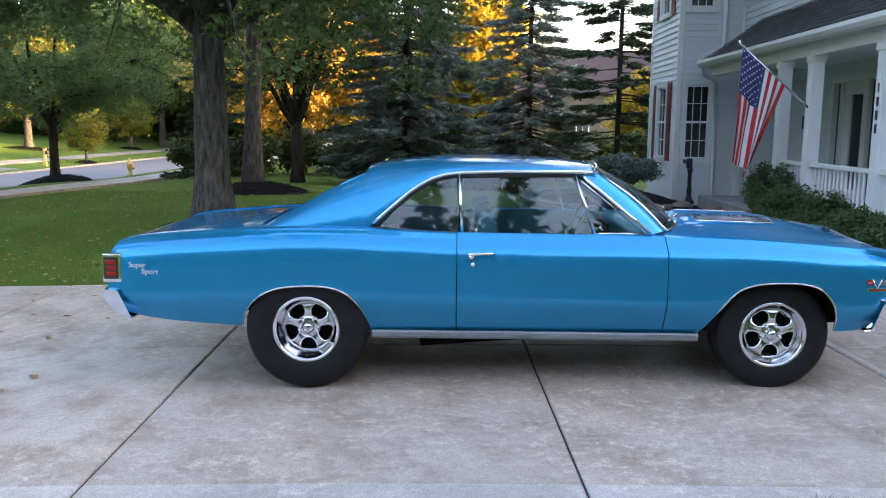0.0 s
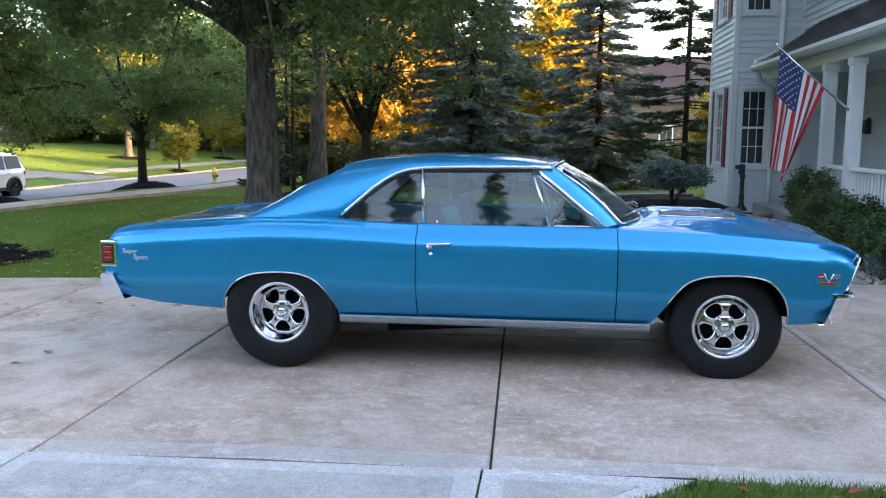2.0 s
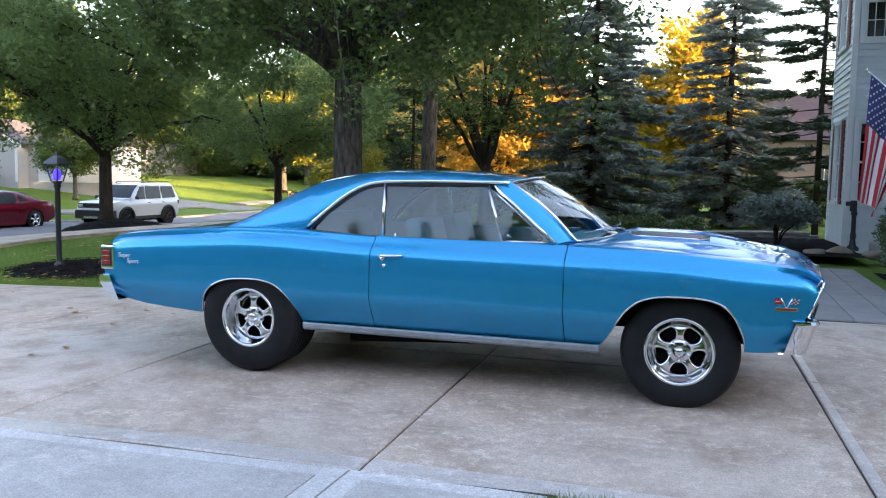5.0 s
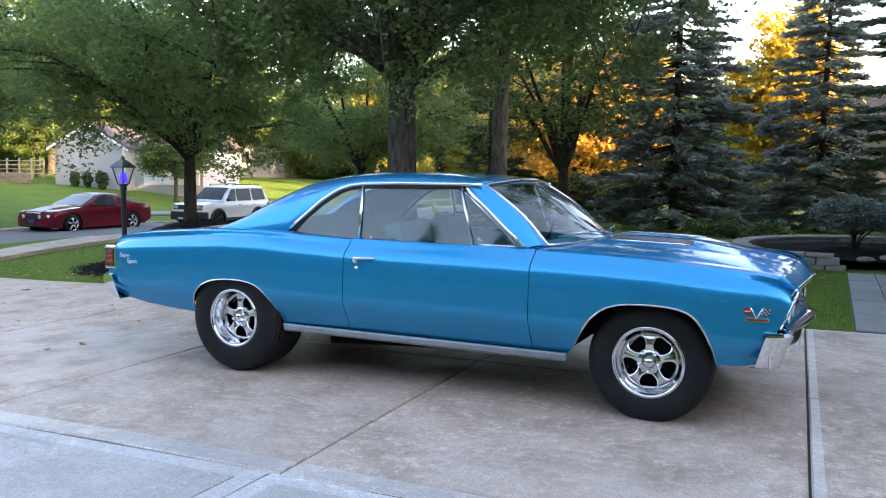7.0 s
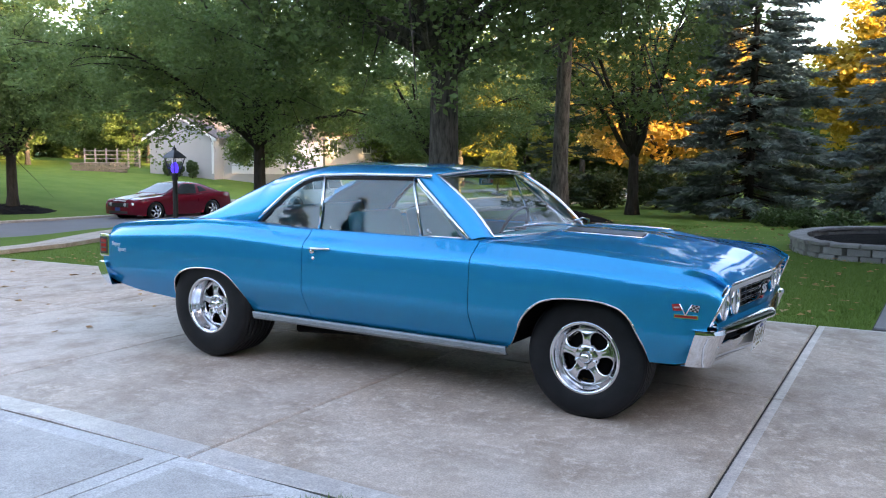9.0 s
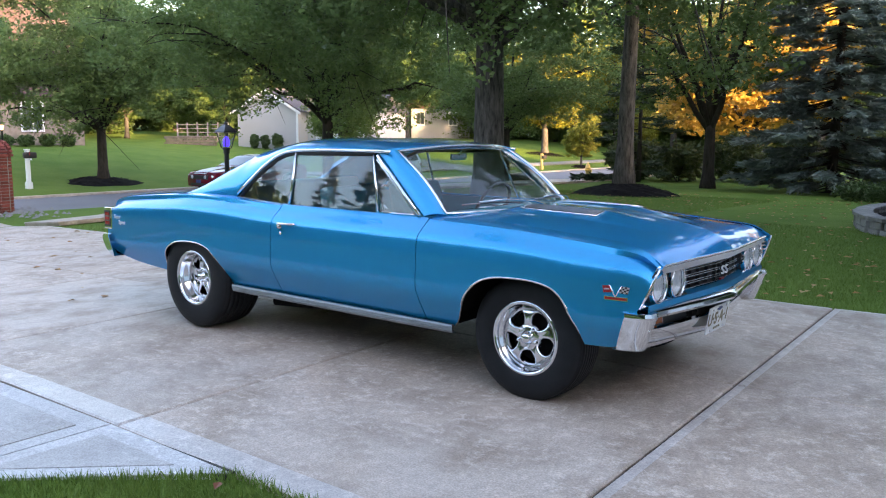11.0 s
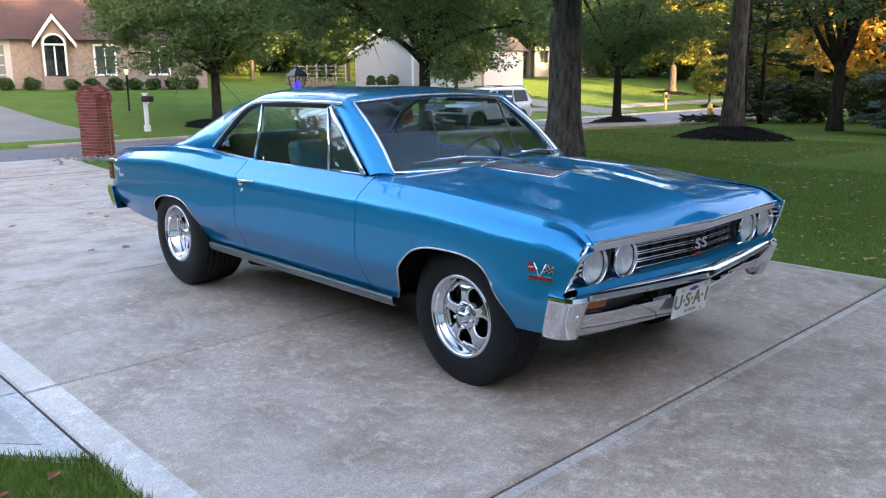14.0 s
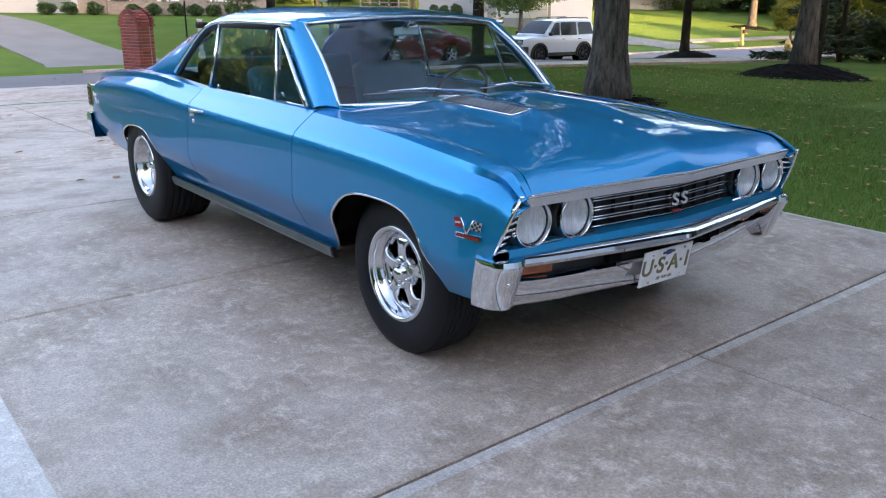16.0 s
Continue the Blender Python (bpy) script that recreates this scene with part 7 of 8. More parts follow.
stone_mesh = {}
for row, (zz, hh, ln, dp) in enumerate(((0.025, 0.09, 0.30, 0.22), (0.13, 0.12, 0.34, 0.22), (0.222, 0.062, 0.42, 0.28))):
    sv = 0.1 + 0.12 * row
    k = 0
    while sv < wall_len[-1] - 0.2:
        (px, py), rz = along(sv)
        key = (row, k % 3)
        if key not in stone_mesh:
            bmx = box_bm(0, 0, 0, ln - 0.012, dp + 0.01 * (k % 3), hh - 0.006, 0.014, 2)
            for v in bmx.verts:
                v.co += Vector(noise.noise_vector(v.co * 9 + Vector((k, row, 0)))) * 0.007
            me = bpy.data.meshes.new("stone_block")
            bmx.to_mesh(me)
            bmx.free()
            me.materials.append(M["stone"])
            stone_mesh[key] = me
        ob = new("stone_block", stone_mesh[key])
        ob.parent = planter
        ob.matrix_basis = pose(px, py + 0.3, zz, 0, 0, rz)
        sv += ln
        k += 1
INNER = [(2.6, 8.55), (1.85, 8.6), (1.35, 9.05), (1.0, 9.9), (0.95, 10.6), (1.1, 11.5), (1.6, 12.4), (2.5, 13.0), (3.9, 13.2), (4.05, 11.8), (4.05, 8.55)]
bedv, bedf = grid([[(2.6 + (px - 2.6) * q, 10.9 + (py - 10.6) * q, 0.13 + 0.06 * (1 - q) + 0.012 * math.sin(17 * px + 9 * q + 5 * py)) for px, py in INNER + INNER[:1]] for q in np.linspace(0, 1, 9)])
tagged(link_mesh("mulch_bed", bedv, bedf, M["mulch"]), "black mulch inside the stone planter", "mulch", kind="structure")
bedv, bedf = grid([[(x, y, 0.005 + 0.008 * math.sin(9 * x + 7 * y)) for y in np.linspace(2.6, 7.9, 16)] for x in np.linspace(3.95, 4.5, 5)])
tagged(link_mesh("mulch_bed", bedv, bedf, M["mulch"]), "mulch below the porch shrubs", "mulch", kind="structure")
for k, (x, y, s) in enumerate(((3.3, 9.5, 0.20), (3.75, 9.9, 0.22), (4.2, 9.4, 0.17), (2.9, 9.0, 0.14))):
    bmx = bmesh.new()
    bmesh.ops.create_icosphere(bmx, subdivisions=3, radius=s)
    for v in bmx.verts:
        v.co = Vector((v.co.x, v.co.y * 0.8, v.co.z * 0.4)) + Vector(noise.noise_vector(v.co * 3 + Vector((k * 5, 0, 0)))) * s * 0.25
    rk = part("boulder", bmx, M["tan_stone"], smooth=True)
    rk.location = (x, y, 0.15)
    tagged(rk, "rounded tan garden boulder in the mulch", "boulder")

# hitching post with a horse-head top, plain
hp = thing("hitching_post", "black iron hitching post in the garden bed", "post", (4.02, 10.4, 0.14))
link_mesh("post", *lathe([(0.11, 0.0), (0.11, 0.05), (0.06, 0.10), (0.045, 0.2), (0.055, 0.26), (0.04, 0.34), (0.04, 0.62), (0.06, 0.66), (0.05, 0.70), (0.0, 0.74)], (0, 0, 0), 16, "z"), M["iron"], hp)
hb = box_bm(-0.02, 0, 0.80, 0.12, 0.07, 0.20, 0.03, 3)
hb2 = box_bm(-0.08, 0, 0.84, 0.14, 0.055, 0.08, 0.025, 3)
part("post_top", join_bm(hb, hb2), M["iron"], hp, smooth=True)

# ---- lamp post with a violet light ----
lp = thing("lamp_post", "black garden lamp post with a glowing violet lantern", "lamp post", (-8.25, 4.55, ground_z(-8.25, 4.55) + 0.01))
link_mesh("pole", *lathe([(0.085, 0.0), (0.085, 0.06), (0.05, 0.10), (0.042, 0.15), (0.042, 1.28), (0.06, 1.30), (0.05, 1.34), (0.075, 1.37), (0.075, 1.39), (0.0, 1.39)], (0, 0, 0), 16, "z"), M["iron"], lp, "black round pole")
cage = []
for k in range(4):
    w = radians(45 + 90 * k)
    cage.append(tube([(0.085 * math.cos(w), 0.085 * math.sin(w), 1.38), (0.165 * math.cos(w), 0.165 * math.sin(w), 1.66)], 0.010, 6))
link_mesh("cage", *merge(*cage), M["iron"], lp)
rows = [[(r * math.cos(radians(45 + 90 * k)), r * math.sin(radians(45 + 90 * k)), z) for k in range(5)] for r, z in ((0.20, 1.655), (0.185, 1.68), (0.10, 1.75), (0.035, 1.79), (0.03, 1.82), (0.0, 1.86))]
V, F = grid(rows)
solid(link_mesh("roof", V, F, M["iron"], lp, smooth=False), 0.008, 0)
V, F = grid([[(r * math.cos(radians(45 + 90 * k)), r * math.sin(radians(45 + 90 * k)), z) for k in range(5)] for r, z in ((0.078, 1.40), (0.155, 1.65))])
lg = link_mesh("lantern_glass", V, F, M["lens"], lp, "clear glass panes", smooth=False)
lg.visible_shadow = False
link_mesh("bulb", *lathe([(0.0, 1.40), (0.05, 1.41), (0.062, 1.46), (0.058, 1.53), (0.03, 1.58), (0.0, 1.59)], (0, 0, 0), 16, "z"), M["lampglow"], lp, "glowing violet bulb")

# ---- brick mailbox pillar at the driveway's end ----
PXB, PYB = -15.3, 3.6
pz = ground_z(PXB, PYB)
pillar = thing("brick_pillar", "red brick mailbox pillar with an arched top", "brick pillar", (PXB, PYB, pz), 18)
PW, PD, PH = 0.64, 0.42, 1.27
core = [(-PW / 2 + 0.012, 0.0), (PW / 2 - 0.012, 0.0)] + [((PW / 2 - 0.012) * math.cos(a), PH + 0.30 * math.sin(a)) for a in np.linspace(0, math.pi, 15)]
link_mesh("core", *prism(core, -PD / 2 + 0.012, PD / 2 - 0.012, "y"), M["mortar"], pillar, "grey mortar core", smooth=False)


def brick_me(l, d, h):
    bmx = box_bm(0, 0, 0, l, d, h, 0.004, 1)
    me = bpy.data.meshes.new("brick")
    bmx.to_mesh(me)
    bmx.free()
    me.materials.append(M["brick"])
    return me


stretcher, half_b, header = brick_me(0.205, 0.09, 0.062), brick_me(0.097, 0.09, 0.062), brick_me(0.09, 0.205, 0.062)


def lay(me, x, y, z, rx=0, ry=0, rz=0):
    ob = new("brick", me)
    ob.parent = pillar
    ob.matrix_basis = pose(x, y, z, rx, ry, rz)


course = 0
z = 0.036
while z < PH + 0.27:
    half = PW / 2 if z < PH else (PW / 2) * math.sqrt(max(0, 1 - ((z + 0.03 - PH) / 0.30) ** 2))
    if half > 0.12:
        off = 0.107 if course % 2 else 0.0
        for face in (-1, 1):
            x = -half
            first = True
            while x < half - 0.03:
                l = 0.097 if (first and off) else 0.205
                if x + l > half:
                    l = 0.097
                if x + l <= half + 0.03:
                    lay(stretcher if l > 0.15 else half_b, x + l / 2, face * (PD / 2 - 0.045), z)
                x += l + 0.010
                first = False
        for face in (-1, 1):
            if z < PH:
                y = -PD / 2 + 0.10
                while y < PD / 2 - 0.18:
                    lay(header, face * (half - 0.045), y + 0.10, z)
                    y += 0.215
    z += 0.072
    course += 1
for k, a in enumerate(np.linspace(0.06, math.pi - 0.06, 13)):
    for face in (-1, 1):
        lay(half_b, (PW / 2 + 0.0) * math.cos(a), face * (PD / 2 - 0.03), PH + 0.31 * math.sin(a), 0, -math.degrees(a), 0)
for a in np.linspace(0.05, math.pi - 0.05, 13):
    lay(header, (PW / 2 - 0.02) * math.cos(a), 0, PH + 0.29 * math.sin(a), 0, -math.degrees(a), 0)
cob = []
rngp = np.random.default_rng(9)
for k in range(260):
    cx, cy, cr = PXB + rngp.normal(0, 0.7), PYB + rngp.normal(0, 0.5), rngp.uniform(0.03, 0.07)
    cob.append(([(cx - cr, cy, pz + 0.01), (cx, cy - cr, pz + 0.01), (cx + cr, cy, pz + 0.01), (cx, cy + cr, pz + 0.01), (cx, cy, pz + cr)], [(0, 1, 4), (1, 2, 4), (2, 3, 4), (3, 0, 4)]))
tagged(link_mesh("gravel", *merge(*cob), M["stone"]), "pale river gravel round the brick pillar", "gravel", kind="stuff")


# ---- mailboxes, hydrant, far lamp ----
def mailbox(x, y, rz, post_mat, label, h=1.05):
    m = thing("mailbox", label, "mailbox", (x, y, ground_z(x, y)), rz)
    part("post", join_bm(box_bm(0, 0, h / 2 - 0.05, 0.13, 0.13, h + 0.1, 0.01), box_bm(0, 0, h + 0.03, 0.17, 0.17, 0.05, 0.015), box_bm(0, 0, 0.12, 0.2, 0.2, 0.24, 0.015)), post_mat, m, "square mailbox post")
    bmx = box_bm(0, 0, 0, 0.18, 0.46, 0.22, 0.07, 4)
    bmesh.ops.transform(bmx, matrix=pose(0.20, 0, h - 0.16), verts=bmx.verts)
    bx_ = part("box", bmx, M["black"], m, "dark mailbox with rounded top", True)
    box("arm", (0.12, 0, h - 0.30), (0.30, 0.07, 0.06), post_mat, m)
    box("flag_arm", (0.30, -0.05, h - 0.10), (0.01, 0.03, 0.12), M["badge_red"], bx_)
    return m


mailbox(-26.1, 9.4, 0, M["trim"], "black mailbox on a white post across the street", 1.36)
mailbox(-25.0, 42.5, 0, M["hydrant"], "dark mailbox on a tan post beside the far lawn", 1.0)
hyd = thing("fire_hydrant", "faded yellow fire hydrant beside the street", "hydrant", (-15.35, 31.0, ground_z(-15.35, 31.0)))
link_mesh("barrel", *lathe([(0.17, 0.0), (0.17, 0.05), (0.11, 0.07), (0.11, 0.46), (0.15, 0.48), (0.15, 0.52), (0.12, 0.55), (0.10, 0.64), (0.04, 0.70), (0.04, 0.76), (0.0, 0.76)], (0, 0, 0), 18, "z"), M["hydrant"], hyd)
for s in (-1, 1):
    link_mesh("nozzle", *lathe([(0.0, s * 0.20), (0.06, s * 0.20), (0.06, s * 0.14), (0.045, s * 0.13), (0.045, 0.0)], (0, 0, 0.40), 12, "y"), M["hydrant"], hyd)
link_mesh("nozzle", *lathe([(0.0, 0.20), (0.075, 0.20), (0.075, 0.13), (0.055, 0.12), (0.055, 0.0)], (0, 0, 0.36), 12, "x"), M["hydrant"], hyd)
fl = thing("lamp_post", "slim black lamp post on the lawn across the street", "lamp post", (-31.35, 10.9, ground_z(-31.35, 10.9)))
link_mesh("pole", *lathe([(0.06, 0.0), (0.04, 0.1), (0.04, 1.5), (0.07, 1.52), (0.0, 1.53)], (0, 0, 0), 12, "z"), M["iron"], fl)
link_mesh("lantern", *lathe([(0.05, 1.53), (0.10, 1.74), (0.0, 1.74)], (0, 0, 0), 8, "z"), M["warmglow"], fl, "warm glowing lantern")
link_mesh("cap", *lathe([(0.13, 1.74), (0.03, 1.86), (0.0, 1.9)], (0, 0, 0), 8, "z"), M["iron"], fl)


# ---- parked cars across the street ----
def street_car(name, label, at, rz, paint, zt, zc, wm, zb, wheels, wr, cab, belt, yb, yr, panes, screens, rim_mat, spokes):
    """A parked car: body lofted over stations with real wheel arches, a painted cabin, panes set in it, wheels with spokes."""
    c = thing(name, label, "car", at, rz)
    ra = wr * 1.14
    xs = set(np.round(np.linspace(zt[0][0], zt[-1][0], 44), 3))
    for xw in wheels:
        xs |= set(np.round(xw + ra * np.cos(np.linspace(0, math.pi, 15)), 3))
    rows = []
    for x in sorted(xs):
        low, top, mid, w = lerp_table(zb, x), curve_table(zt, x), curve_table(zc, x), curve_table(wm, x)
        for xw in wheels:
            if abs(x - xw) < ra:
                low = max(low, wr + math.sqrt(ra * ra - (x - xw) ** 2) * 0.97)
        low = min(low, top - 0.05)
        half = []
        for k in range(9):
            z = low + (top - low) * k / 8
            u = max(0, (z - 0.25) / (top - 0.25))
            half.append((x, -(w - 0.05 * (1 - u) ** 2 - 0.012 * u**2 - 0.05 * max(0, u - 0.8) / 0.2), z))
        half += [(x, -w * 0.84, top + 0.25 * (mid - top)), (x, -w * 0.5, top + 0.75 * (mid - top)), (x, 0, mid)]
        rows.append(half + [(px, -py, pz) for px, py, pz in half[-2::-1]])
    V, F = grid(rows)
    n = len(rows[0])
    body = link_mesh("body", V, F + [tuple(range(n))[::-1], tuple(range(len(V) - n, len(V)))], paint, c)
    sharp(body, 50)

    def cab_y(z):
        return yb + (yr - yb) * min(1, (z - belt) / 0.42)

    rows = []
    for x in np.linspace(cab[0][0], cab[-1][0], 30):
        zt_ = curve_table(cab, x)
        h = zt_ - belt
        half = [(x, -cab_y(belt + h * q) + (0.0 if q < 0.85 else 0.03 * (q - 0.85) / 0.15), belt - 0.06 * (q == 0) + h * q) for q in (0, 0.3, 0.6, 0.85, 0.96)] + [(x, -cab_y(zt_) * 0.82, zt_ + 0.012), (x, 0, zt_ + 0.025)]
        rows.append(half + [(px, -py, pz) for px, py, pz in half[-2::-1]])
    V, F = grid(rows)
    sharp(link_mesh("cabin", V, F, paint, c), 50)
    for s in (-1, 1):
        for poly in panes:
            pts = [(x, s * (cab_y(z) + 0.010), z) for x, z in poly]
            V2 = pts + [(x, y - s * 0.02, z) for x, y, z in pts]
            m = len(pts)
            F2 = [tuple(range(m)), tuple(range(m, 2 * m))[::-1]] + [(i, m + i, m + (i + 1) % m, (i + 1) % m) for i in range(m)]
            link_mesh("side_window", V2, F2, M["car_dark_glass"], c, smooth=False)
    for nm, (xa, xb, shrink) in screens.items():
        rows = [[(x, y * (cab_y(curve_table(cab, x)) - shrink), curve_table(cab, x) + 0.032 - 0.012 * abs(y)) for y in (-1, -0.5, 0, 0.5, 1)] for x in np.linspace(xa, xb, 7)]
        V, F = grid(rows)
        link_mesh(nm, V, F, M["car_dark_glass"], c)
    for xw in wheels:
        w_at = curve_table(wm, xw)
        for s in (-1, 1):
            yo = s * (w_at - 0.015)
            tyre = link_mesh("wheel", *lathe([(wr * 0.64, -s * 0.01), (wr * 0.7, s * 0.004), (wr * 0.95, 0.0), (wr, -s * 0.03), (wr, -s * 0.2), (wr * 0.6, -s * 0.22)], (xw, yo, wr), 32), M["tyre"], c, "black tyre on a spoked rim")
            V, F = [], []
            for k in range(spokes):
                a = 2 * math.pi * k / spokes + 0.3
                V, F = merge((V, F), tube([(xw + 0.04 * math.cos(a), yo - s * 0.015, wr + 0.04 * math.sin(a)), (xw + wr * 0.62 * math.cos(a), yo - s * 0.02, wr + wr * 0.62 * math.sin(a))], [0.045, 0.032], 6))
            ring = lathe([(wr * 0.66, 0.004 * s), (wr * 0.58, -0.012 * s), (wr * 0.56, -0.09 * s)], (xw, yo, wr), 32)
            link_mesh("rim", *merge((V, F), ring), rim_mat, tyre)
            link_mesh("brake_disc", *lathe([(0.0, 0.0), (wr * 0.62, 0.0)], (xw, yo - s * 0.07, wr), 24), M["under"], tyre)
            link_mesh("wheel_well", *lathe([(ra, 0.0), (ra, -s * 0.32), (0.0, -s * 0.33)], (xw, yo - s * 0.005, wr), 28), M["under"], c)
    part("floor_pan", box_bm(0, 0, 0.30, zt[-1][0] - zt[0][0] - 0.3, 1.3, 0.16), M["under"], c)
    return c


roady = -0.83
must = street_car("sports_coupe", "dark red two-door coupe parked at the kerb", (-22.75, 16.55, roady), -90, M["red_paint"],
    [(-2.42, 0.80), (-2.38, 0.94), (-2.1, 0.99), (-1.5, 1.0), (-1.0, 0.97), (-0.6, 0.93), (0, 0.92), (0.8, 0.915), (1.4, 0.875), (1.9, 0.82), (2.25, 0.74), (2.36, 0.62)],
    [(-2.42, 0.86), (-2.35, 1.01), (-1.7, 1.03), (0.0, 1.0), (0.85, 0.985), (1.4, 0.94), (1.9, 0.875), (2.25, 0.79), (2.36, 0.64)],
    [(-2.42, 0.78), (-2.3, 0.86), (-1.8, 0.93), (-1.2, 0.945), (0, 0.93), (1.4, 0.93), (2.0, 0.90), (2.28, 0.82), (2.36, 0.72)],
    [(-2.42, 0.40), (-1.9, 0.24), (-1.0, 0.20), (1.0, 0.20), (1.9, 0.20), (2.36, 0.26)], (1.40, -1.32), 0.345,
    [(-1.85, 1.02), (-1.5, 1.13), (-1.15, 1.265), (-0.8, 1.355), (-0.35, 1.385), (0.02, 1.345), (0.4, 1.19), (0.95, 0.955)], 0.93, 0.83, 0.62,
    [[(0.62, 0.95), (-0.58, 0.97), (-0.66, 1.31), (-0.30, 1.345), (0.0, 1.31)], [(-0.76, 1.02), (-1.16, 1.06), (-0.92, 1.22), (-0.76, 1.26)]],
    {"windscreen": (0.88, 0.06, 0.05), "rear_window": (-1.75, -0.95, 0.06)}, M["alloy"], 5)
HOODC = [(0.9, 0.985), (1.4, 0.94), (1.9, 0.875), (2.25, 0.79), (2.33, 0.70)]
for nm, tab, xa, xb, lift in (("hood_stripe", HOODC, 0.98, 2.31, 0.008), ("roof_stripe", [(-0.9, 1.35), (-0.8, 1.38), (-0.35, 1.41), (0.02, 1.37)], -0.82, -0.02, 0.006)):
    V, F = grid([[(x, y, curve_table(tab, x) + lift - 0.03 * abs(y)) for y in (-0.36, 0, 0.36)] for x in np.linspace(xa, xb, 12)])
    solid(link_mesh(nm, V, F, M["badge_white"], must, "broad pale stripe"), 0.004)
box("grille", (2.335, 0, 0.60), (0.07, 1.16, 0.15), M["black"], must, 0.02)
box("lower_grille", (2.33, 0, 0.33), (0.07, 1.05, 0.10), M["black"], must, 0.02)
box("number_plate", (2.385, 0, 0.45), (0.01, 0.3, 0.12), M["navy"], must)
for s in (-1, 1):
    link_mesh("fog_light", *lathe([(0.0, 0.03), (0.06, 0.025), (0.075, 0.0)], (2.36, s * 0.40, 0.61), 18, "x"), M["badge_white"], must)
    link_mesh("headlight", *lathe([(0.0, 0.03), (0.07, 0.02), (0.09, -0.02)], (2.29, s * 0.70, 0.62), 18, "x"), M["headlens"], must)
    box("door_mirror", (0.55, s * 0.95, 1.0), (0.12, 0.16, 0.10), M["red_paint"], must, 0.03)
    box("side_scoop", (-0.75, s * 0.935, 0.70), (0.30, 0.03, 0.16), M["red_paint"], must, 0.012)

suv = street_car("compact_suv", "white compact SUV with black trim parked at the kerb", (-22.15, 23.4, roady - street_fall(23.4)), -90, M["white_paint"],
    [(-2.18, 0.95), (-2.15, 1.10), (-1.5, 1.12), (0, 1.10), (0.9, 1.09), (1.6, 1.07), (2.05, 1.02), (2.18, 0.90)],
    [(-2.18, 1.0), (-2.1, 1.14), (0, 1.14), (0.95, 1.15), (1.6, 1.13), (2.05, 1.06), (2.18, 0.92)],
    [(-2.18, 0.86), (-2.0, 0.92), (-1.3, 0.94), (0, 0.94), (1.3, 0.94), (1.95, 0.92), (2.18, 0.84)],
    [(-2.18, 0.50), (-1.9, 0.34), (1.9, 0.32), (2.18, 0.44)], (1.34, -1.33), 0.365,
    [(-2.16, 1.12), (-2.08, 1.45), (-1.98, 1.70), (-1.8, 1.76), (-1.0, 1.78), (0.0, 1.76), (0.32, 1.70), (0.6, 1.50), (1.02, 1.13)], 1.10, 0.88, 0.74,
    [[(0.78, 1.14), (0.12, 1.14), (0.06, 1.66), (0.30, 1.64)], [(0.02, 1.14), (-0.92, 1.14), (-0.95, 1.67), (-0.04, 1.67)], [(-1.05, 1.15), (-1.95, 1.17), (-1.85, 1.66), (-1.07, 1.67)]],
    {"windscreen": (0.98, 0.34, 0.06), "rear_window": (-2.12, -2.02, 0.1)}, M["black"], 6)
box("grille", (2.16, 0, 0.89), (0.08, 1.56, 0.20), M["black"], suv, 0.02)
box("front_bumper", (2.09, 0, 0.53), (0.24, 1.90, 0.36), M["black"], suv, 0.05)
box("skid_plate", (2.25, 0, 0.42), (0.08, 0.9, 0.10), M["alloy"], suv, 0.02)
for s in (-1, 1):
    box("headlight", (2.195, s * 0.64, 0.89), (0.08, 0.24, 0.11), M["headlens"], suv, 0.02)
    box("door_mirror", (0.80, s * 1.02, 1.20), (0.12, 0.18, 0.14), M["black"], suv, 0.03)
    tube_ob("roof_rail", [(0.1, s * 0.64, 1.80), (0.0, s * 0.64, 1.84), (-1.7, s * 0.64, 1.86), (-1.8, s * 0.64, 1.82)], 0.022, M["black"], suv, 6)
    for xw in (1.34, -1.33):
        arc = [(xw + 0.455 * math.cos(a), s * 0.935, 0.365 + 0.455 * math.sin(a)) for a in np.linspace(-0.25, math.pi + 0.25, 15)]
        tube_ob("arch_cladding", arc, 0.05, M["black"], suv, 6)
    box("tail_light", (-2.15, s * 0.80, 1.0), (0.1, 0.14, 0.22), M["redlens"], suv, 0.02)
    box("sill_cladding", (0, s * 0.915, 0.37), (1.85, 0.06, 0.14), M["black"], suv, 0.02)
    for x in (0.0, -0.98):
        box("door_handle", (x - 0.05, s * 0.94, 0.98), (0.16, 0.03, 0.03), M["black"], suv, 0.01)


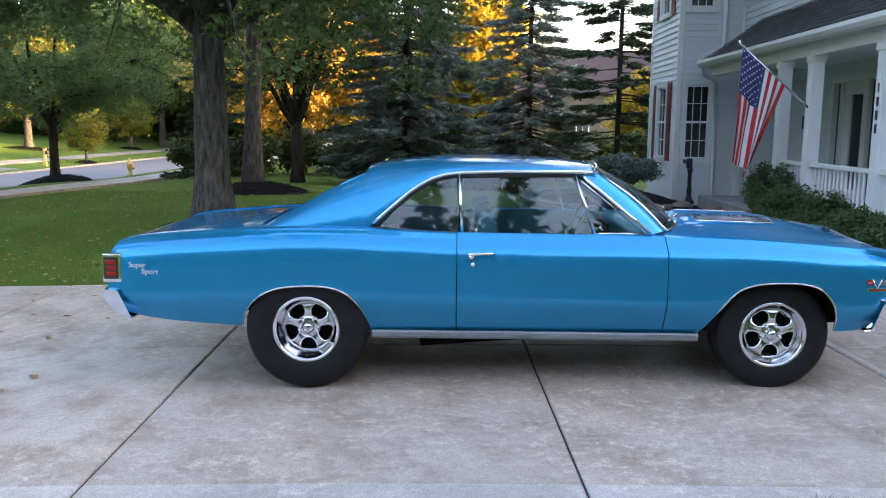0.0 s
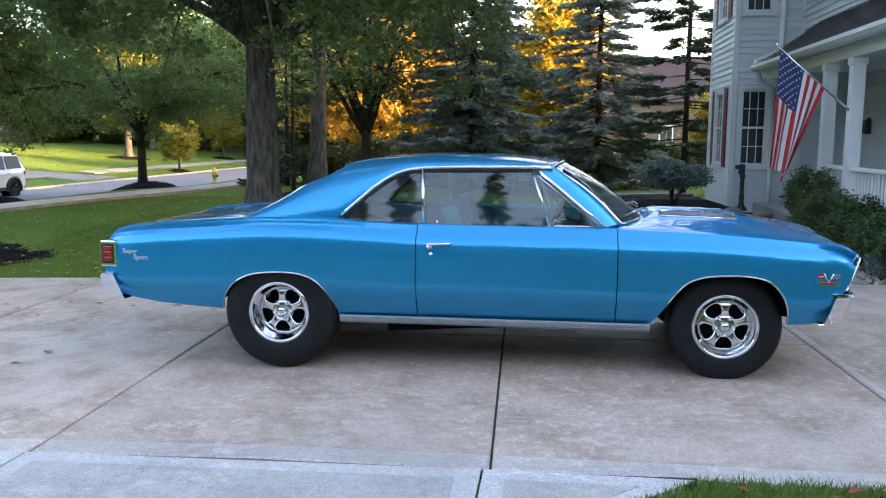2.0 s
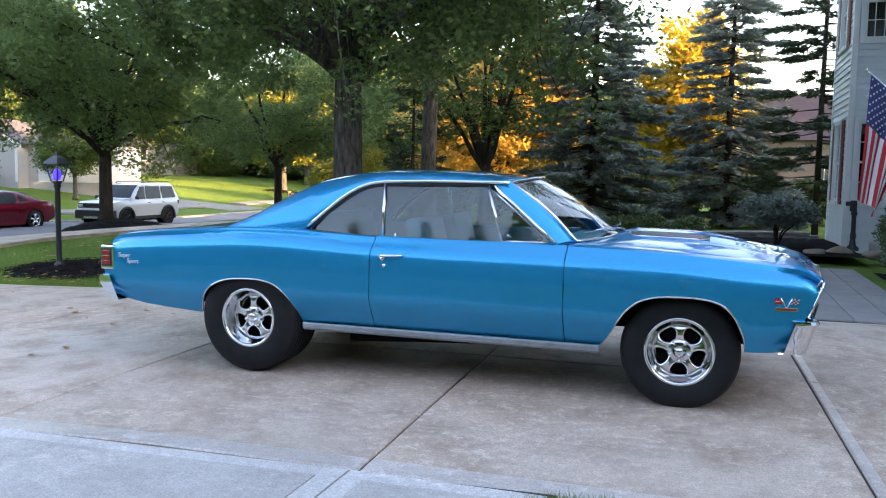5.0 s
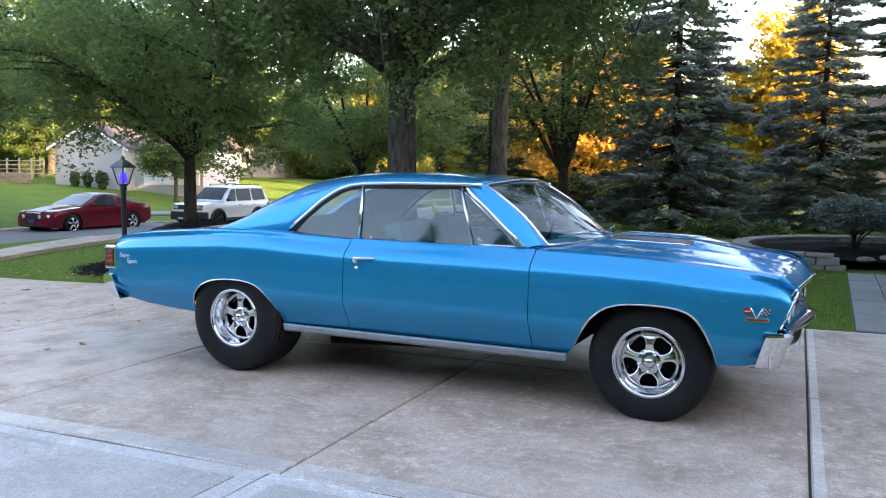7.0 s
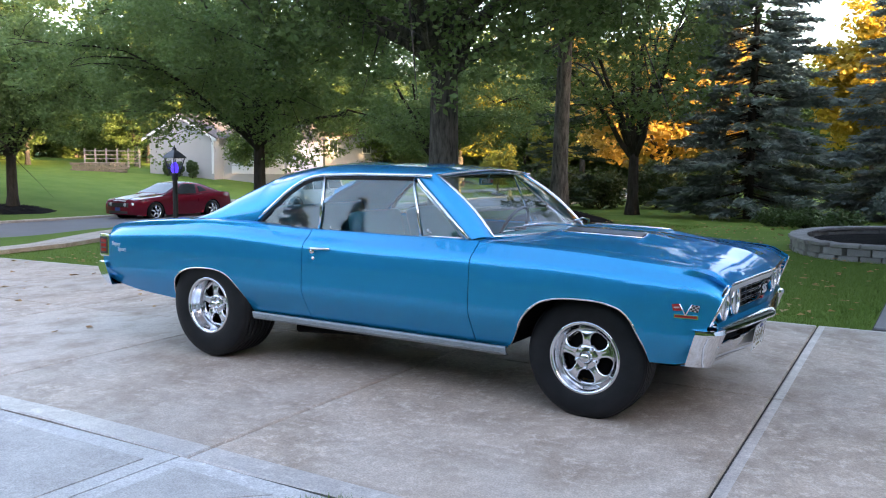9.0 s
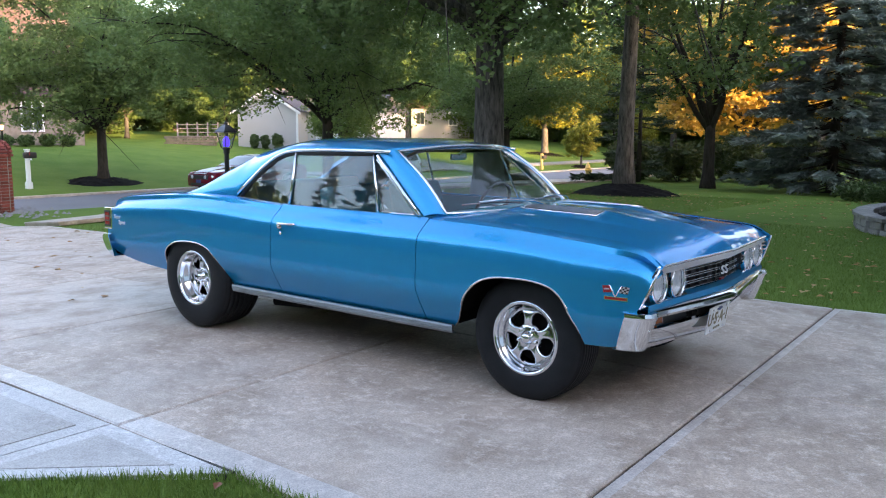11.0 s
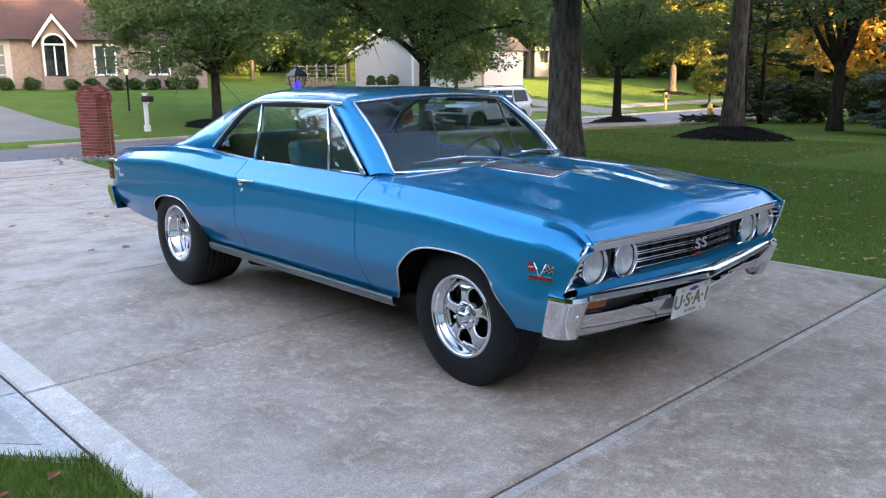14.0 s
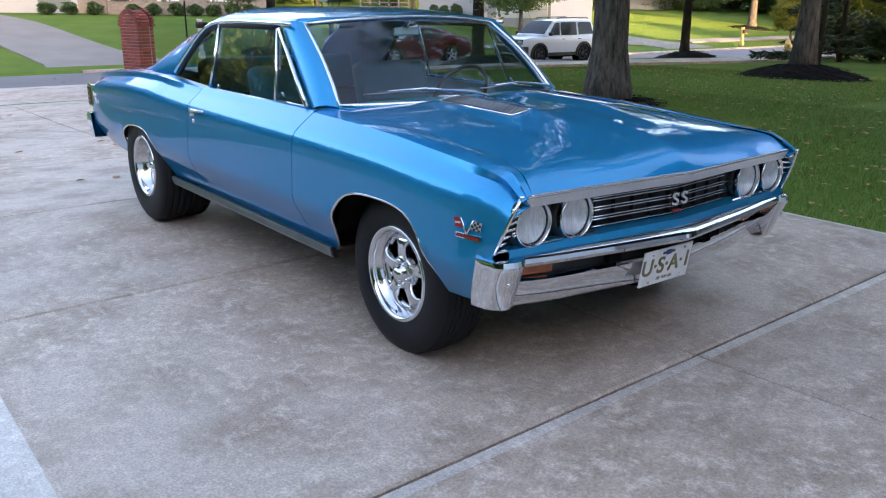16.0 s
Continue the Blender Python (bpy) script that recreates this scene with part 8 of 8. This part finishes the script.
# ---- houses across the street and beyond ----
def far_house(label, x, y, rz, w, d, h, wall, roof, wins, gable=True, garage=None, roof_h=3.0, wing=None):
    z = ground_z(x, y)
    hs = thing("house", label, "house", (x, y, z), rz)
    link_mesh("wall", *prism([(-w / 2, -d / 2), (w / 2, -d / 2), (w / 2, d / 2), (-w / 2, d / 2)], -0.5, h), M[wall], hs, smooth=False)
    link_mesh("roof", *prism([(-d / 2 - 0.5, h - 0.1), (d / 2 + 0.5, h - 0.1), (0, h + roof_h)], -w / 2 - 0.4, w / 2 + 0.4, "x"), M[roof], hs, smooth=False)
    for k in range(int(h / 0.22)):
        if wall != "tan_brick":
            box("board", (0, -d / 2 - 0.008, 0.11 + 0.22 * k), (w, 0.016, 0.02), M[wall], hs)
    for wx, wz, ww, wh in wins:
        wn_ = part("window", box_bm(wx, -d / 2 - 0.03, wz, ww + 0.2, 0.08, wh + 0.2), M["trim"], hs)
        box("pane", (wx, -d / 2 - 0.075, wz), (ww, 0.02, wh), M["pane"], wn_)
        box("muntin", (wx, -d / 2 - 0.088, wz), (0.04, 0.012, wh), M["trim"], wn_)
    if wing:
        cx, ww, wh, gh = wing
        yf = -d / 2 - 0.5
        link_mesh("gable_wing", *prism([(cx - ww / 2, -0.5), (cx + ww / 2, -0.5), (cx + ww / 2, wh), (cx, wh + gh), (cx - ww / 2, wh)], yf, 0, "y"), M[wall], hs, smooth=False)
        for sd in (-1, 1):
            e0, e1 = (cx + sd * (ww / 2 + 0.4), wh - 0.35), (cx, wh + gh + 0.08)
            link_mesh("wing_roof", *prism([e0, e1, (e1[0], e1[1] + 0.2), (e0[0], e0[1] + 0.2)], yf - 0.35, 0, "y"), M[roof], hs, smooth=False)
        hw = ww * 0.38
        arch = [(cx - hw, 0.42), (cx + hw, 0.42)] + [(cx + hw * math.cos(a), wh - 0.35 + hw * math.sin(a)) for a in np.linspace(0, math.pi, 13)]
        big = [(cx + (px - cx) * 1.2, 0.4 + (pz - 0.4) * 1.05) for px, pz in arch]
        aw = link_mesh("arched_window", *prism(big, yf - 0.05, yf, "y"), M["trim"], hs, smooth=False)
        link_mesh("pane", *prism(arch, yf - 0.08, yf - 0.05, "y"), M["pane"], aw, smooth=False)
        box("muntin", (cx, yf - 0.09, wh / 2), (0.07, 0.02, wh - 0.9), M["trim"], aw)
        box("muntin", (cx, yf - 0.09, wh - 0.35), (2 * hw, 0.02, 0.08), M["trim"], aw)
        for sd in (-1, 1):
            e0, e1 = (cx + sd * (ww / 2 + 0.4), wh - 0.30), (cx, wh + gh + 0.12)
            link_mesh("verge_board", *prism([e0, e1, (e1[0], e1[1] - 0.22), (e0[0], e0[1] - 0.22)], yf - 0.40, yf - 0.33, "y"), M["trim"], hs, smooth=False)
    if garage:
        right = garage + 1.05
        part("siding", box_bm((right - w / 2) / 2, -d / 2 - 0.012, h / 2 - 0.2, right + w / 2, 0.03, h + 0.2), M["clapboard"], hs, "pale horizontal siding")
        for k in range(int(h / 0.17)):
            box("board", ((right - w / 2) / 2, -d / 2 - 0.03, 0.1 + 0.17 * k), (right + w / 2, 0.014, 0.02), M["clapboard"], hs)
        gd = part("garage_door", box_bm(garage, -d / 2 - 0.05, 0.95, 1.5, 0.06, 1.9, 0.01, 1), M["blind"], hs, "pale garage door")
        for k in range(1, 4):
            box("panel_joint", (garage, -d / 2 - 0.084, 0.48 * k), (1.46, 0.01, 0.03), M["trim"], gd)
    return hs


def gable_house(label, x, y, rz, w, h, g, depth, side):
    """A house that shows its clapboarded gable end, with a lower garage wing along its side."""
    hs = thing("house", label, "house", (x, y, ground_z(x, y)), rz)
    end = [(0, -0.8), (w, -0.8), (w, h), (w / 2, h + g), (0, h)]
    link_mesh("wall", *prism(end, 0.0, depth, "y"), M["clapboard"], hs, smooth=False)
    z = 0.1
    while z < h + g - 0.25:
        lo, hi = (0.0, w) if z < h else (w / 2 * (z - h) / g, w - w / 2 * (z - h) / g)
        box("board", ((lo + hi) / 2, -0.010, z), (hi - lo, 0.02, 0.022), M["clapboard"], hs)
        z += 0.17
    for sd in (-1, 1):
        e0, e1 = (w / 2 + sd * (w / 2 + 0.35), h - 0.35 * 2 * g / w), (w / 2, h + g)
        link_mesh("roof", *prism([e0, e1, (e1[0], e1[1] + 0.10), (e0[0], e0[1] + 0.10)], -0.30, depth + 0.3, "y"), M["shingle"], hs, smooth=False)
        link_mesh("verge_board", *prism([e0, e1, (e1[0], e1[1] - 0.16), (e0[0], e0[1] - 0.16)], -0.33, -0.27, "y"), M["trim"], hs, smooth=False)
    box("corner_board", (w - 0.06, -0.012, h / 2), (0.14, 0.03, h), M["trim"], hs)
    link_mesh("garage_wing", *prism([(w, 1.2), (w + side, 1.2), (w + side, depth), (w, depth)], -0.8, h), M["clapboard"], hs, smooth=False)
    link_mesh("wing_roof", *prism([(0.9, h - 0.1), (depth + 0.3, h - 0.1), (depth / 2 + 0.6, h + g * 0.8)], w - 0.1, w + side + 0.3, "x"), M["shingle"], hs, smooth=False)
    gd = part("garage_door", box_bm(w + 2.4, 1.17, 1.05, 3.6, 0.06, 2.1, 0.01, 1), M["trim"], hs, "white garage door")
    for k in range(1, 4):
        box("panel_joint", (w + 2.4, 1.135, 0.52 * k), (3.56, 0.01, 0.03), M["clapboard"], gd)
    return hs


gable_house("white clapboard house with a gable end across the street", -40.4, 29.8, 17.6, 4.5, 2.35, 1.30, 7.0, 4.4)
far_house("tan brick house with a gabled entrance across the street", -44.9, 12.2, 76, 15, 9, 2.3, "tan_brick", "far_roof", [(2.3, 1.2, 0.9, 1.4), (5.0, 1.2, 0.9, 1.4)], garage=-3.1, roof_h=5.8, wing=(-0.1, 1.2, 2.3, 1.0))
far_house("pale house lit by low sun beyond the lawns", -56.0, 70.0, 65, 10, 8, 3.2, "far_white", "far_roof", [(-4, 2.0, 0.9, 1.3), (0, 2.0, 0.9, 1.3), (4, 2.0, 0.9, 1.3)])
far_house("neighbouring house with a brown roof behind the trees", 12.0, 64.0, 10, 18, 10, 4.6, "far_brown", "far_roof", [(-4, 2.0, 0.9, 1.3), (0, 2.0, 0.9, 1.3)], roof_h=3.6)
# added house that is never in view; it only shapes light and reflections
far_house("unseen house added on the camera's side", 14.0, -38.0, 180, 18, 10, 6.0, "far_white", "far_roof", [(-5, 2.0, 0.9, 1.3), (5, 2.0, 0.9, 1.3)], roof_h=3.6)
for k, y in enumerate((7.5, 8.5, 9.6, 11.4, 12.3, 13.4, 14.3, 15.2, 16.2, 17.1)):
    shrub("hedge_shrub", "clipped round green shrub before a far house", -39.55 + 0.244 * (y - 11.1), y, 0.46, 0.58 + 0.04 * (k % 3), "hedge", 80 + k, 60, 60, 0.06)
for k, (x, y, r, h) in enumerate(((-38.45, 29.55, 0.34, 1.0), (-37.7, 29.8, 0.34, 1.0), (-36.8, 30.05, 0.42, 1.2))):
    shrub("hedge_shrub", "clipped upright green shrub before a far house", x, y, r, h, "hedge", 90 + k, 60, 60, 0.07)
# driveways opposite
for nm, y0, x1, y1 in (("pavement_drive_opposite", 6.1, -44.0, 3.0), ("pavement_drive_far", 37.5, -37.0, 36.0)):
    rows = [[(-24.1 + (x1 + 24.1) * q, y0 + (y1 - y0) * q + s * (1.7 + 0.7 * (1 - q) ** 9), ground_z(-24.1 + (x1 + 24.1) * q, y0 + (y1 - y0) * q) + 0.02) for s in (-1, 1)] for q in np.linspace(0, 1, 14)]
    V, F = grid(rows)
    tagged(solid(link_mesh(nm, V, F, M["drive_far"]), 0.05, 0), "grey concrete driveway across the street", "driveway", kind="structure")

sidewalk_far = thing("pavement_sidewalk_far", "pale concrete sidewalk across the street", "sidewalk", kind="structure")
for k in range(36):
    y0 = 22.0 + 1.5 * k
    if not 34.5 < y0 < 39.5:
        V, F = grid([[(x, y, ground_z(x, y) + 0.02) for y in (y0 + 0.01, y0 + 1.49)] for x in (-27.9, -26.7)])
        solid(link_mesh("slab", V, F, M["drive_far"], sidewalk_far, smooth=False), 0.08)

# low stone wall and timber rail before the white house
lw = thing("garden_wall", "low tan stone wall with a timber rail across the street", "garden wall", (-40.9, 28.2, ground_z(-40.9, 28.2)), 17.6)
for k in range(11):
    for j in range(3):
        box("stone_block", (-3.6 + 0.36 * k + 0.12 * (j % 2), 0, 0.10 + 0.20 * j), (0.34, 0.3, 0.185), M["tan_stone"], lw, 0.02)
for k in range(6):
    box("rail_post", (-3.4 + 0.8 * k, 0.8, 0.9), (0.08, 0.08, 1.2), M["pale_wood"], lw)
for j in range(4):
    box("rail_bar", (-1.4, 0.8, 0.6 + 0.25 * j), (4.1, 0.05, 0.05), M["pale_wood"], lw)
